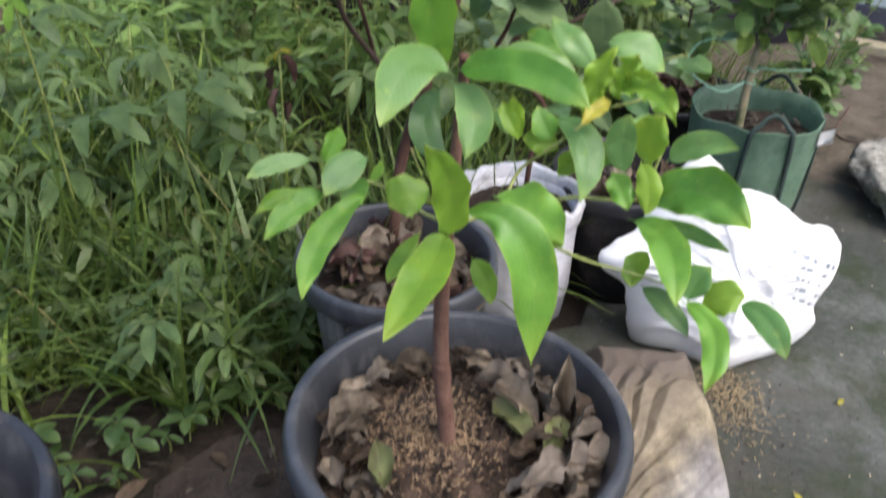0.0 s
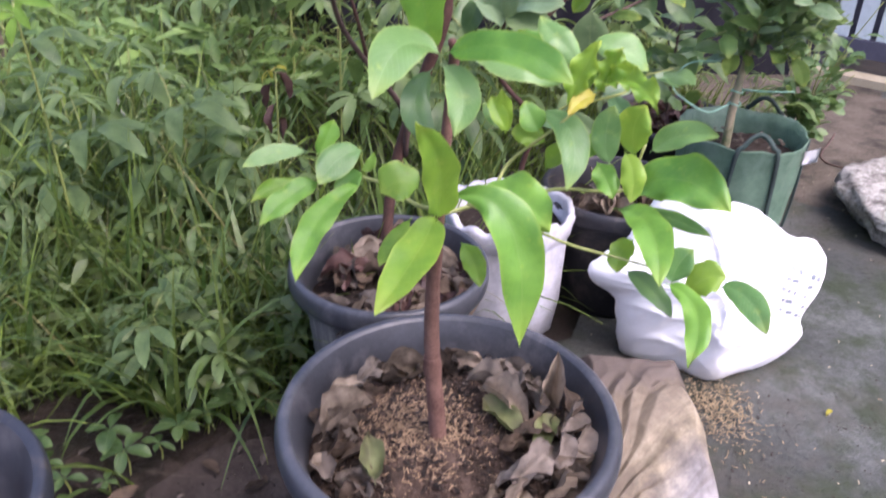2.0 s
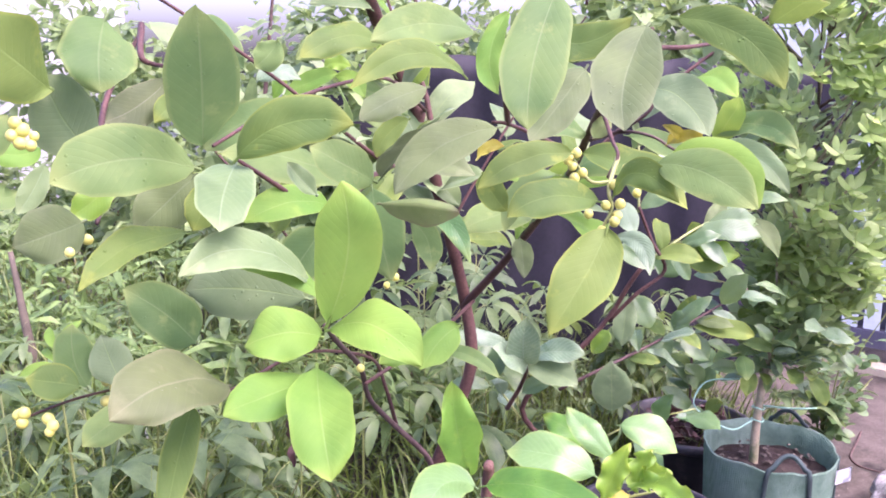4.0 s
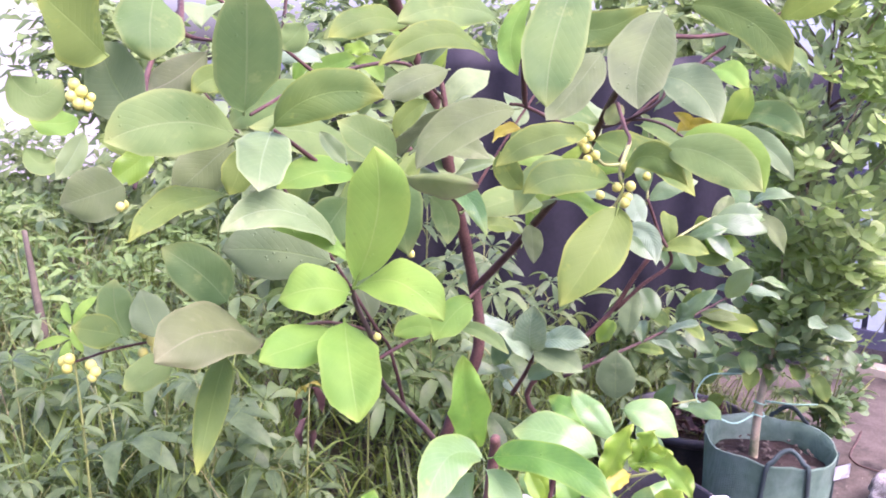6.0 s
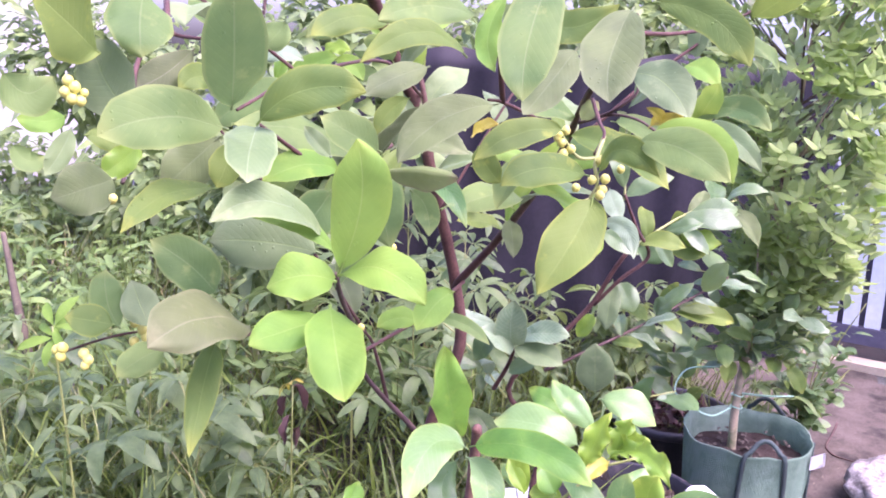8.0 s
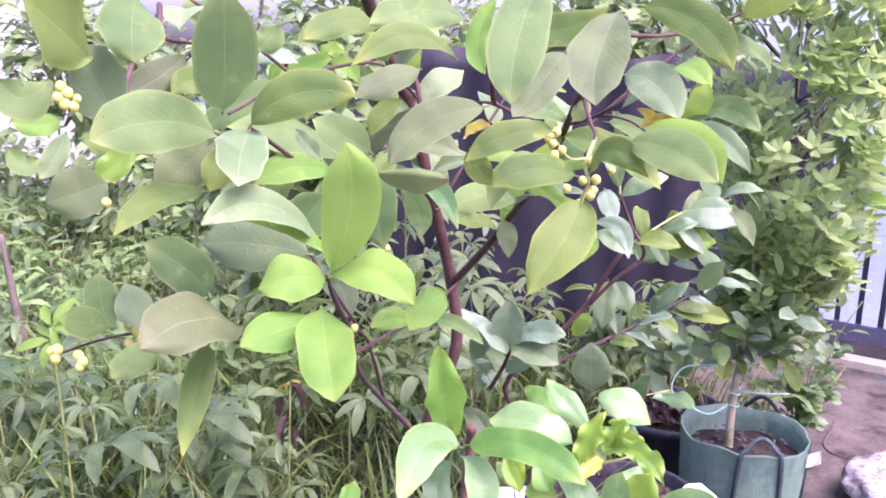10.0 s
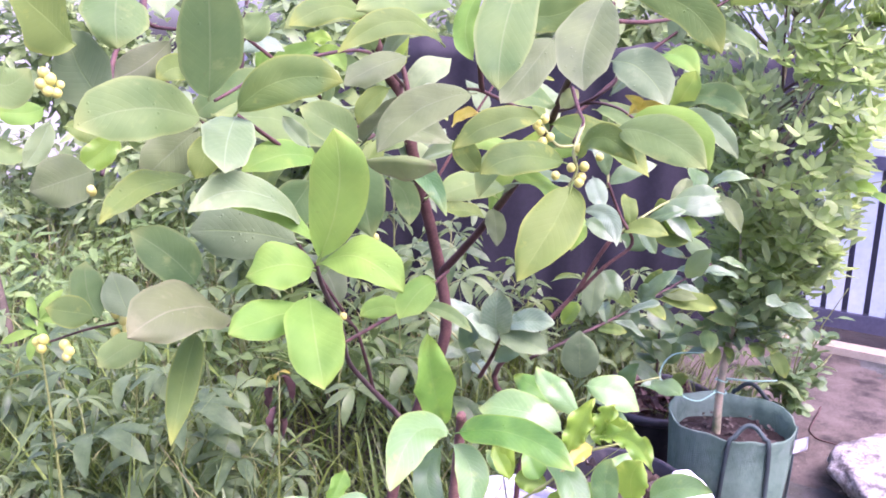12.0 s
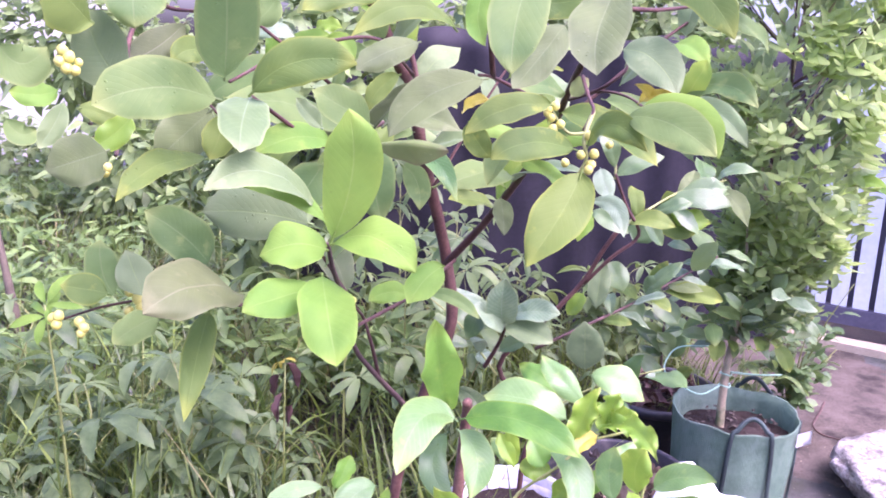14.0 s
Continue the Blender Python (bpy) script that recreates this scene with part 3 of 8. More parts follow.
def blade(plant, base, mid, tip, width, face, tone, fat=0.48, fold=0.25, ruffle=1.0):
    """A large leaf of a potted tree on a bent midrib: folded at the rib, drooping margins, a drawn-out tip."""
    global leaf_count
    leaf_count += 1
    rnd = random.Random(leaf_count)
    base, mid, tip, face = Vector(base), Vector(mid), Vector(tip), Vector(face)
    ctrl = mid * 2 - (base + tip) / 2
    length = (mid - base).length + (tip - mid).length
    ns, na = 20, 10
    sharp = rnd.uniform(0.54, 0.74)
    p = fat / (1 - fat) * sharp
    peak = fat ** p * (1 - fat) ** sharp
    phase, twist, droop = rnd.uniform(0, 6.28), rnd.uniform(-0.35, 0.35), rnd.uniform(0.05, 0.32)
    if tone in "yg":  # the young leaves are wavy and uneven
        ruffle *= 1.9
    wave, beat = rnd.uniform(0.02, 0.075) * ruffle, rnd.uniform(7, 12) * (1 + 0.25 * (ruffle - 1))
    verts, uv, faces = [], [], []
    for i in range(ns + 1):
        u = i / ns
        s = 0.05 + 0.95 * u
        c = base * (1 - s) ** 2 + ctrl * (2 * s * (1 - s)) + tip * (s * s)
        d = ((ctrl - base) * (1 - s) + (tip - ctrl) * s).normalized()
        n = (face - d * d.dot(face)).normalized()
        side = d.cross(n)
        turn = twist * (u - 0.4)
        out, up = side * math.cos(turn) + n * math.sin(turn), n * math.cos(turn) - side * math.sin(turn)
        half = 0.5 * width * (max(u, 1e-4) ** p * max(1 - u, 0) ** sharp) / peak
        half *= 1 - 0.38 * max(0.0, (u - 0.80) / 0.20) * (1 - max(0.0, (u - 0.95) / 0.05))
        half *= 1 + 0.10 * ruffle * noise.noise(Vector((u * 4.5, leaf_count * 3.1, 0)))
        half = max(half, 0.0011 if i < ns else 0.0003)
        for j in range(na + 1):
            v = 2 * j / na - 1
            lift = half * (fold * abs(v) ** 1.2 - droop * abs(v) ** 2.4)
            lift += wave * width * math.sin(beat * u + phase + (1.7 if v > 0 else 0)) * abs(v) ** 3
            q = c + out * (half * v * (1 - 0.08 * abs(fold))) + up * lift
            q += up * (0.06 * width * noise.noise(q * (1.6 / width) + Vector((leaf_count, 0, 0))) + 0.0012 * noise.noise(q * 60))
            verts.append(q)
            uv.append((u, 0.5 + 0.5 * v))
    for i in range(ns):
        for j in range(na):
            a = i * (na + 1) + j
            faces.append((a, a + 1, a + na + 2, a + na + 1))
    k, r = len(verts), max(0.0010, width * 0.018)
    d = (ctrl - base).normalized()
    n = (face - d * d.dot(face)).normalized()
    side = d.cross(n)
    for c, rr in ((base, r), (base + d * (0.11 * length) - n * r, r * 0.7)):  # the stalk
        for a in range(4):
            verts.append(c + (side * math.cos(a * 1.571) + n * math.sin(a * 1.571)) * rr)
            uv.append((0.0, 0.5))
    for a in range(4):
        b = (a + 1) % 4
        faces.append((k + a, k + b, k + 4 + b, k + 4 + a))
    ob = adopt(mesh_object("leaf", verts, faces, TONES[tone], uv), plant)
    if tone in LEAF_WORDS:
        tagged(ob, LEAF_WORDS[tone])
    return ob


def leaf(plant, base, tip, width, face, tone, bow):
    """The same leaf where only its ends are given: it arches by `bow` of its length towards its face."""
    rnd = random.Random(leaf_count * 7 + 3)
    base, tip, face = Vector(base), Vector(tip), Vector(face)
    axis = tip - base
    nrm = (face - axis * (axis.dot(face) / axis.length_squared)).normalized()
    mid = base.lerp(tip, 0.5) + nrm * (axis.length * bow * rnd.uniform(0.9, 2.0)) + axis.cross(nrm) * rnd.uniform(-0.06, 0.06)
    return blade(plant, base, mid, tip, width * 1.02, nrm, tone, rnd.uniform(0.44, 0.56), rnd.uniform(0.12, 0.5))


def spline(pts, steps):
    pts = [Vector(p) for p in pts]
    ext = [pts[0] * 2 - pts[1]] + pts + [pts[-1] * 2 - pts[-2]]
    out = []
    for i in range(1, len(ext) - 2):
        a, b, c, d = ext[i - 1:i + 3]
        for k in range(steps):
            t = k / steps
            out.append(0.5 * (2 * b + (c - a) * t + (2 * a - 5 * b + 4 * c - d) * t * t + (3 * b - a - 3 * c + d) * t ** 3))
    out.append(pts[-1])
    return out


def tube_geometry(bm, pts, r0, r1, sides=8, steps=5, rough=0.06):
    line = spline(pts, steps)
    rings, n = [], len(line)
    ref = Vector((0.3, 0.9, 0.2))
    for i, p in enumerate(line):
        d = (line[min(i + 1, n - 1)] - line[max(i - 1, 0)]).normalized()
        s = d.cross(ref).normalized()
        t = d.cross(s)
        r = r0 + (r1 - r0) * i / (n - 1)
        ring = []
        for k in range(sides):
            a = 2 * math.pi * k / sides
            q = r * (1 + rough * (noise.noise(p * 60 + Vector((math.cos(a), math.sin(a), 0))) * 2))
            ring.append(bm.verts.new(p + (s * math.cos(a) + t * math.sin(a)) * q))
        rings.append(ring)
    for a, b in zip(rings, rings[1:]):
        for k in range(sides):
            bm.faces.new((a[k], a[(k + 1) % sides], b[(k + 1) % sides], b[k]))
    bm.faces.new(rings[0][::-1])
    bm.faces.new(rings[-1])


def tube(name, pts, r0, r1, material, parent, sides=8, steps=5, rough=0.06, label=""):
    bm = bmesh.new()
    tube_geometry(bm, pts, r0, r1, sides, steps, rough)
    ob = part(name, bm, material, None, label)
    return adopt(ob, parent) if parent else ob


def lathe(profile, sides=72, wobble=0.0, freq=3.0, seed=0.0):
    """A turned form round the z axis from (radius, height) pairs."""
    bm = bmesh.new()
    rings = []
    for r, z in profile:
        ring = []
        for k in range(sides):
            a = 2 * math.pi * k / sides
            w = 1 + wobble * noise.noise(Vector((math.cos(a) * freq + seed, math.sin(a) * freq, z * freq * 4)))
            ring.append(bm.verts.new((r * w * math.cos(a), r * w * math.sin(a), z)))
        rings.append(ring)
    for a, b in zip(rings, rings[1:]):
        for k in range(sides):
            bm.faces.new((a[k], a[(k + 1) % sides], b[(k + 1) % sides], b[k]))
    return bm


def pot(label, at, radius, height, body_material, rim_material, floor=0.0, lip_thick=0.085, inner_material=None):
    """A tapered plastic tub with ribs below and a thick rolled rim."""
    root = thing("plant_pot", label, "plant pot", at=(at[0], at[1], floor))
    foot = radius * 0.70
    body = lathe([(0.001, 0.004), (foot * 0.95, 0.004), (foot, 0.0), (foot + 0.004, 0.012), (radius * 0.84, height * 0.80), (radius * 0.85, height * 0.86), (radius * 0.89, height * 0.88), (radius * 0.89, height * 0.92),
                  (radius * 0.875, height * 0.92), (radius * 0.835, height * 0.80), (radius * 0.81, height * 0.60), (foot * 0.93, 0.02), (0.001, 0.02)])
    ob = part("pot_body", body, body_material, None)
    ob.location = root.location
    ob.matrix_world = Matrix.Translation(root.location)
    ob.parent = root
    ob.matrix_parent_inverse = Matrix()
    ob.location = (0, 0, 0)
    thick, drop = radius * lip_thick, height * 0.15
    wall = part("inner_wall", lathe([(radius * 0.77, height * 0.45), (radius * 0.825, height * 0.80), (radius * 0.86, height * 0.90), (radius * 0.925 - thick * 0.2, height - drop * 0.1)], 96), inner_material or rim_material, None)
    wall.parent = root
    lip = [(radius * 0.925 - thick * 0.2, height - drop * 0.1), (radius - thick * 0.9, height)]
    for k in range(11):  # over the top and down the rolled outside
        a = math.pi * (0.56 - 1.02 * k / 10)
        lip.append((radius - thick * 0.55 + thick * 0.55 * math.cos(a), height - drop * 0.48 + drop * 0.48 * math.sin(a)))
    lip += [(radius * 0.905, height - drop * 0.93), (radius * 0.90, height - drop * 0.6)]
    rim = part("rim", lathe(lip, 96), rim_material, None, "rolled rim")
    rim.parent = root
    return root


def soil_disc(name, label, at, radius, level, mound, material, seed):
    bm = bmesh.new()
    rows, sides = 16, 56
    rings = []
    for i in range(rows + 1):
        r = radius * i / rows
        ring = []
        for k in range(sides):
            a = 2 * math.pi * k / sides
            p = Vector((r * math.cos(a), r * math.sin(a), 0))
            z = mound * (1 - (i / rows) ** 2) + 0.010 * noise.noise(p * 22 + Vector((seed, 0, 0))) + 0.006 * noise.noise(p * 70)
            ring.append(bm.verts.new((p.x, p.y, z)))
        rings.append(ring)
    for a, b in zip(rings, rings[1:]):
        for k in range(sides):
            bm.faces.new((a[k], b[k], b[(k + 1) % sides], a[(k + 1) % sides]))
    bmesh.ops.remove_doubles(bm, verts=bm.verts, dist=0.0002)
    ob = part(name, bm, material, None)
    ob.location = (at[0], at[1], level)
    return tagged(ob, label, "soil", kind="stuff")


def chips(name, label, count, spot, length, thick, material, seed, category="mulch"):
    """Loose husks and bits, one mesh; spot(rnd) gives each one's place."""
    rnd = random.Random(seed)
    verts, faces, uv = [], [], []
    for _ in range(count):
        c = Vector(spot(rnd))
        d = Vector((rnd.uniform(-1, 1), rnd.uniform(-1, 1), rnd.uniform(-0.35, 0.35))).normalized()
        s = d.cross(Vector((0, 0, 1))).normalized()
        n = d.cross(s)
        l, w = length * rnd.uniform(0.5, 1.3) / 2, thick * rnd.uniform(0.6, 1.3) / 2
        k = len(verts)
        for e in (-1, 1):
            for a, b in ((-1, 0), (0, 1), (1, 0), (0, -1)):
                verts.append(c + d * (l * e) + s * (w * a) + n * (w * 0.7 * b))
        for j in range(4):
            q = (j + 1) % 4
            faces.append((k + j, k + q, k + 4 + q, k + 4 + j))
        faces += [(k, k + 1, k + 2, k + 3), (k + 7, k + 6, k + 5, k + 4)]
    ob = mesh_object(name, verts, faces, material, smooth=False)
    return tagged(ob, label, category, kind="stuff")


# ------------------------------------------------------------ ground
def ground_sheet():
    """Bare soil to the horizon, with the square mouth of a drain in it."""
    mouth = [(-0.470, 0.930), (-0.426, 0.998), (-0.314, 0.885), (-0.357, 0.816)]
    far = [(-400, -400), (-400, 400), (400, 400), (400, -400)]
    bm = bmesh.new()
    top = [bm.verts.new((x, y, -0.012)) for x, y in mouth]
    edge = [bm.verts.new((x, y, -0.012)) for x, y in far]
    low = [bm.verts.new((x, y, -0.45)) for x, y in mouth]
    for k in range(4):
        j = (k + 1) % 4
        bm.faces.new((edge[k], edge[j], top[j], top[k]))
        bm.faces.new((top[k], top[j], low[j], low[k]))
    bm.faces.new(low)
    bmesh.ops.recalc_face_normals(bm, faces=bm.faces)
    ob = part("ground", bm, MUD, None, smooth=False)
    # pit faces near-black: the hole's shade is put into the colour
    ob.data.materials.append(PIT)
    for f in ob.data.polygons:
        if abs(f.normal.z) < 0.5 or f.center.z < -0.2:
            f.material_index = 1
    return tagged(ob, "damp brown soil with a square drain mouth", "ground", kind="structure")


ground_sheet()


def slab_from(name, outline, top, thick, material, label, category, kind="structure", soften=0.004):
    bm = bmesh.new()
    lo = [bm.verts.new((x, y, top - thick)) for x, y in outline]
    hi = [bm.verts.new((x, y, top)) for x, y in outline]
    n = len(outline)
    bm.faces.new(hi)
    for k in range(n):
        bm.faces.new((lo[k], lo[(k + 1) % n], hi[(k + 1) % n], hi[k]))
    bmesh.ops.recalc_face_normals(bm, faces=bm.faces)
    if soften:
        bmesh.ops.bevel(bm, geom=[e for e in bm.edges if all(abs(v.co.z - top) < 1e-5 for v in e.verts)], offset=soften, segments=2, affect="EDGES")
    return tagged(part(name, bm, material, None, smooth=False), label, category, kind=kind)


slab_from("pavement", [(-4.2, -4.0), (-0.278, 0.82), (-0.12, 0.998), (0.0, 1.14), (0.10, 1.42), (0.42, 1.52), (0.66, 2.12), (1.0, 2.26), (1.30, 2.42), (1.62, 2.80), (1.75, 3.46), (2.02, 3.46), (6.0, 0.2), (6.0, -4.0)], 0.0, 0.05, CONCRETE,
          "damp grey concrete paving with green algae", "pavement")
slab_from("drain_cover", [(-0.430, 1.001), (-0.312, 0.882), (-0.272, 0.834), (-0.205, 0.906), (-0.124, 1.000), (-0.08, 1.06), (-0.13, 1.15), (-0.21, 1.20), (-0.335, 1.17), (-0.44, 1.05)], -0.002, 0.05, SLAB, "brown cement cover slab beside a drain", "drain cover", kind="structure", soften=0.003)


def earth_film(x0, y0, size, middle, reach, material, label):
    """Earth trodden thinly over the paving, ragged at its edge."""
    bm = bmesh.new()
    n = 60
    g = {}
    for i in range(n + 1):
        for j in range(n + 1):
            x, y = x0 + size * i / n, y0 + size * j / n
            p = Vector((x, y, 0))
            inside = 1 - abs((x - middle[0]) / reach[0]) ** 2 - abs((y - middle[1]) / reach[1]) ** 2 + 0.9 * noise.noise(p * (6 / size)) + 0.4 * noise.noise(p * (20 / size))
            past = (y - 0.80 - (x + 0.278) * 1.17) if x < 0.3 else 0.0  # it thins out where the paving ends
            g[i, j] = bm.verts.new((x, y, min(0.006, 0.006 * inside) + 0.002 * noise.noise(p * 30) - 0.4 * max(0.0, past)))
    for i in range(n):
        for j in range(n):
            q = (g[i, j], g[i + 1, j], g[i + 1, j + 1], g[i, j + 1])
            if max(v.co.z for v in q) > -0.004:
                bm.faces.new(q)
    for v in [v for v in bm.verts if not v.link_faces]:
        bm.verts.remove(v)
    tagged(part("earth_film", bm, material, None), label, "soil", kind="stuff")


earth_film(1.0, 2.05, 1.5, (1.62, 2.85), (0.62, 0.66), EARTH, "brown earth spread thinly over concrete")
earth_film(-0.50, 0.40, 0.65, (-0.16, 0.74), (0.20, 0.26), FILM, "greenish brown mud dried on the paving's edge")


def rough_soil():
    """The trodden, lumpy top of the soil round the drain."""
    bm = bmesh.new()
    n = 150
    g = {}
    for i in range(n + 1):
        for j in range(n + 1):
            x, y = -1.0 + 0.95 * i / n, 0.62 + 0.72 * j / n
            p = Vector((x, y, 0))
            z = -0.004 + 0.014 * noise.noise(p * 9) + 0.009 * noise.noise(p * 26) + 0.005 * noise.noise(p * 64)
            edge = min(i, n - i, j, n - j) / 8
            bare = 1.15 - ((x + 0.26) / 0.15) ** 2 - ((y - 1.02) / 0.13) ** 2 + 0.35 * noise.noise(p * 14)  # the cover slab stays mostly clear
            z -= 0.03 * max(0.0, min(1.0, bare * 2))
            g[i, j] = bm.verts.new((x, y, max(-0.02, z - (0.02 if edge < 0.1 else 0))))
    for i in range(n):
        for j in range(n):
            x, y = -1.0 + 0.95 * (i + 0.5) / n, 0.62 + 0.72 * (j + 0.5) / n
            along, across = (x + 0.439) * 0.716 - (y - 0.972) * 0.698, (x + 0.439) * 0.698 + (y - 0.972) * 0.716
            if -0.024 < along < 0.168 and -0.062 < across < 0.034:  # the drain's mouth stays open
                continue
            bm.faces.new((g[i, j], g[i + 1, j], g[i + 1, j + 1], g[i, j + 1]))
    tagged(part("soil_surface", bm, MUD, None), "lumpy trodden dark soil round a drain", "soil", kind="stuff")


rough_soil()

# ------------------------------------------------------------ pots
FRONT = (0.097, 0.866)
pot("large dark grey plastic pot with thick rolled rim on concrete", FRONT, 0.250, 0.352, POT_DIRTY, POT)
SECOND = (0.0, 1.315)
pot("dark grey plastic pot with leaf litter behind another pot", SECOND, 0.194, 0.335, POT_DIRTY, POT)
SIDE = (-0.668, 0.690)
# one plastic throughout: outside coloured as in shade, inner wall plain grey
pot("dark grey plastic pot with scrawled white marking on its rim", SIDE, 0.243, 0.335, POT_SHADED, POT_SHADED, floor=-0.012, lip_thick=0.06, inner_material=POT)
FOURTH = (0.54, 1.73)
pot("black plastic pot with dead leaves beside a white sack", FOURTH, 0.185, 0.30, POT_BLACK, POT_BLACK)
FIFTH = (0.87, 2.46)
pot("wide black plastic pot with brown leaves by a green bag", FIFTH, 0.21, 0.21, POT_BLACK, POT_BLACK)

soil_disc("soil", "dry brown soil mounded in the grey pot", FRONT, 0.212, 0.262, 0.060, SOIL_DRY, 1.0)
soil_disc("soil", "dark soil in the second pot", SECOND, 0.160, 0.245, 0.012, SOIL, 5.0)
soil_disc("soil", "crumbly dark soil in the marked pot", SIDE, 0.196, 0.180, 0.012, SOIL, 9.0)
soil_disc("soil", "dark soil in the black pot", FOURTH, 0.155, 0.225, 0.01, SOIL, 13.0)
soil_disc("soil", "dark soil in the wide black pot", FIFTH, 0.172, 0.150, 0.01, SOIL, 17.0)


def marking():
    """White hand-painted word on the rim of the side pot, bent round it."""
    cu = bpy.data.curves.new("word", "FONT")
    cu.body, cu.size, cu.extrude, cu.resolution_u, cu.shear, cu.offset = "Far", 0.049, 0.0012, 3, 0.15, -0.0018
    tmp = new("word", cu)
    me = bpy.data.meshes.new_from_object(tmp.evaluated_get(bpy.context.evaluated_depsgraph_get()))
    bpy.data.objects.remove(tmp)
    radius = 0.2445
    for v in me.vertices:
        a = radians(-31) + (v.co.x * 1.1 + 0.003 * noise.noise(v.co * 60)) / radius
        r = radius + v.co.z - 0.25 * abs(v.co.y - 0.015) ** 1.5
        v.co = Vector((r * math.cos(a), r * math.sin(a), 0.297 + v.co.y * 0.95))
    me.materials.append(PAINT)
    ob = new("painted_word", me)
    ob.location = (SIDE[0], SIDE[1], -0.012)
    tagged(ob, "white hand-painted word on a grey pot rim", "writing")


marking()


# ------------------------------------------------------------ sacks and bags
SACK_RIM = ((0.427, 1.473, 0.219), (0.462, 1.479, 0.259), (0.501, 1.483, 0.285), (0.541, 1.493, 0.354), (0.574, 1.502, 0.415), (0.616, 1.507, 0.448), (0.660, 1.504, 0.426), (0.697, 1.497, 0.380), (0.772, 1.494, 0.362), (0.856, 1.485, 0.303), (0.920, 1.483, 0.288), (0.952, 1.476, 0.241), (0.950, 1.466, 0.174), (0.921, 1.456, 0.105), (0.929, 1.448, 0.055), (0.864, 1.425, 0.004), (0.766, 1.382, 0.004), (0.691, 1.360, 0.004), (0.624, 1.417, 0.004), (0.528, 1.457, 0.004), (0.501, 1.456, 0.104), (0.487, 1.464, 0.159), (0.447, 1.468, 0.186))


def white_sack():
    """A half-full sack slumped upright, its corners pulled out and its cloth creased towards them."""
    root = thing("sack", "half-full white woven plastic sack slumped on concrete", "sack", at=(0.70, 1.45, 0))
    loop = [Vector(p) for p in SACK_RIM]
    n = len(loop)
    rim = []
    for i in range(n):  # a smooth closed curve through the corners
        p0, p1, p2, p3 = loop[i - 1], loop[i], loop[(i + 1) % n], loop[(i + 2) % n]
        for k in range(9):
            t = k / 9
            rim.append(0.5 * (2 * p1 + (p2 - p0) * t + (2 * p0 - 5 * p1 + 4 * p2 - p3) * t * t + (3 * p1 - p0 - 3 * p2 + p3) * t ** 3))
    centre = Vector((0.70, 1.45, 0.19))
    out = Vector((0, -0.92, 0.38))
    rows, cols = 44, len(rim)
    bm = bmesh.new()
    edge = [bm.verts.new(p + Vector((0.004 * noise.noise(p * 50), 0, 0.006 * noise.noise(p * 40 + Vector((9, 0, 0)))))) for p in rim]
    for face in (1, -1):
        prev = edge
        for i in range(1, rows):
            f = 1 - i / rows
            ring = []
            for k, p in enumerate(rim):
                q = centre.lerp(p, f)
                puff = (1 - f ** 2.6) ** 0.75
                ang = 2 * math.pi * k / cols
                pull = noise.noise(Vector((math.cos(ang) * 5, math.sin(ang) * 5, f * 1.5 + face)))  # creases run in from the corners
                fine = noise.noise(Vector((math.cos(ang) * 13, math.sin(ang) * 13, f * 4)))
                r1 = 1 - abs(noise.noise(Vector((q.x * 9 + q.z * 7, q.z * 9 - q.x * 4, face * 3.0))))
                r2 = 1 - abs(noise.noise(Vector((q.x * 20 - q.z * 14, q.z * 18, 4 + face))))
                h = (0.100 if face > 0 else 0.075) * puff + f * (1 - f) * (0.034 * pull + 0.016 * fine) + puff * (0.013 * (r1 ** 6 - 0.3) + 0.007 * (r2 ** 5 - 0.3))
                q = q + out * (h * face)
                if face < 0:
                    q.y += 0.06 * puff * (1 - min(1, q.z / 0.3))
                q.z = max(q.z, 0.003)
                ring.append(bm.verts.new(q))
            for k in range(cols):
                j = (k + 1) % cols
                quad = (prev[k], prev[j], ring[j], ring[k])
                bm.faces.new(quad if face < 0 else quad[::-1])
            prev = ring
        bm.faces.new(prev if face < 0 else prev[::-1])
    bmesh.ops.recalc_face_normals(bm, faces=bm.faces)
    skin = BVHTree.FromBMesh(bm)
    body = adopt(part("sack_body", bm, WHITE_SACK, None), root)
    r = random.Random(5)
    for row in range(5):  # faded print near the neck: plain bars
        x = 0.795 + 0.006 * row
        while x < 0.935:
            w = r.uniform(0.006, 0.016)
            z = 0.250 - 0.026 * row - 0.45 * (x - 0.84)
            if r.random() < 0.75:
                print_bar(skin, body, x, z, w * 1.2, 0.0085 if row else 0.013)
            x += w + r.uniform(0.006, 0.014)


def print_bar(skin, body, x, z, wide, high):
    """A bar of faded ink lying on the cloth."""
    bm = bmesh.new()
    way = Vector((-0.15, 1, -0.25)).normalized()
    g = {}
    for i in range(4):
        for j in range(3):
            p = Vector((x + wide * i / 3 + 0.05, 1.1, z + high * (j / 2 - 0.5) - 0.25 * wide * i / 3 + 0.09))
            hit, nrm, _, _ = skin.ray_cast(p, way)
            if hit is None:
                bm.free()
                return
            g[i, j] = bm.verts.new(hit - way * 0.0012)
    for i in range(3):
        for j in range(2):
            bm.faces.new((g[i, j], g[i + 1, j], g[i + 1, j + 1], g[i, j + 1]))
    ob = part("print", bm, INK, None, "faded blue-grey print")
    ob.parent = body


white_sack()
beige_corners = ((0.33, 0.945), (0.604, 0.928), (0.60, 1.30), (0.36, 1.31))


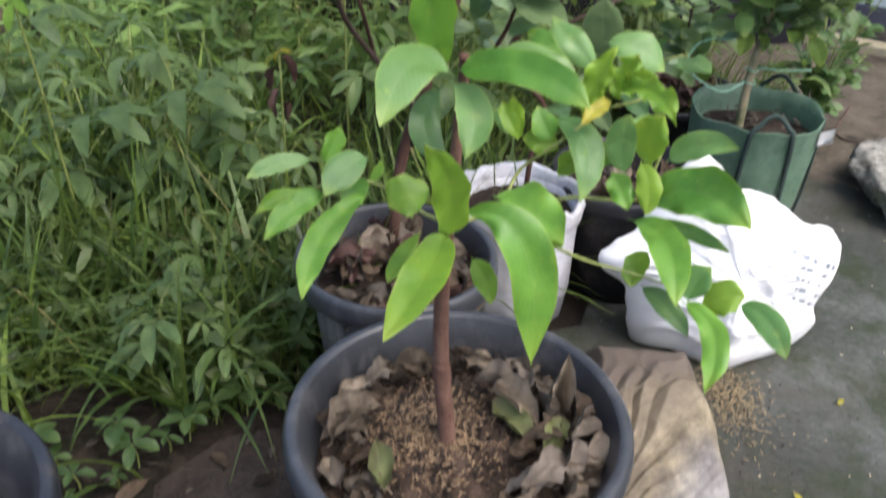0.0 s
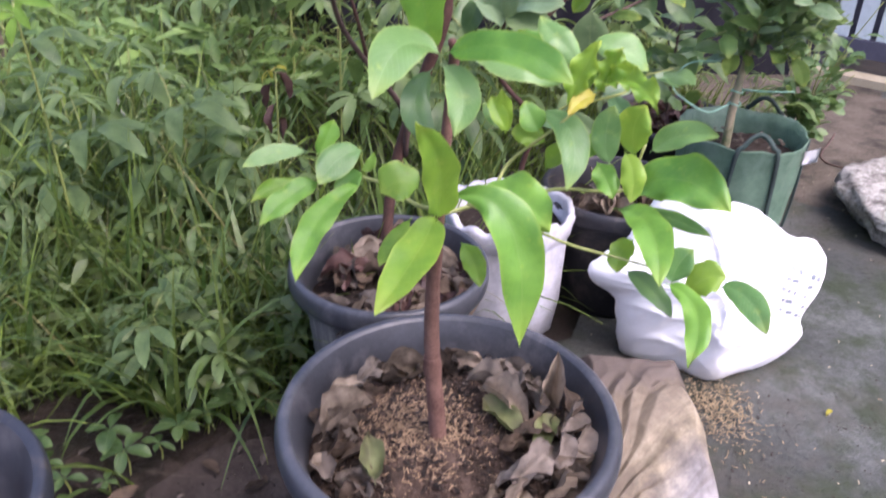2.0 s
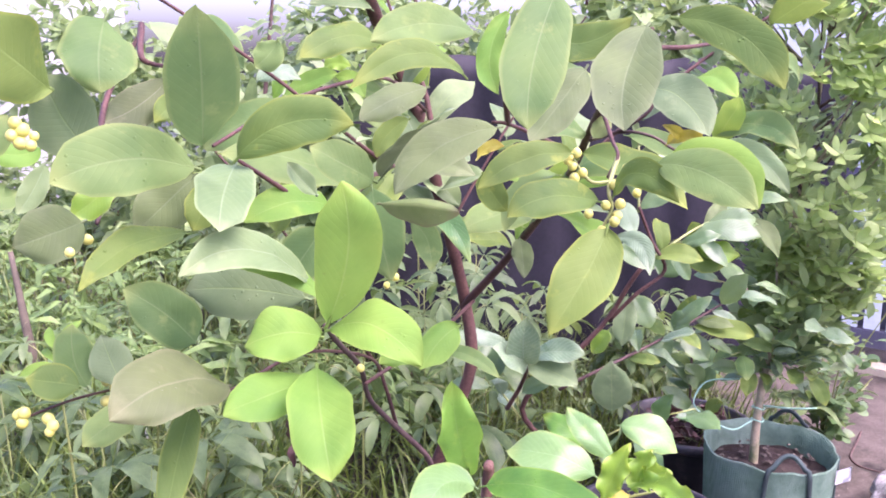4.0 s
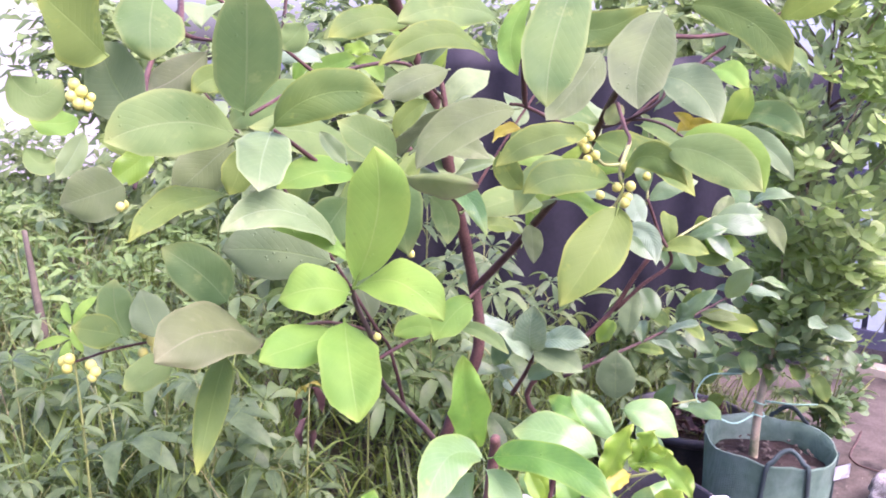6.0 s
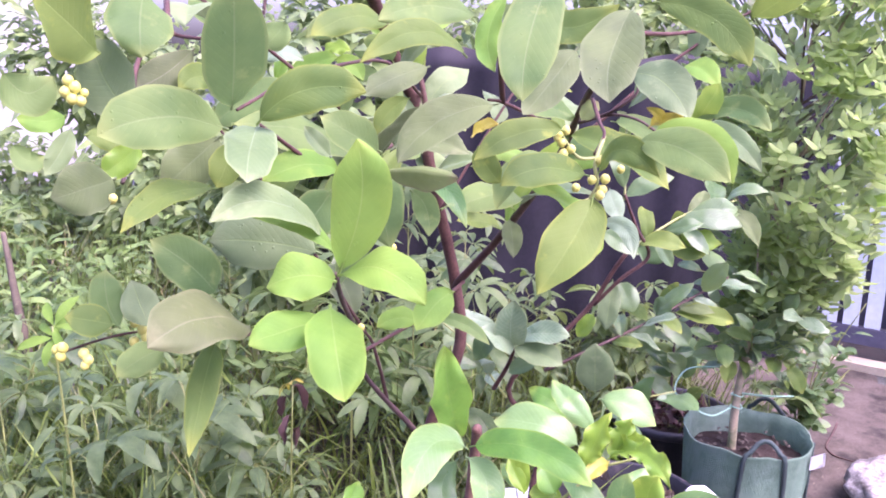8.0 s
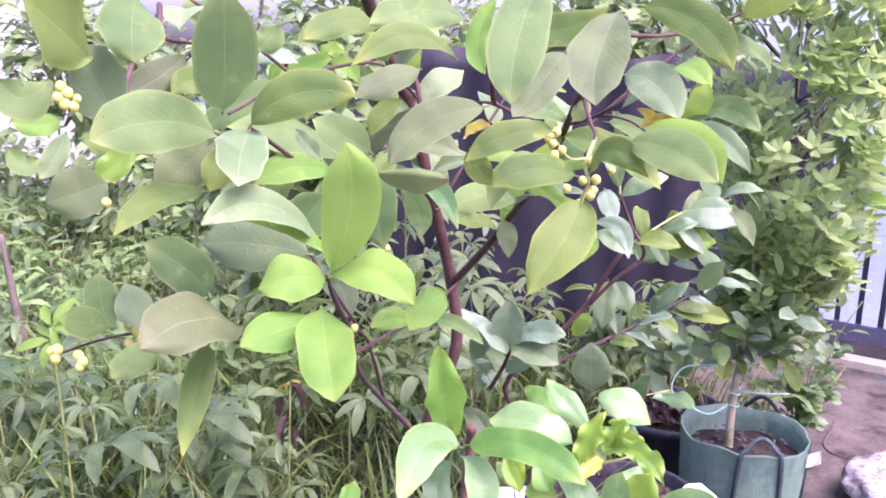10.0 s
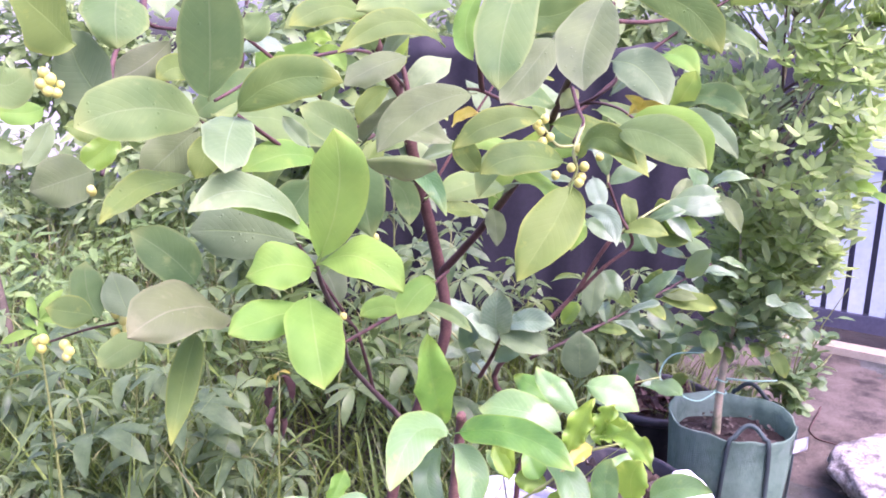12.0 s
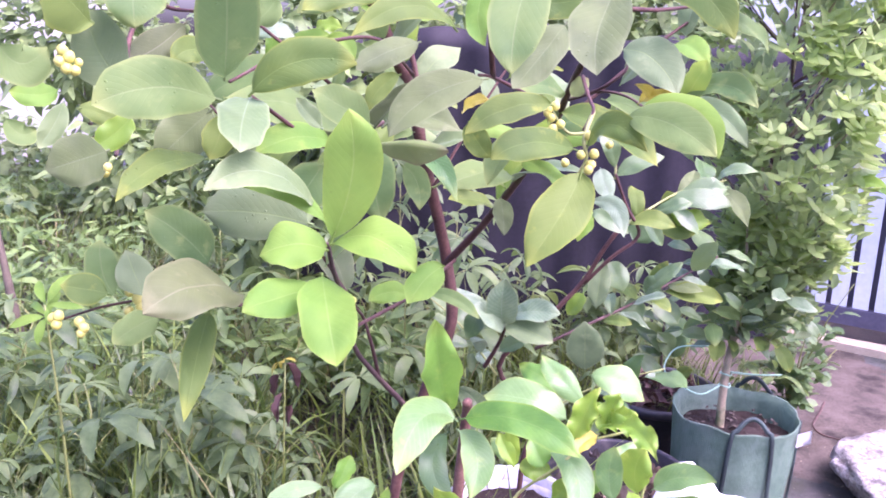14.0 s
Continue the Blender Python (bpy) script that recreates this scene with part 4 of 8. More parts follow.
def beige_sack():
    """A half-empty sack, thick at the back and pressed flat towards one front corner."""
    root = thing("sack", "soiled beige woven sack lying half under a pot", "sack", at=(0.47, 1.1, 0))
    bm = bmesh.new()
    n = 100
    a, b, c, d = [Vector((x, y, 0)) for x, y in beige_corners]
    grid = {}
    for top in (1, 0):
        for i in range(n + 1):
            for j in range(n + 1):
                u, v = i / n, j / n
                p = (a * (1 - u) + b * u) * (1 - v) + (d * (1 - u) + c * u) * v
                edge = min(u, 1 - u, v, 1 - v) * 2
                puff = min(1.0, edge * 3.2) ** 0.55
                g = min(1, max(0, (v - 0.03) / 0.50))
                back = 0.014 + 0.118 * g * g * (3 - 2 * g) * (1 - 0.2 * u * (1 - v)) + 0.03 * math.sin(math.pi * v) * (1 - v)
                z = 0.006 + (back * (0.25 + 0.75 * puff)) * (1 if top else 0.02)
                if v > 0.94 and top:
                    z *= 0.96
                if top:
                    z += 0.012 * noise.noise(p * 9) * puff + 0.008 * (0.4 - abs(noise.noise(Vector((p.x * 20 + p.y * 8, p.y * 10 - p.x * 10, 3))))) * puff
                if top:  # folds that fan out from under the pot
                    away = Vector((p.x - 0.30, p.y - 0.90))
                    saw = math.atan2(away.y, away.x) * 6.5 + 0.8 * noise.noise(p * 7)
                    k = min(1, max(0, (1.22 + 0.3 * (p.x - 0.5) - p.y) / 0.06)) * min(1, max(0, (Vector((p.x - 0.60, p.y - 0.93)).length - 0.06) / 0.10))
                    z += 0.034 * (abs(saw - math.floor(saw) - 0.5) - 0.25) * puff * k
                    z += 0.010 * puff * (1 if p.y > 1.145 + 0.45 * (p.x - 0.47) + 0.02 * noise.noise(p * 11) else 0)  # the flap lies double
                p = p + Vector((noise.noise(p * 12), noise.noise(p * 12 + Vector((7, 0, 0))), 0)) * 0.012
                if not top and edge == 0:
                    grid[0, i, j] = grid[1, i, j]
                    continue
                grid[top, i, j] = bm.verts.new((p.x, p.y, max(z, 0.004)))
    for top in (1, 0):
        for i in range(n):
            for j in range(n):
                q = [grid[top, i, j], grid[top, i + 1, j], grid[top, i + 1, j + 1], grid[top, i, j + 1]]
                bm.faces.new(q if top else q[::-1])
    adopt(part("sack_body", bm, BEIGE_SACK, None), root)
    tube("knot", [(0.600, 0.938, 0.012), (0.610, 0.926, 0.010), (0.616, 0.918, 0.006)], 0.008, 0.004, surface("pink_thread", (0.28, 0.17, 0.15), (0.42, 0.28, 0.25), 60, 200, 0.7), root, label="pinkish knotted corner")


beige_sack()


def poly_bag():
    """A thin white growing bag, creased, its collar rolled out."""
    at = (0.262, 1.585)
    root = thing("grow_bag", "creased white plastic growing bag with soil", "grow bag", at=(*at, 0))
    prof = [(0.001, 0.003), (0.10, 0.003), (0.118, 0.015), (0.128, 0.10), (0.132, 0.20), (0.133, 0.27), (0.134, 0.285), (0.124, 0.285), (0.122, 0.26), (0.12, 0.22)]
    for name, outline, words in (("bag_body", prof, ""), ("collar", [(0.135, 0.262), (0.138, 0.268), (0.143, 0.305), (0.138, 0.318), (0.128, 0.312), (0.1265, 0.283)], "rolled-out crumpled collar")):
        bag_piece(name, outline, words, root)
    soil_disc("soil", "dark soil in the white growing bag", at, 0.124, 0.265, 0.01, SOIL, 21.0)


def bag_piece(name, outline, words, root):
    bm = lathe(outline, 96)
    for v in bm.verts:
        a = math.atan2(v.co.y, v.co.x)
        if v.co.z > 0.01:
            k = 1 + 0.07 * noise.noise(Vector((math.cos(a) * 2.5, math.sin(a) * 2.5, v.co.z * 9))) + 0.03 * noise.noise(Vector((math.cos(a) * 11, math.sin(a) * 11, v.co.z * 22)))
            v.co.x *= k
            v.co.y *= k
        if v.co.z > 0.29:
            v.co.z += 0.022 * noise.noise(Vector((math.cos(a) * 3, math.sin(a) * 3, 4)))
    ob = part(name, bm, POLY, None, words)
    ob.parent = root


poly_bag()


def green_bag():
    """A woven planter bag with two strap handles and a white label."""
    at = (0.945, 2.03)
    root = thing("planter_bag", "dark green woven planter bag with strap handles", "planter bag", at=(*at, 0))
    prof = [(0.001, 0.004), (0.13, 0.004), (0.145, 0.012), (0.156, 0.10), (0.163, 0.22), (0.168, 0.325), (0.170, 0.332), (0.166, 0.332), (0.160, 0.30), (0.155, 0.24)]
    bm = lathe(prof, 96)
    for v in bm.verts:
        a = math.atan2(v.co.y, v.co.x)
        k = 1 + 0.045 * noise.noise(Vector((math.cos(a) * 1.7, math.sin(a) * 1.7, v.co.z * 6))) + 0.012 * noise.noise(Vector((math.cos(a) * 8, math.sin(a) * 8, v.co.z * 14))) + 0.030 * min(1, v.co.z * 5) * (0.3 - abs(noise.noise(Vector((math.cos(a) * 4.5, math.sin(a) * 4.5, v.co.z * 3 + 7)))))
        v.co.x *= k
        v.co.y *= k
        if v.co.z > 0.3:
            v.co.z += 0.014 * noise.noise(Vector((math.cos(a) * 2, math.sin(a) * 2, 9)))
    body = part("bag_body", bm, GREENCLOTH, None)
    body.parent = root
    for seam in (-0.35, 2.2):
        x, y = math.cos(seam), math.sin(seam)
        s = tube("seam", [(at[0] + x * 0.150, at[1] + y * 0.150, 0.01), (at[0] + x * 0.164, at[1] + y * 0.164, 0.12), (at[0] + x * 0.171, at[1] + y * 0.171, 0.325)], 0.004, 0.004, GREENDARK, root, sides=6)
    # handles: flat straps sewn to the wall, arching over the rim
    for side in (-1, 1):
        mid = radians(-97 if side < 0 else 50)
        pts = []
        for k in range(13):
            f = k / 12
            a = mid + (f - 0.5) * 0.92
            h = (0.20 + 0.175 * math.sin(math.pi * f) ** 0.6) if 1 < k < 11 else (0.02 if k in (0, 12) else 0.12)
            r = (0.160 + 0.016 * min(h, 0.33) / 0.33) - 0.03 * max(0, h - 0.33) / 0.08
            pts.append((at[0] + r * math.cos(a), at[1] + r * math.sin(a), h))
        strap(pts, 0.012, root)
    tagbm = bmesh.new()
    bmesh.ops.create_grid(tagbm, x_segments=4, y_segments=2, size=0.5)
    for v in tagbm.verts:
        v.co = Vector((1.088 + v.co.x * 0.046, 1.908 + v.co.x * 0.012, 0.302 + v.co.y * 0.038 + 0.006 * v.co.x))
    bmesh.ops.solidify(tagbm, geom=tagbm.faces[:], thickness=0.001)
    adopt(part("label", tagbm, TAG, None, "small white cloth label"), root)
    soil_disc("soil", "brown soil in the planter bag", at, 0.155, 0.262, 0.012, SOIL, 31.0)


def strap(pts, width, root):
    line = spline(pts, 3)
    bm = bmesh.new()
    prev = None
    for i, p in enumerate(line):
        d = (line[min(i + 1, len(line) - 1)] - line[max(i - 1, 0)]).normalized()
        out = Vector((p.x - root.location.x, p.y - root.location.y, 0)).normalized()
        s = d.cross(out).normalized() * width / 2
        o = out * 0.0015
        ring = [bm.verts.new(p + s + o), bm.verts.new(p - s + o), bm.verts.new(p - s - o), bm.verts.new(p + s - o)]
        if prev:
            for k in range(4):
                bm.faces.new((prev[k], prev[(k + 1) % 4], ring[(k + 1) % 4], ring[k]))
        prev = ring
    adopt(part("strap", bm, GREENDARK, None, "dark green strap handle"), root)


green_bag()


# ------------------------------------------------------------ rock, kerb, gate, dark sheet
def rock():
    bm = bmesh.new()
    bmesh.ops.create_icosphere(bm, subdivisions=5, radius=1.0)
    for v in bm.verts:
        p = v.co.copy()
        k = 1 + 0.28 * noise.noise(p * 1.3 + Vector((3, 1, 0))) + 0.12 * noise.noise(p * 3.5) + 0.05 * noise.noise(p * 9) + 0.03 * noise.noise(p * 22)
        v.co = Vector((p.x * 0.235, p.y * 0.29, max(p.z, -0.5) * 0.115)) * k
        v.co += Vector((1.585, 2.11, 0.045))
        v.co.z = max(v.co.z, 0.0)
    tagged(part("rock", bm, ROCK, None), "pale weathered lump of rock lying on concrete", "rock")


rock()
GATE_A, GATE_B = Vector((1.90, 3.66, 0)), Vector((3.3, 2.62, 0))
gdir = (GATE_B - GATE_A).normalized()
gback = Vector((-gdir.y, gdir.x, 0))


def bar(bm, a, b, wide, deep):
    """A square bar between two points, its face across the gate."""
    d = (b - a).normalized()
    s = (gdir if abs(d.z) > 0.5 else Vector((0, 0, 1))) * (wide / 2)
    t = gback * (deep / 2)
    c = [[bm.verts.new(p + s * i + t * j) for i, j in ((-1, -1), (1, -1), (1, 1), (-1, 1))] for p in (a, b)]
    for k in range(4):
        bm.faces.new((c[0][k], c[0][(k + 1) % 4], c[1][(k + 1) % 4], c[1][k]))
    bm.faces.new(c[0][::-1])
    bm.faces.new(c[1])


def at_gate(s, z, back=0.0):
    return GATE_A + gdir * s + gback * back + Vector((0, 0, z))


def gate():
    root = thing("metal_gate", "dark blue metal gate with pale blue slats", "gate", at=tuple(GATE_A))
    span = (GATE_B - GATE_A).length
    for name, a, b, w in (("rail", at_gate(0, 0.13), at_gate(span, 0.13), 0.08), ("rail", at_gate(0, 0.87), at_gate(span, 0.87), 0.06), ("rail", at_gate(0, 1.28), at_gate(span, 1.28), 0.10),
                          ("post", at_gate(0.0, -0.01), at_gate(0.0, 1.33), 0.09), ("post", at_gate(span * 0.55, 0.02), at_gate(span * 0.55, 1.33), 0.07), ("post", at_gate(span, -0.01), at_gate(span, 1.33), 0.07)):
        bm = bmesh.new()
        bar(bm, a, b, w, 0.05 if name == "post" else 0.042)
        adopt(part(name, bm, NAVY, None, smooth=False), root)
    s = 0.10
    while s < span - 0.05:
        bm = bmesh.new()
        bar(bm, at_gate(s, 0.172), at_gate(s, 0.838), 0.066, 0.016)
        adopt(part("slat", bm, PALEBLUE, None, "pale blue slat", smooth=False), root)
        bm = bmesh.new()
        bar(bm, at_gate(s, 0.902), at_gate(s, 1.228), 0.066, 0.016)
        adopt(part("slat", bm, PALEBLUE, None, "pale blue slat", smooth=False), root)
        s += 0.092
    bm = bmesh.new()
    bar(bm, at_gate(span / 2, 0.172, 0.03), at_gate(span / 2, 0.838, 0.03), span - 0.1, 0.008)
    adopt(part("panel", bm, NAVY, None, "dark blue backing panel", smooth=False), root)


gate()
bm = bmesh.new()
bar(bm, at_gate(-0.05, 0.005, -0.09), at_gate(2.2, 0.005, -0.09), 0.06, 0.10)
tagged(part("kerb", bm, KERB, None, smooth=False), "pale mortar kerb in front of the gate", "kerb", kind="structure")
bm = bmesh.new()
bar(bm, at_gate(-0.6, 1.4, 0.9), at_gate(4.5, 1.4, 0.9), 2.85, 0.12)
tagged(part("wall_house", bm, HOUSE, None, smooth=False), "bluish white painted wall behind the gate", "wall", kind="structure")


def dark_sheet():
    """Black plastic sheeting hung along a fence, wavy and uneven at the top."""
    bm = bmesh.new()
    nx, nz = 90, 16
    g = {}
    for back in (0, 1):
        for i in range(nx + 1):
            for j in range(nz + 1):
                x, f = -0.45 + 2.33 * i / nx, j / nz
                top = 1.36 + 0.05 * noise.noise(Vector((x * 3, 0, 0)))
                y = 3.52 + 0.05 * (x - 0.5) + 0.030 * noise.noise(Vector((x * 6, f * 1.5, 1))) + 0.012 * math.sin(x * 30 + f) + 0.012 * back
                g[back, i, j] = bm.verts.new((x, y, -0.012 + f * top))
    for back in (0, 1):
        for i in range(nx):
            for j in range(nz):
                q = (g[back, i, j], g[back, i + 1, j], g[back, i + 1, j + 1], g[back, i, j + 1])
                bm.faces.new(q if not back else q[::-1])
    for i in range(nx):
        bm.faces.new((g[0, i, nz], g[0, i + 1, nz], g[1, i + 1, nz], g[1, i, nz]))
    tagged(part("plastic_sheet", bm, TARP, None), "black plastic sheeting hung along a fence", "sheet", kind="structure")


dark_sheet()

# ------------------------------------------------------------ the potted trees
front_tree = thing("potted_tree", "young fruit tree with broad glossy leaves in grey pot", "tree", at=(0.094, 0.845, 0.30))
tall_tree = thing("potted_tree", "taller fruit tree with reddish stems and yellow buds", "tree", at=(-0.015, 1.40, 0.245))
back_tree = thing("potted_tree", "small tree with veined leaves in white bag", "tree", at=(0.27, 1.58, 0.265))


def bud(at, size):
    bm = bmesh.new()
    bmesh.ops.create_icosphere(bm, subdivisions=2, radius=size / 2)
    for v in bm.verts:
        v.co.z *= 1.08
        v.co *= 1 + 0.08 * noise.noise(v.co * 300 + Vector(at) * 50)
        v.co += Vector(at)
    adopt(part("bud", bm, BUD, None, "round yellowish flower bud"), tall_tree)


def sprig(plant, a, b, count, size, seed, tones="hhoetuq", twig=None, lift=0.0):
    """Leaves set alternately along a twig from a to b."""
    r = random.Random(seed)
    a, b = Vector(a), Vector(b)
    if twig:
        m = a.lerp(b, 0.5) + Vector((0, 0, 0.02))
        plant = tube("twig", [a, m, b], 0.0028, 0.0014, twig, plant, sides=6)
    d = (b - a).normalized()
    for k in range(count):
        p = a.lerp(b, (k + r.random() * 0.6) / count)
        ang = k * 2.4 + r.uniform(-0.5, 0.5)
        s = d.cross(Vector((0, 0, 1))).normalized()
        t = s.cross(d)
        way = (s * math.cos(ang) + t * math.sin(ang) * 0.6 + d * r.uniform(0.2, 0.9) + Vector((0, -0.15, -0.15 + lift))).normalized()
        l = size * r.uniform(0.7, 1.2)
        leaf(plant, tuple(p), tuple(p + way * l), l * r.uniform(0.38, 0.48), (r.uniform(-0.4, 0.4), r.uniform(-0.9, -0.2), 0.8), r.choice(tones), r.uniform(0.03, 0.14))


tube("trunk", [(0.082, 0.845, 0.260), (0.080, 0.845, 0.335), (0.071, 0.850, 0.444), (0.068, 0.850, 0.534), (0.070, 0.830, 0.628), (0.072, 0.800, 0.713), (0.083, 0.800, 0.880), (0.078, 0.755, 0.915)], 0.0145, 0.0045, BARK, front_tree)
tube("branch", [(0.070, 0.800, 0.706), (0.043, 0.860, 0.684), (0.002, 0.920, 0.682), (-0.035, 0.950, 0.679), (-0.069, 0.930, 0.689), (-0.100, 0.950, 0.663)], 0.0027, 0.0019, TWIG, front_tree)
tube("branch", [(0.075, 0.820, 0.690), (0.127, 0.840, 0.696), (0.213, 0.860, 0.705), (0.257, 0.850, 0.709), (0.299, 0.850, 0.712), (0.319, 0.860, 0.766)], 0.0027, 0.0019, TWIG, front_tree)
tube("branch", [(0.106, 0.820, 0.704), (0.168, 0.780, 0.698), (0.220, 0.750, 0.689), (0.275, 0.730, 0.683), (0.333, 0.700, 0.679)], 0.0020, 0.0012, TWIG, front_tree)
tube("branch", [(0.141, 0.860, 0.705), (0.162, 0.890, 0.729), (0.204, 0.870, 0.776), (0.246, 0.880, 0.808), (0.294, 0.880, 0.828), (0.251, 0.950, 0.834)], 0.0024, 0.0014, TWIG, front_tree)
blade(front_tree, (0.067, 0.717, 0.912), (0.030, 0.687, 0.931), (0.005, 0.629, 0.900), 0.045, (0.39, -0.39, 0.83), "p", 0.50, 0.30)
blade(front_tree, (0.065, 0.715, 0.905), (0.086, 0.697, 0.884), (0.078, 0.669, 0.851), 0.036, (0.18, -0.72, 0.67), "p", 0.50, 0.30)
blade(front_tree, (0.059, 0.724, 0.898), (0.042, 0.712, 0.864), (0.065, 0.689, 0.833), 0.030, (0.00, -0.88, 0.47), "d", 0.50, 0.20)
blade(front_tree, (0.069, 0.718, 0.914), (0.128, 0.681, 0.931), (0.180, 0.645, 0.910), 0.039, (-0.36, -0.60, 0.72), "g", 0.45, 0.25)
blade(front_tree, (0.066, 0.728, 0.730), (0.067, 0.698, 0.804), (0.042, 0.670, 0.865), 0.042, (0.38, -0.87, -0.31), "y", 0.40, 0.50)
blade(front_tree, (0.065, 0.749, 0.727), (0.045, 0.686, 0.714), (0.004, 0.610, 0.690), 0.051, (0.02, -0.27, 0.96), "y", 0.50, 0.35)
blade(front_tree, (0.077, 0.740, 0.752), (0.143, 0.713, 0.735), (0.159, 0.683, 0.599), 0.057, (0.22, -0.87, 0.44), "g", 0.60, 0.30)
blade(front_tree, (0.047, 0.780, 0.743), (0.027, 0.775, 0.754), (0.005, 0.769, 0.743), 0.049, (0.19, -0.69, 0.70), "y", 0.50, 0.30)
blade(front_tree, (0.040, 0.775, 0.709), (0.019, 0.752, 0.689), (0.005, 0.730, 0.672), 0.022, (-0.13, -0.57, 0.81), "y", 0.50, 0.30)
blade(front_tree, (0.124, 0.832, 0.722), (0.164, 0.805, 0.721), (0.194, 0.757, 0.704), 0.057, (-0.32, -0.48, 0.81), "g", 0.50, 0.25)
blade(front_tree, (0.095, 0.751, 0.691), (0.108, 0.731, 0.679), (0.115, 0.708, 0.660), 0.026, (-0.10, -0.60, 0.79), "y", 0.50, 0.30)
blade(front_tree, (-0.085, 0.873, 0.746), (-0.122, 0.858, 0.750), (-0.157, 0.836, 0.741), 0.023, (0.28, -0.65, 0.70), "p", 0.50, 0.20)
blade(front_tree, (-0.019, 0.879, 0.745), (-0.047, 0.864, 0.741), (-0.069, 0.831, 0.723), 0.040, (0.25, -0.61, 0.75), "p", 0.50, 0.30)
blade(front_tree, (-0.075, 0.882, 0.738), (-0.064, 0.891, 0.756), (-0.055, 0.900, 0.777), 0.027, (0.32, -0.91, 0.26), "g", 0.50, 0.60)
blade(front_tree, (-0.082, 0.847, 0.713), (-0.115, 0.834, 0.719), (-0.147, 0.811, 0.708), 0.022, (0.28, -0.60, 0.75), "y", 0.50, 0.30)
blade(front_tree, (-0.070, 0.850, 0.717), (-0.101, 0.822, 0.713), (-0.133, 0.783, 0.693), 0.031, (0.27, -0.54, 0.80), "g", 0.50, 0.30)
blade(front_tree, (-0.019, 0.854, 0.714), (-0.067, 0.785, 0.698), (-0.086, 0.714, 0.661), 0.034, (0.13, -0.41, 0.90), "g", 0.50, 0.40)
blade(front_tree, (-0.019, 0.867, 0.720), (-0.036, 0.862, 0.712), (-0.051, 0.845, 0.700), 0.026, (0.09, -0.71, 0.69), "g", 0.50, 0.30)
blade(front_tree, (-0.021, 0.869, 0.724), (-0.011, 0.872, 0.730), (-0.006, 0.879, 0.744), 0.013, (-0.07, -0.88, 0.48), "y", 0.50, 0.30)
blade(front_tree, (0.191, 0.898, 0.794), (0.228, 0.853, 0.779), (0.219, 0.809, 0.728), 0.041, (0.02, -0.59, 0.81), "p", 0.50, 0.30)
blade(front_tree, (0.274, 0.839, 0.748), (0.266, 0.845, 0.783), (0.272, 0.846, 0.819), 0.035, (-0.33, -0.94, 0.08), "p", 0.50, 0.20)
blade(front_tree, (0.300, 0.828, 0.764), (0.294, 0.832, 0.797), (0.304, 0.828, 0.826), 0.045, (-0.65, -0.76, 0.06), "y", 0.50, 0.30)
blade(front_tree, (0.318, 0.835, 0.767), (0.344, 0.815, 0.796), (0.376, 0.784, 0.807), 0.034, (-0.73, -0.43, 0.53), "p", 0.45, 0.30)
blade(front_tree, (0.287, 0.833, 0.768), (0.295, 0.811, 0.748), (0.290, 0.789, 0.724), 0.030, (-0.39, -0.67, 0.64), "y", 0.50, 0.30)
blade(front_tree, (0.299, 0.819, 0.719), (0.338, 0.778, 0.759), (0.379, 0.720, 0.747), 0.061, (-0.66, -0.35, 0.66), "g", 0.50, 0.30)
blade(front_tree, (0.306, 0.810, 0.706), (0.341, 0.776, 0.709), (0.368, 0.731, 0.712), 0.019, (-0.61, -0.43, 0.67), "p", 0.50, 0.20)
blade(front_tree, (0.279, 0.816, 0.702), (0.302, 0.746, 0.716), (0.298, 0.670, 0.686), 0.041, (-0.34, -0.14, 0.93), "g", 0.55, 0.30)
blade(front_tree, (0.297, 0.777, 0.682), (0.281, 0.764, 0.672), (0.273, 0.745, 0.657), 0.029, (-0.24, -0.49, 0.84), "y", 0.50, 0.30)
blade(front_tree, (0.319, 0.692, 0.676), (0.326, 0.701, 0.693), (0.341, 0.705, 0.711), 0.035, (-0.55, -0.62, 0.56), "p", 0.50, 0.20)
blade(front_tree, (0.333, 0.682, 0.668), (0.348, 0.677, 0.691), (0.368, 0.672, 0.697), 0.039, (-0.63, -0.50, 0.60), "y", 0.50, 0.40)
blade(front_tree, (0.367, 0.676, 0.682), (0.383, 0.646, 0.687), (0.391, 0.605, 0.672), 0.030, (-0.44, -0.27, 0.86), "p", 0.50, 0.30)
blade(front_tree, (0.310, 0.686, 0.680), (0.330, 0.637, 0.675), (0.310, 0.584, 0.646), 0.028, (-0.33, -0.30, 0.89), "g", 0.50, 0.40)
blade(front_tree, (0.281, 0.736, 0.666), (0.300, 0.703, 0.663), (0.319, 0.672, 0.645), 0.025, (-0.32, -0.45, 0.83), "d", 0.50, 0.30)
blade(front_tree, (0.259, 0.844, 0.749), (0.267, 0.825, 0.738), (0.274, 0.804, 0.721), 0.031, (-0.37, -0.62, 0.69), "g", 0.50, 0.30)
blade(front_tree, (0.203, 0.882, 0.758), (0.182, 0.888, 0.766), (0.161, 0.891, 0.766), 0.031, (-0.07, -0.77, 0.63), "y", 0.50, 0.30)
blade(front_tree, (0.154, 0.892, 0.765), (0.151, 0.892, 0.791), (0.146, 0.892, 0.821), 0.024, (-0.06, -1.00, -0.01), "y", 0.50, 0.30)
blade(front_tree, (0.153, 0.903, 0.765), (0.141, 0.910, 0.781), (0.126, 0.917, 0.794), 0.022, (0.08, -0.87, 0.49), "p", 0.50, 0.20)
blade(front_tree, (0.233, 0.871, 0.746), (0.250, 0.862, 0.760), (0.266, 0.855, 0.779), 0.029, (-0.68, -0.64, 0.36), "g", 0.50, 0.30)
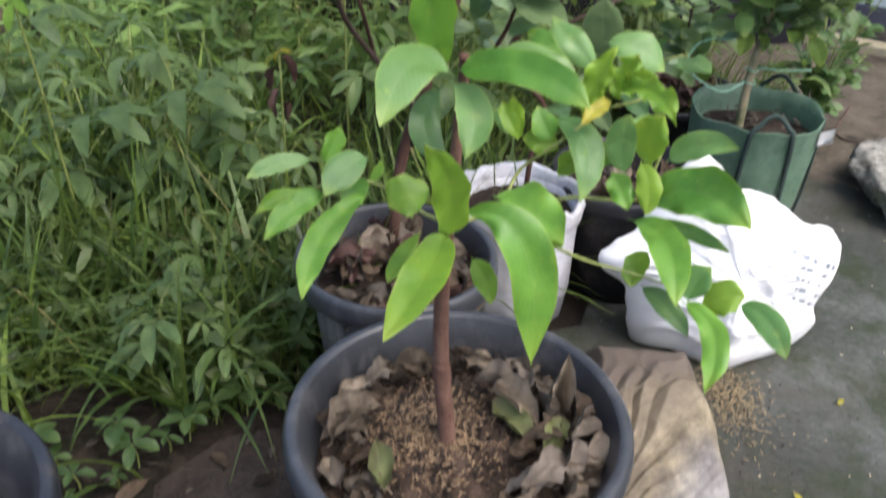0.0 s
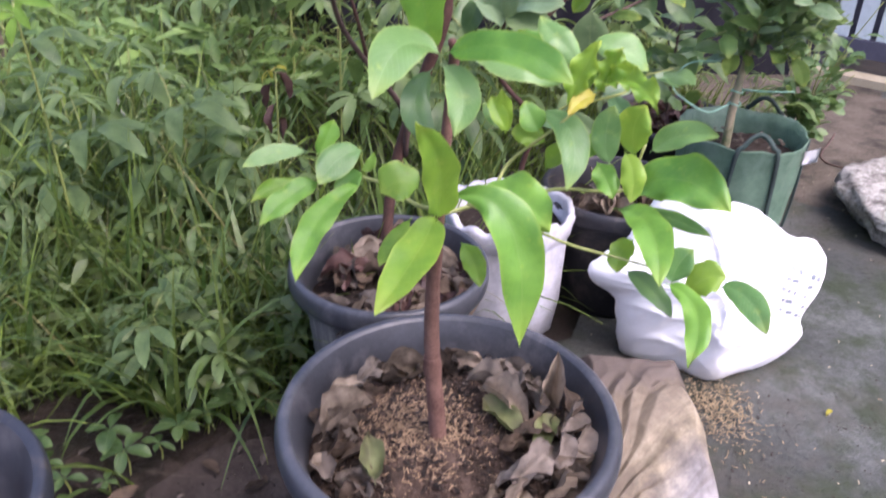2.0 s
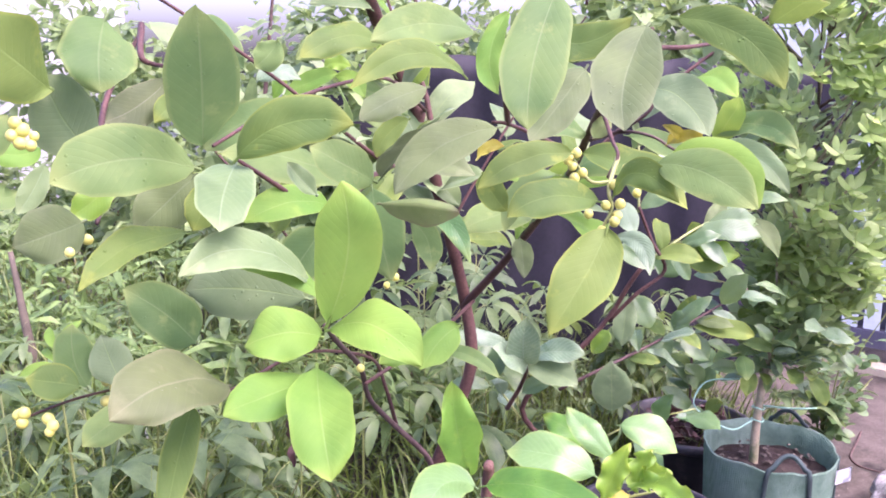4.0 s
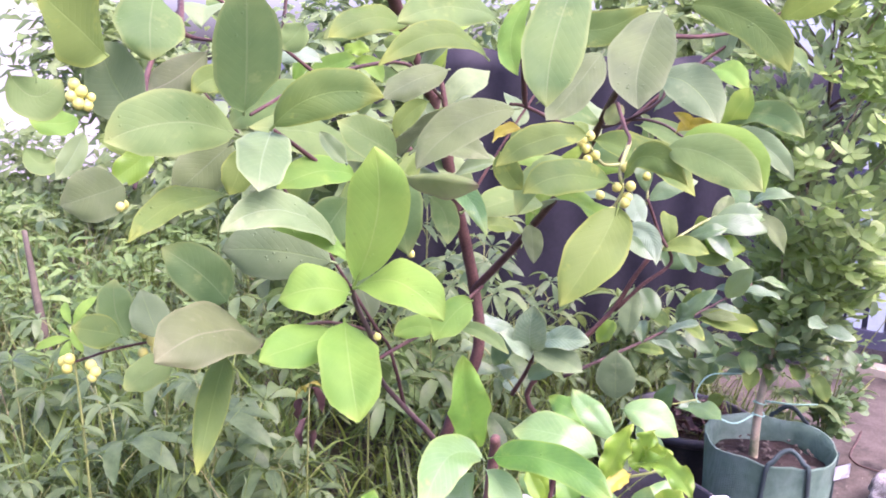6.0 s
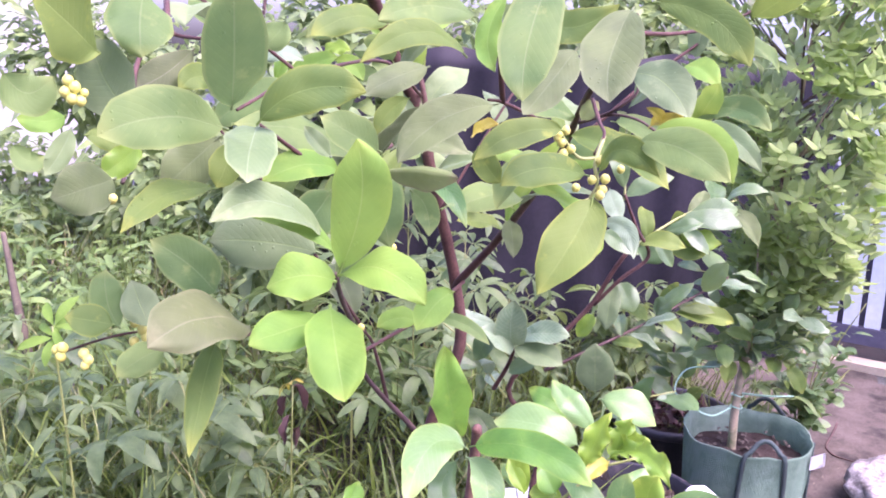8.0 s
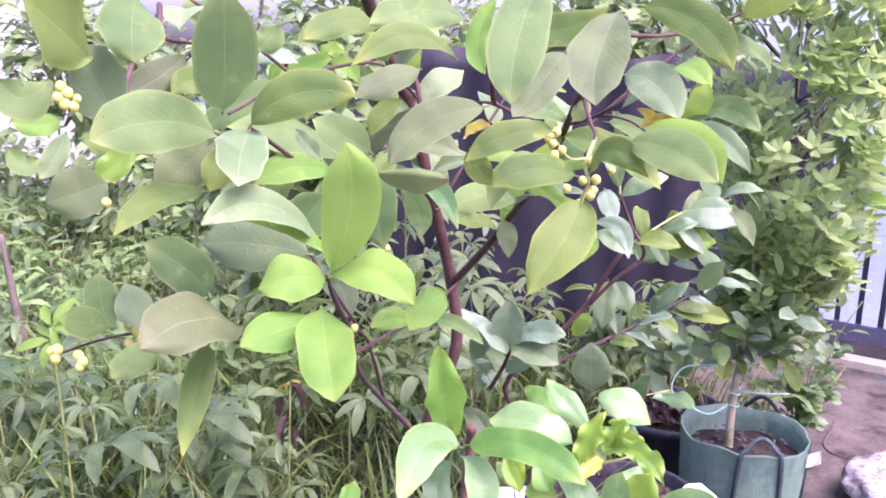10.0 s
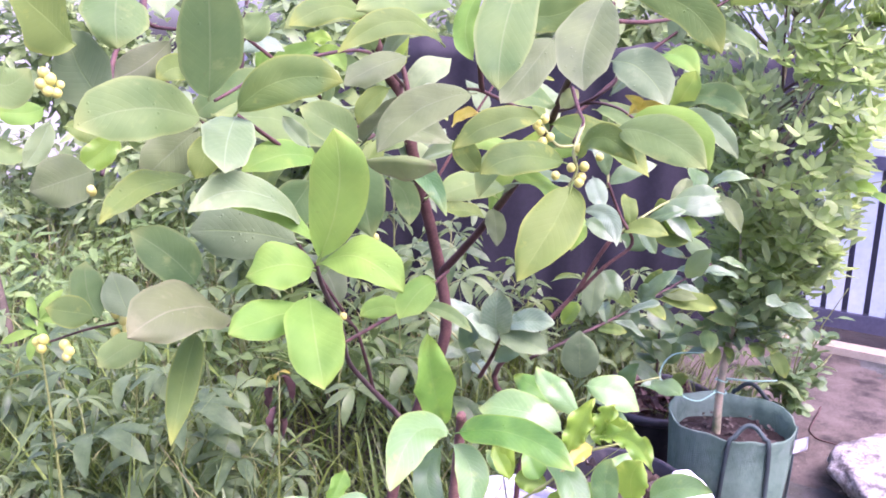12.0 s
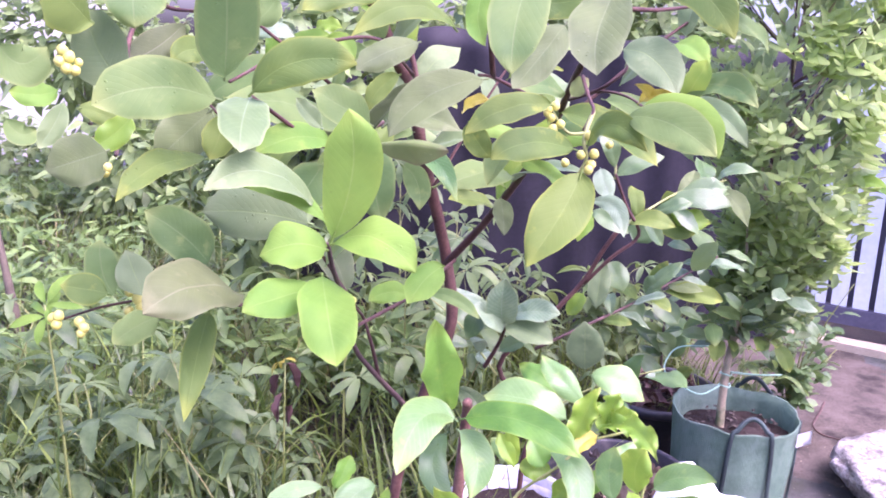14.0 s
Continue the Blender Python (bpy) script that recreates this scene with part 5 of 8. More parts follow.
blade(front_tree, (0.203, 0.869, 0.728), (0.214, 0.865, 0.749), (0.229, 0.856, 0.762), 0.028, (-0.70, -0.65, 0.29), "y", 0.50, 0.30)
leaf(front_tree, (0.061, 0.750, 0.911), (0.040, 0.700, 1.028), 0.040, (0.18, -0.91, -0.36), "g", 0.05)
leaf(front_tree, (0.250, 0.930, 0.835), (0.196, 0.970, 0.888), 0.035, (-0.03, -0.81, 0.58), "p", 0.08)
leaf(front_tree, (0.241, 0.990, 0.828), (0.176, 1.030, 0.850), 0.039, (-0.21, -0.70, 0.68), "g", 0.08)
leaf(front_tree, (0.229, 0.920, 0.816), (0.119, 0.950, 0.839), 0.060, (-0.02, -0.65, 0.76), "p", 0.12)
leaf(front_tree, (0.154, 0.880, 0.772), (0.134, 0.900, 0.810), 0.021, (0.00, -0.89, 0.46), "y", 0.05)
leaf(front_tree, (0.193, 0.880, 0.772), (0.176, 0.900, 0.804), 0.030, (-0.05, -0.86, 0.51), "g", 0.05)
leaf(front_tree, (0.273, 1.020, 0.841), (0.350, 1.000, 0.811), 0.051, (0.09, -0.72, 0.69), "p", 0.10)
blade(front_tree, (0.220, 0.860, 0.814), (0.232, 0.862, 0.848), (0.250, 0.865, 0.889), 0.028, (-0.50, -0.83, 0.26), "y", 0.50, 0.60, 3.0)
blade(front_tree, (0.260, 0.870, 0.832), (0.266, 0.869, 0.855), (0.278, 0.865, 0.881), 0.024, (-0.65, -0.75, 0.16), "y", 0.50, 0.60, 3.0)
blade(front_tree, (0.263, 0.871, 0.836), (0.277, 0.854, 0.856), (0.294, 0.841, 0.862), 0.022, (-0.80, -0.40, 0.45), "y", 0.50, 0.60, 3.0)
blade(front_tree, (0.250, 0.861, 0.830), (0.282, 0.829, 0.854), (0.302, 0.778, 0.836), 0.028, (-0.53, -0.28, 0.80), "y", 0.50, 0.50, 3.0)
blade(front_tree, (0.252, 0.859, 0.828), (0.235, 0.850, 0.824), (0.217, 0.836, 0.811), 0.021, (0.00, -0.60, 0.80), "l", 0.50, 0.50, 3.0)
blade(front_tree, (0.248, 0.881, 0.825), (0.253, 0.889, 0.844), (0.271, 0.891, 0.857), 0.016, (-0.29, -0.84, 0.45), "y", 0.50, 0.60, 3.0)
leaf(front_tree, (0.278, 0.900, 0.766), (0.330, 0.920, 0.781), 0.031, (-0.02, -0.56, 0.83), "p", 0.05)
tube("node", [(0.0715, 0.850, 0.430), (0.0705, 0.850, 0.440), (0.070, 0.850, 0.450), (0.0695, 0.850, 0.458)], 0.0132, 0.0128, BARK, front_tree, rough=0.12, label="swollen node on the trunk")
tube("trunk", [(-0.015, 1.400, 0.200), (0.005, 1.430, 0.450), (0.060, 1.420, 0.650), (0.100, 1.400, 0.788), (0.087, 1.400, 0.907), (0.067, 1.380, 0.995), (0.048, 1.360, 1.068), (0.010, 1.330, 1.223), (-0.007, 1.320, 1.259), (-0.041, 1.280, 1.337), (-0.073, 1.200, 1.427)], 0.0115, 0.0105, BARKR, tall_tree)
tube("branch", [(0.085, 1.400, 0.899), (0.140, 1.300, 0.995), (0.172, 1.150, 1.091), (0.182, 0.950, 1.183), (0.176, 0.780, 1.260), (0.172, 0.660, 1.304), (0.163, 0.550, 1.331)], 0.0075, 0.0018, BARKR, tall_tree)
tube("branch", [(0.100, 1.360, 0.918), (0.029, 1.200, 0.904), (-0.020, 1.050, 0.920), (-0.053, 0.900, 0.948)], 0.0032, 0.0022, BARKR, tall_tree)
tube("branch", [(0.030, 1.430, 0.500), (0.027, 1.380, 0.608), (-0.030, 1.250, 0.736), (-0.061, 1.100, 0.844), (-0.054, 0.850, 0.984), (-0.046, 0.550, 1.115), (-0.038, 0.410, 1.172)], 0.0062, 0.0012, BARKD, tall_tree)
tube("branch", [(-0.030, 1.250, 0.741), (-0.042, 1.150, 0.844), (-0.058, 1.100, 0.906), (-0.087, 0.700, 1.057), (-0.099, 0.450, 1.120)], 0.0035, 0.001, BARKR, tall_tree)
tube("branch", [(0.024, 1.330, 1.177), (-0.034, 1.000, 1.186), (-0.041, 0.600, 1.212), (-0.052, 0.500, 1.220), (-0.088, 0.450, 1.254)], 0.004, 0.0011, BARKR, tall_tree)
tube("branch", [(0.042, 1.360, 1.088), (0.027, 1.360, 1.213), (0.010, 1.380, 1.286), (-0.026, 1.400, 1.360)], 0.006, 0.004, BARKR, tall_tree)
tube("twig", [(0.178, 0.600, 1.321), (0.210, 0.620, 1.322), (0.258, 0.660, 1.329)], 0.002, 0.0013, BARKR, tall_tree)
tube("twig", [(0.180, 0.820, 1.237), (0.199, 0.780, 1.249), (0.221, 0.760, 1.268), (0.225, 0.760, 1.284)], 0.002, 0.0013, BARKD, tall_tree)
tube("twig", [(0.193, 0.800, 1.245), (0.208, 0.770, 1.249), (0.226, 0.750, 1.245), (0.246, 0.740, 1.234), (0.276, 0.750, 1.243)], 0.0018, 0.001, BARKD, tall_tree)
tube("twig", [(0.178, 0.750, 1.264), (0.175, 0.700, 1.246), (0.171, 0.660, 1.237), (0.159, 0.640, 1.222)], 0.002, 0.0013, BARKR, tall_tree)
tube("twig", [(0.144, 0.750, 1.233), (0.111, 0.680, 1.250), (0.078, 0.630, 1.264), (0.065, 0.620, 1.266)], 0.002, 0.0013, BARKR, tall_tree)
tube("twig", [(0.078, 0.630, 1.264), (0.070, 0.600, 1.303), (0.059, 0.600, 1.336)], 0.0025, 0.0015, BARKR, tall_tree)
tube("twig", [(0.171, 0.660, 1.236), (0.159, 0.630, 1.221), (0.156, 0.620, 1.212), (0.159, 0.620, 1.201), (0.154, 0.620, 1.189), (0.147, 0.620, 1.177)], 0.002, 0.001, TWIG, tall_tree)
tube("twig", [(0.158, 0.630, 1.220), (0.142, 0.620, 1.221), (0.132, 0.620, 1.232), (0.126, 0.620, 1.241)], 0.0015, 0.001, TWIG, tall_tree)
tube("twig", [(-0.169, 0.550, 1.331), (-0.154, 0.500, 1.311), (-0.148, 0.500, 1.306), (-0.128, 0.480, 1.304)], 0.0022, 0.001, BARKR, tall_tree)
tube("twig", [(-0.200, 0.550, 1.224), (-0.200, 0.540, 1.213), (-0.196, 0.520, 1.206)], 0.002, 0.0015, BARKD, tall_tree)
tube("twig", [(-0.099, 0.440, 1.263), (-0.090, 0.700, 1.282), (-0.030, 1.000, 1.294), (0.017, 1.330, 1.242)], 0.001, 0.0028, BARKR, tall_tree)
tube("twig", [(-0.118, 0.470, 1.113), (-0.141, 0.460, 1.115), (-0.153, 0.440, 1.126), (-0.173, 0.420, 1.128), (-0.191, 0.400, 1.126)], 0.001, 0.0007, BARKR, tall_tree)
tube("twig", [(-0.157, 0.430, 1.259), (-0.175, 0.500, 1.288), (-0.169, 0.550, 1.327)], 0.002, 0.0015, BARKR, tall_tree)
blade(tall_tree, (-0.034, 0.379, 1.180), (-0.021, 0.363, 1.221), (-0.023, 0.357, 1.255), 0.033, (-0.01, -0.96, -0.28), "t", 0.50, 0.25)
blade(tall_tree, (-0.035, 0.378, 1.176), (-0.052, 0.367, 1.182), (-0.071, 0.367, 1.175), 0.028, (0.20, -0.74, 0.64), "t", 0.50, 0.30)
blade(tall_tree, (-0.034, 0.379, 1.179), (-0.009, 0.357, 1.188), (0.013, 0.343, 1.174), 0.029, (-0.25, -0.45, 0.86), "t", 0.52, 0.35)
blade(tall_tree, (-0.038, 0.374, 1.164), (-0.031, 0.334, 1.153), (-0.025, 0.316, 1.133), 0.030, (0.01, -0.47, 0.88), "t", 0.45, 0.30)
blade(tall_tree, (-0.038, 0.372, 1.157), (-0.057, 0.353, 1.157), (-0.075, 0.338, 1.153), 0.025, (0.38, -0.50, 0.78), "t", 0.50, 0.25)
blade(tall_tree, (-0.046, 0.426, 1.189), (-0.071, 0.387, 1.218), (-0.097, 0.359, 1.211), 0.022, (0.75, -0.39, 0.54), "q", 0.45, 0.20)
blade(tall_tree, (-0.051, 0.453, 1.174), (-0.085, 0.440, 1.184), (-0.116, 0.433, 1.185), 0.036, (0.31, -0.95, 0.09), "u", 0.50, 0.15)
blade(tall_tree, (-0.121, 0.464, 1.143), (-0.134, 0.455, 1.164), (-0.157, 0.452, 1.181), 0.034, (0.58, -0.75, 0.31), "h", 0.45, 0.25)
blade(tall_tree, (-0.108, 0.420, 1.219), (-0.127, 0.384, 1.220), (-0.141, 0.355, 1.205), 0.018, (0.39, -0.37, 0.84), "o", 0.42, 0.30)
blade(tall_tree, (-0.085, 0.430, 1.255), (-0.082, 0.388, 1.245), (-0.080, 0.366, 1.230), 0.030, (0.27, -0.33, 0.90), "q", 0.42, 0.30)
blade(tall_tree, (-0.084, 0.419, 1.256), (-0.056, 0.415, 1.277), (-0.022, 0.419, 1.276), 0.029, (-0.11, -0.94, 0.31), "o", 0.50, 0.20)
blade(tall_tree, (-0.091, 0.388, 1.266), (-0.085, 0.370, 1.295), (-0.080, 0.349, 1.328), 0.035, (0.39, -0.75, -0.54), "h", 0.48, 0.25)
blade(tall_tree, (-0.097, 0.406, 1.254), (-0.124, 0.379, 1.262), (-0.151, 0.359, 1.253), 0.034, (0.63, -0.72, 0.30), "h", 0.50, 0.20)
blade(tall_tree, (-0.117, 0.473, 1.244), (-0.131, 0.468, 1.231), (-0.151, 0.460, 1.211), 0.032, (0.17, -0.96, 0.22), "e", 0.50, 0.15)
blade(tall_tree, (-0.104, 0.455, 1.244), (-0.109, 0.453, 1.229), (-0.115, 0.449, 1.215), 0.021, (0.43, -0.90, 0.03), "o", 0.50, 0.20)
blade(tall_tree, (-0.152, 0.412, 1.258), (-0.159, 0.400, 1.278), (-0.161, 0.378, 1.300), 0.035, (0.82, -0.52, -0.24), "u", 0.50, 0.20)
blade(tall_tree, (-0.155, 0.380, 1.293), (-0.160, 0.356, 1.306), (-0.165, 0.332, 1.321), 0.037, (0.95, -0.28, -0.15), "o", 0.50, 0.20)
blade(tall_tree, (-0.141, 0.415, 1.329), (-0.139, 0.396, 1.311), (-0.136, 0.387, 1.292), 0.035, (0.47, -0.67, 0.58), "h", 0.50, 0.25)
blade(tall_tree, (-0.179, 0.507, 1.235), (-0.189, 0.502, 1.224), (-0.202, 0.496, 1.214), 0.020, (0.27, -0.94, 0.19), "y", 0.50, 0.20)
blade(tall_tree, (-0.186, 0.480, 1.215), (-0.195, 0.455, 1.212), (-0.213, 0.446, 1.206), 0.033, (0.67, -0.64, 0.38), "e", 0.50, 0.20)
blade(tall_tree, (-0.018, 0.556, 1.228), (-0.037, 0.536, 1.242), (-0.061, 0.535, 1.255), 0.031, (0.53, -0.83, 0.18), "h", 0.50, 0.20)
blade(tall_tree, (-0.043, 0.434, 1.237), (-0.052, 0.434, 1.246), (-0.059, 0.434, 1.255), 0.012, (0.39, -0.86, 0.32), "q", 0.50, 0.60)
blade(tall_tree, (-0.044, 0.493, 1.221), (-0.064, 0.471, 1.228), (-0.088, 0.456, 1.218), 0.023, (0.49, -0.62, 0.61), "t", 0.50, 0.30)
blade(tall_tree, (-0.050, 0.510, 1.206), (-0.060, 0.507, 1.191), (-0.074, 0.501, 1.172), 0.033, (0.10, -0.98, 0.19), "h", 0.50, 0.20)
blade(tall_tree, (0.042, 0.539, 1.298), (0.008, 0.520, 1.314), (-0.031, 0.498, 1.292), 0.022, (0.37, -0.74, 0.56), "o", 0.50, 0.30)
blade(tall_tree, (0.071, 0.597, 1.264), (0.026, 0.569, 1.252), (-0.006, 0.546, 1.222), 0.033, (0.19, -0.79, 0.59), "e", 0.50, 0.30)
blade(tall_tree, (0.018, 0.660, 1.291), (-0.009, 0.640, 1.282), (-0.035, 0.618, 1.267), 0.027, (0.31, -0.74, 0.60), "e", 0.50, 0.20)
blade(tall_tree, (0.053, 0.598, 1.328), (0.014, 0.579, 1.335), (-0.022, 0.558, 1.322), 0.030, (0.40, -0.83, 0.38), "h", 0.50, 0.20)
blade(tall_tree, (-0.016, 0.659, 1.323), (-0.047, 0.637, 1.328), (-0.077, 0.614, 1.311), 0.027, (0.41, -0.70, 0.58), "o", 0.50, 0.30)
blade(tall_tree, (0.092, 0.491, 1.353), (0.074, 0.456, 1.310), (0.069, 0.436, 1.273), 0.038, (0.04, -0.83, 0.56), "h", 0.45, 0.25)
blade(tall_tree, (0.073, 0.575, 1.346), (0.058, 0.558, 1.316), (0.062, 0.538, 1.289), 0.021, (-0.40, -0.73, 0.56), "t", 0.50, 0.20)
blade(tall_tree, (0.122, 0.550, 1.308), (0.102, 0.533, 1.284), (0.080, 0.515, 1.260), 0.028, (-0.02, -0.80, 0.60), "e", 0.48, 0.20)
blade(tall_tree, (0.138, 0.463, 1.330), (0.118, 0.428, 1.301), (0.114, 0.408, 1.274), 0.037, (-0.18, -0.66, 0.73), "e", 0.48, 0.30)
blade(tall_tree, (0.138, 0.422, 1.330), (0.163, 0.394, 1.321), (0.176, 0.369, 1.296), 0.022, (-0.60, -0.69, 0.40), "o", 0.50, 0.30)
blade(tall_tree, (0.083, 0.594, 1.343), (0.118, 0.590, 1.323), (0.158, 0.581, 1.341), 0.028, (-0.15, -0.96, 0.24), "o", 0.50, 0.20)
blade(tall_tree, (0.204, 0.716, 1.290), (0.228, 0.689, 1.283), (0.245, 0.662, 1.253), 0.041, (-0.44, -0.71, 0.55), "u", 0.50, 0.20)
blade(tall_tree, (0.261, 0.698, 1.246), (0.268, 0.686, 1.263), (0.273, 0.674, 1.284), 0.026, (-0.77, -0.62, -0.14), "t", 0.55, 0.20)
blade(tall_tree, (0.260, 0.699, 1.249), (0.287, 0.669, 1.263), (0.308, 0.638, 1.245), 0.025, (-0.64, -0.53, 0.56), "h", 0.50, 0.35)
blade(tall_tree, (0.249, 0.681, 1.245), (0.274, 0.640, 1.240), (0.291, 0.609, 1.214), 0.022, (-0.53, -0.58, 0.62), "q", 0.50, 0.30)
blade(tall_tree, (0.181, 0.596, 1.237), (0.207, 0.557, 1.236), (0.233, 0.524, 1.216), 0.039, (-0.57, -0.59, 0.57), "h", 0.50, 0.25)
blade(tall_tree, (0.196, 0.613, 1.241), (0.232, 0.591, 1.241), (0.253, 0.570, 1.209), 0.034, (-0.41, -0.82, 0.40), "t", 0.50, 0.20)
blade(tall_tree, (0.158, 0.619, 1.207), (0.171, 0.598, 1.231), (0.195, 0.569, 1.213), 0.024, (-0.75, -0.49, 0.44), "o", 0.50, 0.30)
blade(tall_tree, (0.123, 0.589, 1.245), (0.087, 0.574, 1.244), (0.051, 0.555, 1.225), 0.025, (0.22, -0.81, 0.55), "o", 0.50, 0.20)
blade(tall_tree, (0.143, 0.581, 1.211), (0.103, 0.559, 1.219), (0.070, 0.541, 1.207), 0.030, (0.36, -0.71, 0.60), "o", 0.50, 0.30)
blade(tall_tree, (0.058, 0.615, 1.229), (0.065, 0.613, 1.214), (0.077, 0.610, 1.200), 0.022, (-0.09, -0.99, 0.11), "o", 0.50, 0.20)
blade(tall_tree, (0.143, 0.559, 1.200), (0.125, 0.537, 1.169), (0.096, 0.512, 1.134), 0.042, (-0.15, -0.75, 0.64), "o", 0.48, 0.22)
blade(tall_tree, (-0.088, 0.406, 1.140), (-0.104, 0.365, 1.158), (-0.124, 0.335, 1.152), 0.038, (0.59, -0.17, 0.79), "b", 0.50, 0.30)
blade(tall_tree, (-0.106, 0.400, 1.133), (-0.109, 0.381, 1.114), (-0.109, 0.346, 1.088), 0.018, (0.31, -0.63, 0.72), "o", 0.45, 0.30)
blade(tall_tree, (-0.138, 0.410, 1.125), (-0.147, 0.395, 1.124), (-0.156, 0.379, 1.119), 0.019, (0.58, -0.46, 0.68), "h", 0.50, 0.20)
blade(tall_tree, (-0.165, 0.405, 1.140), (-0.177, 0.402, 1.144), (-0.190, 0.398, 1.147), 0.021, (0.40, -0.70, 0.59), "o", 0.50, 0.20)
blade(tall_tree, (-0.165, 0.415, 1.135), (-0.173, 0.417, 1.152), (-0.174, 0.422, 1.169), 0.021, (0.60, -0.74, 0.30), "h", 0.50, 0.20)
blade(tall_tree, (-0.150, 0.420, 1.134), (-0.155, 0.422, 1.147), (-0.161, 0.425, 1.162), 0.022, (0.52, -0.79, 0.33), "u", 0.50, 0.20)
blade(tall_tree, (0.045, 0.662, 1.093), (0.029, 0.650, 1.085), (0.011, 0.624, 1.068), 0.032, (0.12, -0.61, 0.78), "t", 0.50, 0.20)
blade(tall_tree, (0.015, 0.684, 1.057), (-0.005, 0.685, 1.060), (-0.025, 0.681, 1.052), 0.023, (-0.03, -0.77, 0.64), "t", 0.50, 0.30)
blade(tall_tree, (0.030, 0.751, 1.040), (0.060, 0.739, 1.038), (0.086, 0.731, 1.019), 0.016, (-0.02, -0.74, 0.68), "h", 0.50, 0.30)
blade(tall_tree, (0.003, 0.593, 1.195), (0.016, 0.591, 1.182), (0.019, 0.577, 1.161), 0.021, (-0.05, -0.91, 0.41), "h", 0.50, 0.20)
blade(tall_tree, (0.007, 0.574, 1.203), (0.029, 0.553, 1.204), (0.045, 0.528, 1.178), 0.017, (-0.31, -0.64, 0.70), "p", 0.50, 0.30)
blade(tall_tree, (0.327, 1.331, 1.033), (0.365, 1.301, 1.033), (0.373, 1.258, 0.989), 0.034, (-0.47, -0.65, 0.59), "v", 0.50, 0.30)
blade(tall_tree, (-0.017, 0.535, 1.217), (0.009, 0.506, 1.221), (0.035, 0.485, 1.220), 0.020, (-0.61, -0.59, 0.53), "r", 0.45, -0.90)
blade(tall_tree, (0.223, 0.709, 1.241), (0.235, 0.696, 1.250), (0.250, 0.681, 1.245), 0.014, (-0.67, -0.55, 0.49), "l", 0.50, 0.50, 2.0)
blade(tall_tree, (0.238, 0.705, 1.243), (0.230, 0.698, 1.253), (0.215, 0.692, 1.260), 0.010, (0.42, -0.90, -0.13), "l", 0.50, 0.50, 2.0)
blade(tall_tree, (0.242, 0.704, 1.244), (0.246, 0.693, 1.255), (0.239, 0.685, 1.267), 0.009, (-0.35, -0.70, -0.62), "l", 0.50, 0.50, 2.0)
blade(tall_tree, (0.058, 0.696, 1.229), (0.068, 0.696, 1.240), (0.081, 0.685, 1.242), 0.012, (-0.52, -0.82, 0.25), "l", 0.50, 0.30, 2.0)
blade(tall_tree, (0.171, 0.763, 1.243), (0.178, 0.762, 1.253), (0.186, 0.761, 1.262), 0.018, (-0.37, -0.91, 0.19), "r", 0.50, 0.30, 2.0)
blade(tall_tree, (-0.148, 0.539, 1.299), (-0.166, 0.524, 1.280), (-0.182, 0.508, 1.271), 0.026, (0.50, -0.81, 0.31), "b", 0.50, 0.20)
blade(tall_tree, (-0.130, 0.544, 1.271), (-0.143, 0.530, 1.280), (-0.154, 0.517, 1.270), 0.020, (0.68, -0.63, 0.38), "o", 0.50, 0.25)
blade(tall_tree, (-0.218, 0.407, 1.283), (-0.207, 0.412, 1.271), (-0.195, 0.418, 1.280), 0.027, (0.43, -0.84, 0.34), "h", 0.50, 0.20)
blade(tall_tree, (-0.277, 0.631, 1.244), (-0.292, 0.625, 1.239), (-0.310, 0.616, 1.242), 0.022, (0.35, -0.84, 0.43), "t", 0.50, 0.30)
blade(tall_tree, (-0.255, 0.586, 1.238), (-0.262, 0.581, 1.220), (-0.273, 0.574, 1.202), 0.018, (0.41, -0.91, 0.09), "q", 0.50, 0.30)
blade(tall_tree, (-0.314, 0.613, 1.222), (-0.304, 0.616, 1.208), (-0.293, 0.621, 1.212), 0.022, (0.51, -0.74, 0.43), "h", 0.50, 0.30)
blade(tall_tree, (-0.247, 0.588, 1.232), (-0.233, 0.594, 1.229), (-0.212, 0.599, 1.216), 0.018, (0.45, -0.79, 0.42), "o", 0.50, 0.30)
blade(tall_tree, (-0.039, 0.425, 1.179), (-0.060, 0.416, 1.201), (-0.088, 0.407, 1.206), 0.015, (0.51, -0.71, 0.48), "t", 0.50, 0.20)
blade(tall_tree, (-0.199, 1.172, 1.263), (-0.188, 1.174, 1.286), (-0.191, 1.174, 1.308), 0.021, (0.10, -0.99, 0.02), "y", 0.50, 0.30)
blade(tall_tree, (-0.185, 1.174, 1.268), (-0.144, 1.170, 1.288), (-0.106, 1.165, 1.300), 0.030, (-0.27, -0.87, 0.40), "t", 0.50, 0.30)
blade(tall_tree, (-0.113, 1.184, 1.294), (-0.087, 1.176, 1.291), (-0.069, 1.167, 1.266), 0.028, (0.02, -0.84, 0.54), "t", 0.50, 0.30)
blade(tall_tree, (-0.129, 1.182, 1.305), (-0.111, 1.174, 1.314), (-0.087, 1.166, 1.309), 0.022, (-0.36, -0.82, 0.45), "y", 0.50, 0.30)
blade(tall_tree, (-0.180, 0.973, 1.289), (-0.159, 0.976, 1.301), (-0.130, 0.981, 1.293), 0.026, (0.09, -0.82, 0.57), "v", 0.50, 0.30)
blade(tall_tree, (0.001, 0.789, 1.259), (-0.020, 0.788, 1.245), (-0.032, 0.786, 1.222), 0.022, (-0.15, -0.96, 0.22), "o", 0.50, 0.30)
blade(tall_tree, (-0.129, 0.828, 1.333), (-0.138, 0.827, 1.318), (-0.152, 0.825, 1.306), 0.031, (0.02, -0.99, 0.10), "h", 0.50, 0.30)
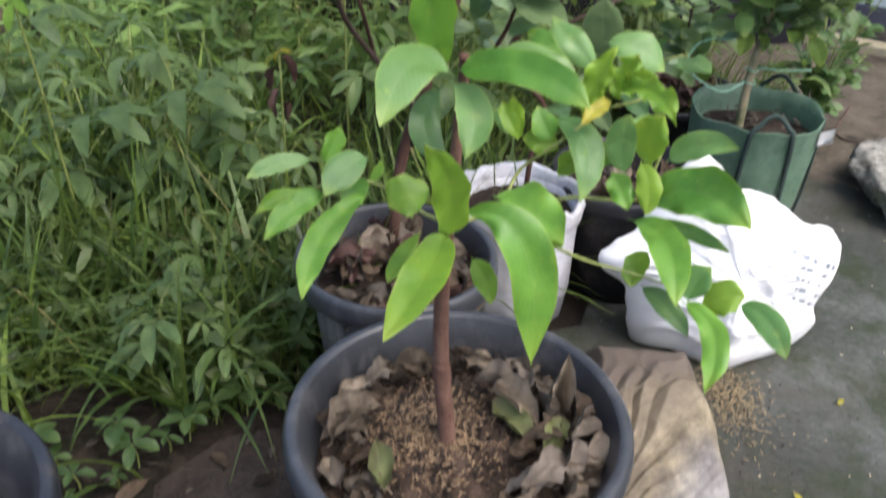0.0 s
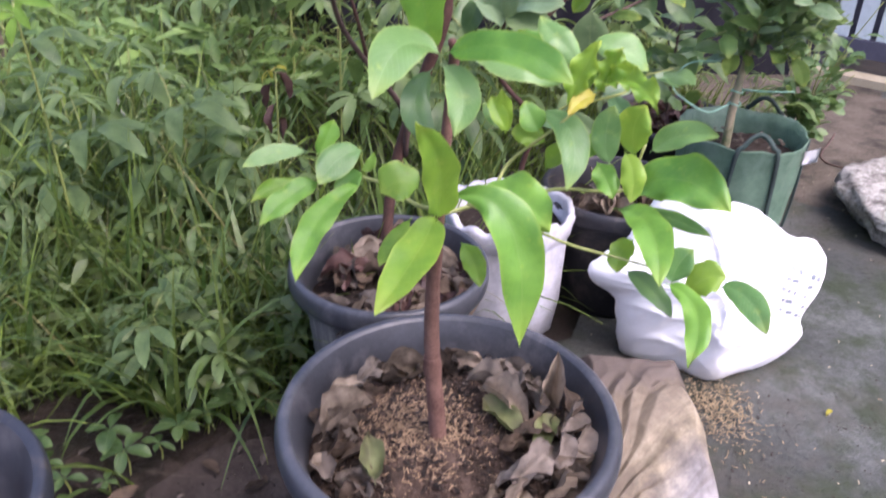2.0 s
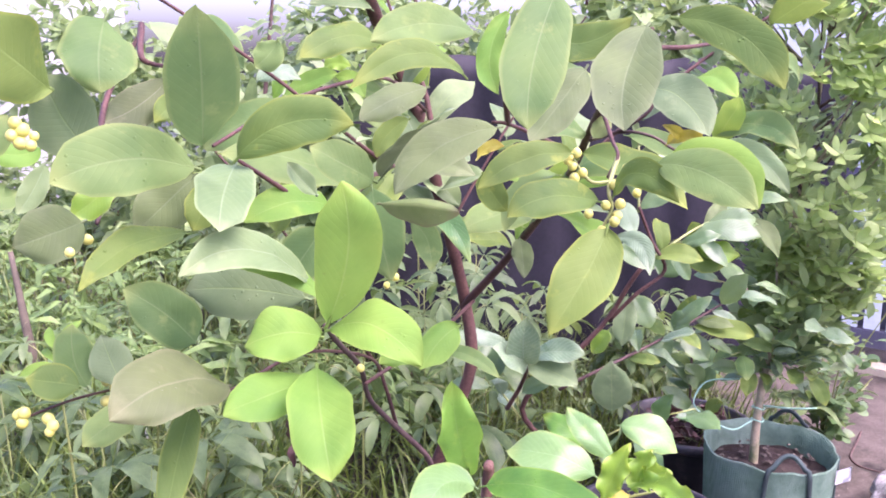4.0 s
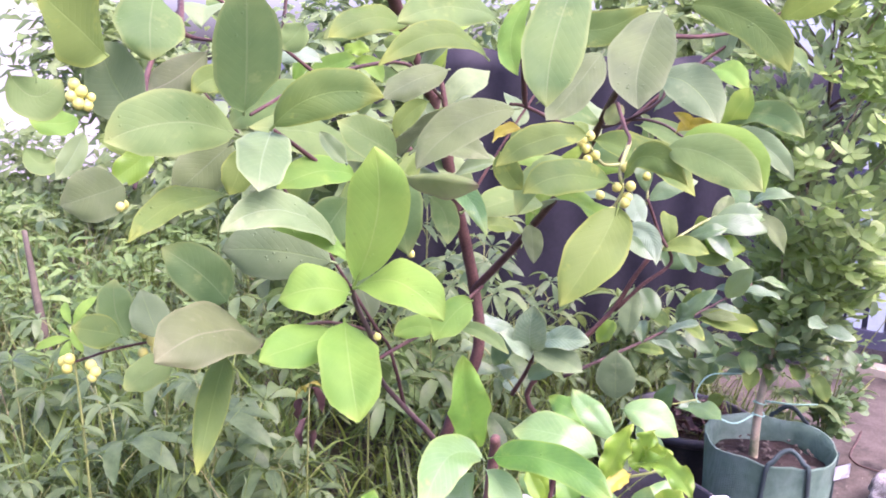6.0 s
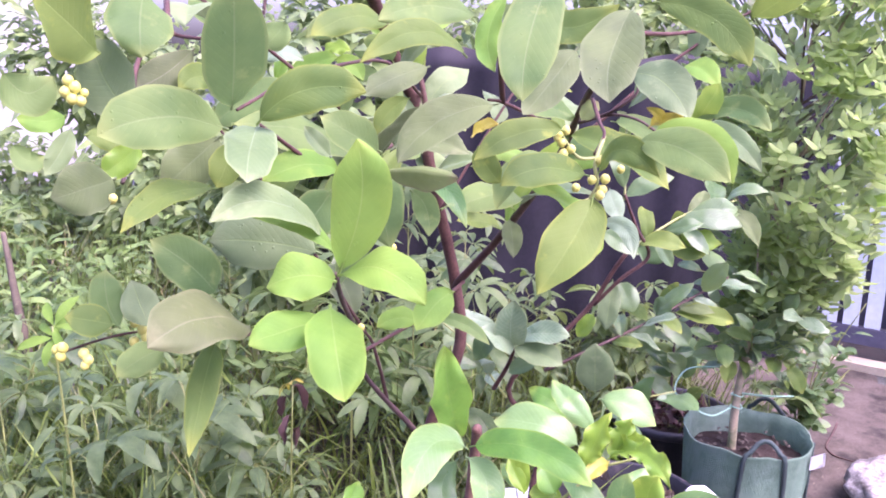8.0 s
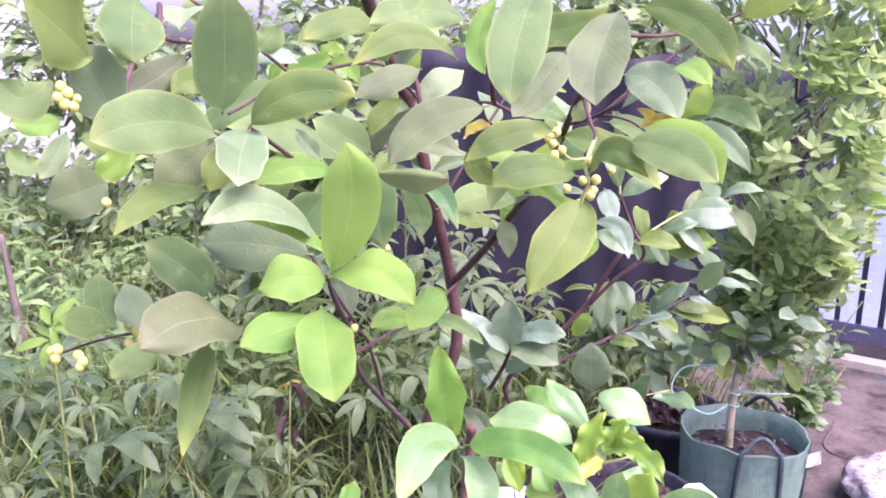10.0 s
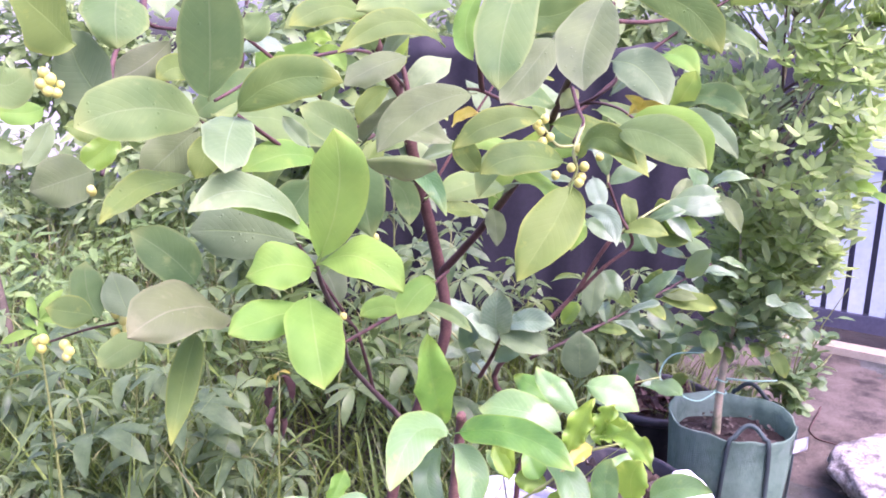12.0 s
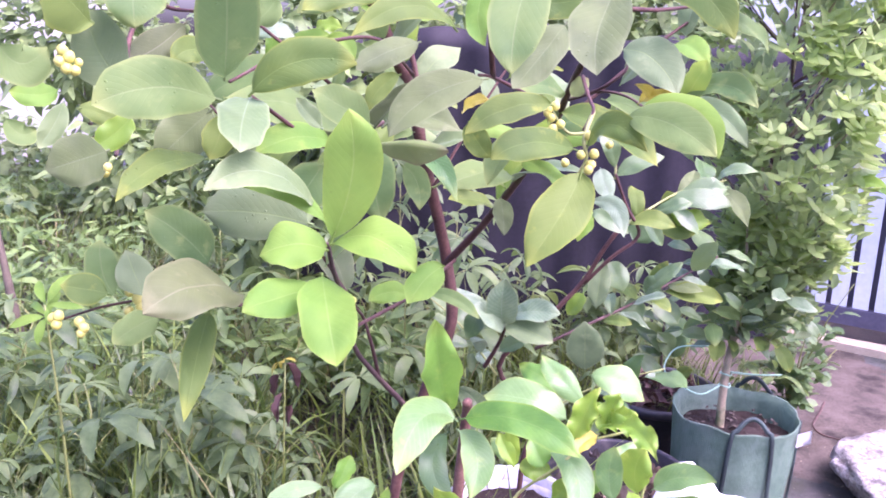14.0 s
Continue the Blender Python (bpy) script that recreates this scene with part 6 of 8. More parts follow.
blade(tall_tree, (-0.024, 0.689, 1.324), (-0.057, 0.666, 1.325), (-0.086, 0.653, 1.311), 0.025, (0.35, -0.80, 0.49), "h", 0.50, 0.30)
bud((0.124, 0.620, 1.240), 0.0078)
bud((0.130, 0.620, 1.243), 0.0078)
bud((0.127, 0.620, 1.233), 0.0074)
bud((0.129, 0.620, 1.224), 0.0083)
bud((0.135, 0.620, 1.228), 0.0078)
bud((0.123, 0.620, 1.237), 0.0064)
bud((0.160, 0.620, 1.219), 0.0083)
bud((0.154, 0.620, 1.203), 0.0079)
bud((0.165, 0.620, 1.204), 0.0084)
bud((0.163, 0.620, 1.195), 0.0084)
bud((0.160, 0.615, 1.191), 0.0083)
bud((0.141, 0.620, 1.196), 0.0075)
bud((0.152, 0.620, 1.183), 0.0080)
bud((0.143, 0.620, 1.178), 0.0075)
bud((0.147, 0.620, 1.173), 0.0080)
bud((0.180, 0.630, 1.211), 0.0071)
bud((0.173, 0.640, 1.230), 0.0057)
bud((-0.162, 0.430, 1.134), 0.0062)
bud((-0.157, 0.430, 1.130), 0.0075)
bud((-0.155, 0.430, 1.125), 0.0076)
bud((-0.147, 0.430, 1.136), 0.0068)
bud((-0.163, 0.430, 1.122), 0.0062)
for x, y, z, size in ((-0.1965, 0.400, 1.1265, 0.0062), (-0.1925, 0.398, 1.1285, 0.0066), (-0.1935, 0.397, 1.1235, 0.0060), (-0.1815, 0.400, 1.1245, 0.0064), (-0.1785, 0.398, 1.1215, 0.0062), (-0.1800, 0.397, 1.1185, 0.0052)):
    bud((x, y, z), size)
bud((-0.215, 0.550, 1.189), 0.0074)
for x, y, z, size in ((-0.1628, 0.3575, 1.2796, 0.0056), (-0.1603, 0.3584, 1.2765, 0.0062), (-0.1641, 0.3568, 1.2743, 0.0056), (-0.1615, 0.3577, 1.2711, 0.0059), (-0.1578, 0.3591, 1.2700, 0.0053), (-0.1562, 0.3599, 1.2738, 0.0043), (-0.1449, 0.3589, 1.2222, 0.0046)):
    bud((x, y, z), size)
bud((-0.013, 0.750, 1.113), 0.0079)
bud((-0.021, 0.750, 1.105), 0.0068)
bud((-0.035, 0.600, 1.078), 0.0065)
sprig(tall_tree, (0.048, 1.36, 1.07), (-0.073, 1.20, 1.43), 12, 0.115, 1)
sprig(tall_tree, (0.15, 1.25, 1.03), (0.178, 0.80, 1.25), 14, 0.11, 2)
sprig(tall_tree, (0.035, 1.36, 1.12), (-0.026, 1.40, 1.36), 10, 0.115, 3)
sprig(tall_tree, (0.0, 1.15, 1.18), (-0.041, 0.62, 1.21), 9, 0.10, 4)
sprig(tall_tree, (-0.058, 1.10, 0.906), (-0.30, 1.05, 1.26), 6, 0.10, 5, twig=BARKR)
sprig(tall_tree, (-0.03, 1.0, 1.19), (-0.40, 0.80, 1.46), 8, 0.10, 6, twig=BARKR)
sprig(tall_tree, (0.18, 1.0, 1.17), (0.52, 1.05, 1.42), 11, 0.105, 7, twig=BARKR)
sprig(tall_tree, (0.05, 1.30, 1.05), (0.30, 1.5, 1.40), 10, 0.11, 8, twig=BARKR)
# unseen upper crown, added above the view to shade the grass
for k, (a, b) in enumerate((((-0.073, 1.20, 1.43), (-0.30, 1.25, 1.85)), ((-0.073, 1.20, 1.45), (0.05, 1.15, 1.95)), ((-0.026, 1.40, 1.36), (-0.20, 1.65, 1.80)), ((0.30, 1.50, 1.42), (0.34, 1.55, 1.85)), ((-0.15, 1.22, 1.56), (-0.55, 1.35, 1.75)), ((-0.18, 1.60, 1.70), (-0.55, 1.80, 1.80)))):
    sprig(tall_tree, a, b, 14, 0.13, 30 + k, twig=BARKR)
tube("trunk", [(0.270, 1.580, 0.200), (0.280, 1.570, 0.420), (0.300, 1.560, 0.520), (0.213, 1.550, 0.640), (0.312, 1.530, 0.762), (0.372, 1.520, 0.839), (0.406, 1.500, 0.915), (0.441, 1.500, 0.959), (0.525, 1.600, 0.964)], 0.0062, 0.004, BARKR, back_tree)
tube("branch", [(0.373, 1.520, 0.833), (0.419, 1.500, 0.893), (0.470, 1.500, 0.940), (0.442, 1.500, 0.995), (0.414, 1.500, 1.060)], 0.0042, 0.003, BARKR, back_tree)
tube("branch", [(0.285, 1.540, 0.684), (0.388, 1.550, 0.733), (0.480, 1.600, 0.757), (0.555, 1.620, 0.791), (0.712, 1.700, 0.850)], 0.0036, 0.0024, BARKD, back_tree)
tube("branch", [(0.183, 1.550, 0.639), (0.206, 1.520, 0.701), (0.216, 1.500, 0.745)], 0.005, 0.003, BARKR, back_tree)
leaf(back_tree, (0.212, 1.500, 0.748), (0.206, 1.460, 0.857), 0.066, (-0.11, -0.93, -0.35), "v", 0.05)
leaf(back_tree, (0.216, 1.500, 0.743), (0.142, 1.460, 0.801), 0.056, (0.66, -0.62, 0.42), "v", 0.05)
leaf(back_tree, (0.214, 1.500, 0.764), (0.316, 1.450, 0.790), 0.051, (-0.45, -0.56, 0.70), "v", 0.08)
leaf(back_tree, (0.215, 1.500, 0.755), (0.303, 1.440, 0.733), 0.062, (-0.22, -0.60, 0.77), "u", 0.05)
leaf(back_tree, (0.372, 1.450, 0.670), (0.358, 1.420, 0.786), 0.072, (-0.15, -0.95, -0.26), "u", 0.05)
leaf(back_tree, (0.181, 1.520, 0.787), (0.077, 1.500, 0.813), 0.038, (0.30, -0.70, 0.64), "v", 0.06)
leaf(back_tree, (0.383, 1.500, 1.072), (0.400, 1.460, 1.017), 0.039, (-0.22, -0.82, 0.53), "v", 0.05)
leaf(back_tree, (0.363, 1.450, 0.998), (0.421, 1.400, 0.965), 0.036, (-0.27, -0.73, 0.62), "m", 0.08)
leaf(back_tree, (0.361, 1.450, 1.002), (0.332, 1.420, 0.943), 0.036, (-0.17, -0.84, 0.51), "y", 0.05)
leaf(back_tree, (0.245, 1.550, 0.777), (0.196, 1.550, 0.817), 0.037, (0.31, -0.87, 0.38), "m", 0.05)
leaf(back_tree, (0.427, 1.550, 0.874), (0.454, 1.520, 0.818), 0.046, (-0.11, -0.89, 0.43), "m", 0.05)
leaf(back_tree, (0.525, 1.600, 0.796), (0.594, 1.580, 0.866), 0.032, (-0.58, -0.73, 0.37), "m", 0.10)
leaf(back_tree, (0.525, 1.600, 0.789), (0.552, 1.580, 0.821), 0.051, (-0.76, -0.60, 0.25), "m", 0.05)
leaf(back_tree, (0.415, 1.550, 0.879), (0.400, 1.520, 0.781), 0.046, (-0.26, -0.91, 0.32), "u", 0.05)
leaf(back_tree, (0.532, 1.600, 0.954), (0.484, 1.580, 0.909), 0.072, (-0.23, -0.77, 0.59), "d", 0.05)
leaf(back_tree, (0.532, 1.600, 0.954), (0.611, 1.580, 0.926), 0.051, (-0.03, -0.86, 0.52), "o", 0.05)
leaf(back_tree, (0.551, 1.600, 0.991), (0.676, 1.560, 0.992), 0.049, (-0.23, -0.71, 0.66), "m", 0.08)
leaf(back_tree, (0.575, 1.600, 0.992), (0.677, 1.600, 1.020), 0.056, (-0.16, -0.78, 0.60), "m", 0.08)
leaf(back_tree, (0.560, 1.600, 0.967), (0.639, 1.570, 0.953), 0.043, (-0.20, -0.80, 0.56), "y", 0.06)
leaf(back_tree, (0.567, 1.620, 0.791), (0.687, 1.580, 0.783), 0.048, (-0.20, -0.71, 0.67), "o", 0.08)
leaf(back_tree, (0.545, 1.620, 0.771), (0.605, 1.600, 0.723), 0.051, (0.05, -0.90, 0.44), "m", 0.05)
leaf(back_tree, (0.520, 1.620, 0.777), (0.497, 1.600, 0.707), 0.048, (-0.34, -0.87, 0.36), "m", 0.05)
leaf(back_tree, (0.393, 1.600, 0.791), (0.362, 1.600, 0.740), 0.037, (-0.46, -0.84, 0.29), "y", 0.05)
leaf(back_tree, (0.170, 1.500, 0.797), (0.140, 1.500, 0.719), 0.041, (-0.35, -0.93, 0.13), "m", 0.05)
leaf(back_tree, (0.204, 1.500, 0.691), (0.265, 1.500, 0.723), 0.036, (-0.31, -0.75, 0.58), "d", 0.05)
pot_seedling = thing("seedling", "small seedling tree with oval leaves in black pot", "seedling", at=(0.86, 2.43, 0.155))
tube("stem", [(0.86, 2.43, 0.14), (0.855, 2.42, 0.30), (0.845, 2.40, 0.42), (0.84, 2.38, 0.52)], 0.005, 0.003, BARKD, pot_seedling)
leaf(pot_seedling, (0.862, 2.400, 0.267), (0.740, 2.360, 0.362), 0.058, (0.52, -0.78, 0.34), "m", 0.06)
leaf(pot_seedling, (0.883, 2.400, 0.341), (0.819, 2.380, 0.431), 0.066, (0.34, -0.94, 0.03), "m", 0.06)
leaf(pot_seedling, (0.877, 2.400, 0.344), (0.907, 2.380, 0.425), 0.052, (-0.66, -0.75, 0.06), "m", 0.06)
leaf(pot_seedling, (0.871, 2.400, 0.364), (0.784, 2.380, 0.423), 0.045, (0.45, -0.81, 0.38), "m", 0.06)
leaf(pot_seedling, (0.899, 2.400, 0.267), (0.940, 2.360, 0.311), 0.048, (-0.82, -0.44, 0.37), "o", 0.06)
leaf(pot_seedling, (0.901, 2.400, 0.247), (0.833, 2.360, 0.287), 0.045, (0.64, -0.55, 0.54), "m", 0.06)
leaf(pot_seedling, (0.887, 2.450, 0.364), (0.761, 2.420, 0.432), 0.083, (0.43, -0.77, 0.47), "d", 0.06)
leaf(pot_seedling, (0.960, 2.450, 0.385), (0.851, 2.420, 0.452), 0.084, (0.47, -0.78, 0.41), "d", 0.06)
sprig(pot_seedling, (0.85, 2.40, 0.34), (0.84, 2.38, 0.54), 10, 0.085, 16, "mmoe")
sprig(back_tree, (0.44, 1.50, 0.96), (0.72, 1.72, 1.02), 13, 0.10, 11, "mmeo", TWIG)
sprig(back_tree, (0.42, 1.55, 0.74), (0.74, 1.72, 0.86), 16, 0.085, 12, "mmeov")
sprig(back_tree, (0.414, 1.50, 1.05), (0.43, 1.6, 1.20), 8, 0.09, 13, "mmve", TWIG)
sprig(back_tree, (0.30, 1.56, 0.52), (0.55, 1.50, 0.66), 9, 0.09, 14, "mvud", TWIG)
sprig(back_tree, (0.21, 1.55, 0.62), (0.05, 1.62, 0.78), 7, 0.09, 15, "mvud", TWIG)


# ------------------------------------------------------------ leaf litter in the pots
def dead_leaf_meshes():
    made = []
    for k in range(12):
        r = random.Random(100 + k)
        l = r.uniform(0.06, 0.105)
        made.append(blade_mesh("dead_leaf", (-l / 2, 0, 0), (l / 2, 0, 0), l * r.uniform(0.36, 0.5), (0, 0, 1), DEAD[k % 3] if k < 9 else DEAD_RED, r.uniform(-0.20, 0.22), r.uniform(0.3, 1.3), r.uniform(0.03, 0.09), r.uniform(-1.3, 0.9), ns=18, na=10, seed=k, point=r.uniform(0.55, 0.95), twist=r.uniform(-1.2, 1.2), crumple=r.uniform(0.009, 0.016)))
    return made


DEAD_MESHES = dead_leaf_meshes()


def litter(centre, level, inner, outer, count, seed, group, label, mound=0.0, bare=None, kinds=9, first=0, size=1.0):
    rnd = random.Random(seed)
    for k in range(count):
        a = rnd.uniform(0, 6.283)
        while bare and bare[0] < a < bare[1] and rnd.random() < 0.9:
            a = rnd.uniform(0, 6.283)
        r = math.sqrt(rnd.uniform(inner ** 2, outer ** 2))
        ob = new("dead_leaf", DEAD_MESHES[first + rnd.randrange(kinds)])
        z = level + mound * (1 - (r / outer) ** 2) + rnd.uniform(0.006, 0.034)
        s = rnd.uniform(0.7, 1.15) * size
        tilt = 22 if r < outer * 0.8 else 50
        ob.matrix_world = pose(centre[0] + r * math.cos(a), centre[1] + r * math.sin(a), z, rnd.uniform(-tilt, tilt), rnd.uniform(-tilt, tilt) * 0.7, rnd.uniform(0, 360)) @ Matrix.Scale(s, 4)
        tagged(ob, label, "dead leaf", group)


litter(FRONT, 0.266, 0.135, 0.192, 74, 1, "dead leaves in the grey pot", "dry curled grey-brown leaf on pot soil", 0.025, bare=(3.9, 5.35), size=0.75)
for x, y, z, turn, size, mesh, tx, ty in (
        (-0.057, 0.943, 0.318, 20, 1.0, 0, 8, -12), (-0.052, 0.872, 0.322, 38, 1.05, 3, 6, -16), (-0.080, 0.800, 0.298, 118, 1.1, 2, -8, 18), (-0.025, 0.985, 0.312, 50, 0.9, 5, 22, 0),
        (0.035, 1.000, 0.318, 15, 1.25, 6, 30, 0), (0.134, 1.012, 0.322, -22, 1.1, 0, 34, 0), (0.110, 1.020, 0.300, 170, 1.0, 1, 40, 8), (0.205, 0.982, 0.330, -35, 1.15, 2, 20, 14), (0.212, 0.955, 0.322, 80, 1.0, 5, -14, 25),
        (0.155, 0.940, 0.330, -8, 1.15, 8, -6, 6), (0.180, 0.905, 0.326, -40, 1.0, 3, 14, 10), (0.272, 0.915, 0.328, 95, 1.1, 4, 40, 0), (0.262, 0.862, 0.326, 70, 1.2, 8, 44, 10), (0.284, 0.828, 0.322, 58, 1.3, 2, 48, 0),
        (0.225, 0.838, 0.320, 30, 1.1, 4, -20, 16), (0.205, 0.775, 0.322, 46, 1.25, 5, 26, 0), (0.238, 0.760, 0.310, 62, 1.2, 0, 42, 0), (0.168, 0.722, 0.304, 50, 0.95, 3, 30, 0), (0.252, 0.800, 0.330, 75, 1.1, 2, 36, -14), (0.185, 0.812, 0.312, 20, 1.0, 7, 8, 10), (0.230, 0.900, 0.335, 120, 1.0, 2, 30, 20)):
    ob = new("dead_leaf", DEAD_MESHES[mesh])
    ob.matrix_world = pose(x, y, z, tx, ty, turn) @ Matrix.Scale(size * 0.9, 4)
    tagged(ob, "dry crumpled grey-brown leaf against the pot's rim", "dead leaf", "dead leaves in the grey pot")
rolled = new("dead_leaf", blade_mesh("dead_leaf", (0, 0, 0), (0, 0, 0.105), 0.040, (-0.5, -1, 0), DEAD[0], 0.12, 1.5, 0.05, -0.8, ns=18, na=10, seed=77, fat=0.62, point=0.5, crumple=0.006))
rolled.matrix_world = pose(0.246, 0.945, 0.300, 8, 6, 20)
tagged(rolled, "rolled tan leaf standing upright in the pot", "dead leaf", "dead leaves in the grey pot")
for x, y, z, turn, l, _ in ((-0.012, 0.783, 0.335, 100, 0.085, 0), (0.177, 0.866, 0.332, 130, 0.09, 0), (0.235, 0.845, 0.322, 60, 0.075, 0)):
    me = blade_mesh("dying_leaf", (-l / 2, 0, 0), (l / 2, 0, 0), l * 0.46, (0, 0, 1), DYING, -0.05, 0.5, 0.08, -0.3, ns=14, na=8, seed=int(turn), twist=0.5, crumple=0.008)
    ob = new("dying_leaf", me)
    ob.matrix_world = pose(x, y, z, 12, -10, turn)
    tagged(ob, "half-green dying leaf lying on pot soil", "dead leaf", "dying leaves in the grey pot")
litter(SECOND, 0.258, 0.02, 0.14, 58, 2, "dead leaves in the second pot", "dry brown leaf lying in second pot", kinds=9, first=3)
litter(SIDE, 0.190, 0.04, 0.17, 14, 3, "dead leaves in the marked pot", "small brown leaf in marked pot", kinds=1, first=1, size=0.6)
litter(FOURTH, 0.238, 0.02, 0.125, 22, 4, "dead leaves in the black pot", "brown dead leaf in black pot")
litter(FIFTH, 0.168, 0.02, 0.14, 34, 5, "dead leaves in the wide pot", "reddish brown leaf in wide pot", kinds=3, first=9)


def on_mound(rnd):
    x, y = rnd.gauss(-0.045, 0.05), rnd.gauss(0.0, 0.055)
    if x * x + y * y > 0.03:
        x, y = x * 0.4, y * 0.4
    return (FRONT[0] + x, FRONT[1] + y, 0.262 + 0.060 * (1 - (x * x + y * y) / 0.212 ** 2) + rnd.uniform(0.0, 0.007))


chips("rice_husk", "pale rice husks strewn on the potting soil", 2000, on_mound, 0.0082, 0.0018, HUSK, 11)


def beside_sack(rnd):
    return (0.69 + rnd.gauss(0, 0.04), 1.27 + rnd.gauss(0, 0.06), rnd.uniform(0.002, 0.010))


def crumbs_in_pot(rnd):
    a, r = rnd.uniform(0, 6.283), 0.20 * math.sqrt(rnd.random())
    return (FRONT[0] + r * math.cos(a), FRONT[1] + r * math.sin(a), 0.262 + 0.060 * (1 - r * r / 0.212 ** 2) + rnd.uniform(-0.002, 0.006))


chips("soil_crumbs", "brown crumbs and bits on the potting soil", 3200, crumbs_in_pot, 0.009, 0.004, SOIL_DRY, 17, "soil")
chips("soil_clods", "dark fibrous clods on the potting soil", 700, crumbs_in_pot, 0.016, 0.007, SOIL, 20, "soil")
chips("rice_husk", "pale rice husks spilled on concrete by the sack", 800, beside_sack, 0.009, 0.0022, STRAW, 12)


def on_soil(rnd):
    while True:
        x, y = rnd.uniform(-0.85, -0.2), rnd.uniform(0.75, 1.25)
        along, across = (x + 0.439) * 0.716 - (y - 0.972) * 0.698, (x + 0.439) * 0.698 + (y - 0.972) * 0.716
        if not (-0.03 < along < 0.17 and -0.07 < across < 0.045):
            return (x, y, -0.008 + rnd.uniform(0, 0.008))


chips("soil_crumbs", "crumbs of damp soil and bits on the ground", 1500, on_soil, 0.007, 0.004, MUD, 13, "soil")


def in_side_pot(rnd):
    a, r = rnd.uniform(0, 6.283), 0.18 * math.sqrt(rnd.random())
    return (SIDE[0] + r * math.cos(a), SIDE[1] + r * math.sin(a), 0.190 + rnd.uniform(0, 0.01))


chips("bark_bits", "brown bark bits in the marked pot", 500, in_side_pot, 0.014, 0.007, SOIL, 14)


def on_paving(rnd):
    return (rnd.uniform(0.3, 1.5), rnd.uniform(0.6, 2.6) , 0.001 + rnd.uniform(0, 0.002))


def near_paving(rnd):
    y = rnd.uniform(0.55, 1.3)
    return (-0.26 + (y - 0.82) * 0.86 + abs(rnd.gauss(0, 0.35)) if y > 0.82 else rnd.uniform(-0.3, 0.9), y, 0.001 + rnd.uniform(0, 0.003))


chips("grit", "crumbs of soil and leaf on damp concrete", 1300, near_paving, 0.006, 0.003, MUD, 18, "grit")
chips("grit", "tiny straw bits on damp concrete", 220, near_paving, 0.008, 0.002, STRAW, 19, "grit")
chips("grit", "pale grit and leaf bits scattered on concrete", 150, on_paving, 0.0065, 0.003, KERB, 15, "grit")
chips("grit", "dark crumbs of soil scattered on concrete", 500, on_paving, 0.0045, 0.003, SOIL, 16, "grit")

# ------------------------------------------------------------ bush in the planter bag
CITRUS_AT = (0.915, 2.05)


CROWN = ((0.62, 0.99, 0.06), (0.73, 1.01, 0.14), (0.89, 1.02, 0.20), (1.18, 1.02, 0.265), (1.45, 1.00, 0.275), (1.64, 0.98, 0.24), (1.82, 0.97, 0.08))  # height, middle, half-width


def crown_point(rnd, shell):
    """A place in the bush's upright, uneven crown, and the way out from its stem."""
    z = rnd.uniform(0.66, 1.80)
    for (z0, x0, w0), (z1, x1, w1) in zip(CROWN, CROWN[1:]):
        if z <= z1:
            f = (z - z0) / (z1 - z0)
            x, w = x0 + (x1 - x0) * f, w0 + (w1 - w0) * f
            break
    a = rnd.uniform(0, 2 * math.pi)
    d = Vector((math.cos(a), math.sin(a), rnd.uniform(-0.2, 0.5)))
    lump = 0.95 + 0.55 * noise.noise(Vector((d.x * 1.6, d.y * 1.6, z * 5.5)))
    r = w * lump * rnd.uniform(shell, 1.0) ** 0.6
    return Vector((x + d.x * r, 2.06 + d.y * r * 0.95, z)), d.normalized()


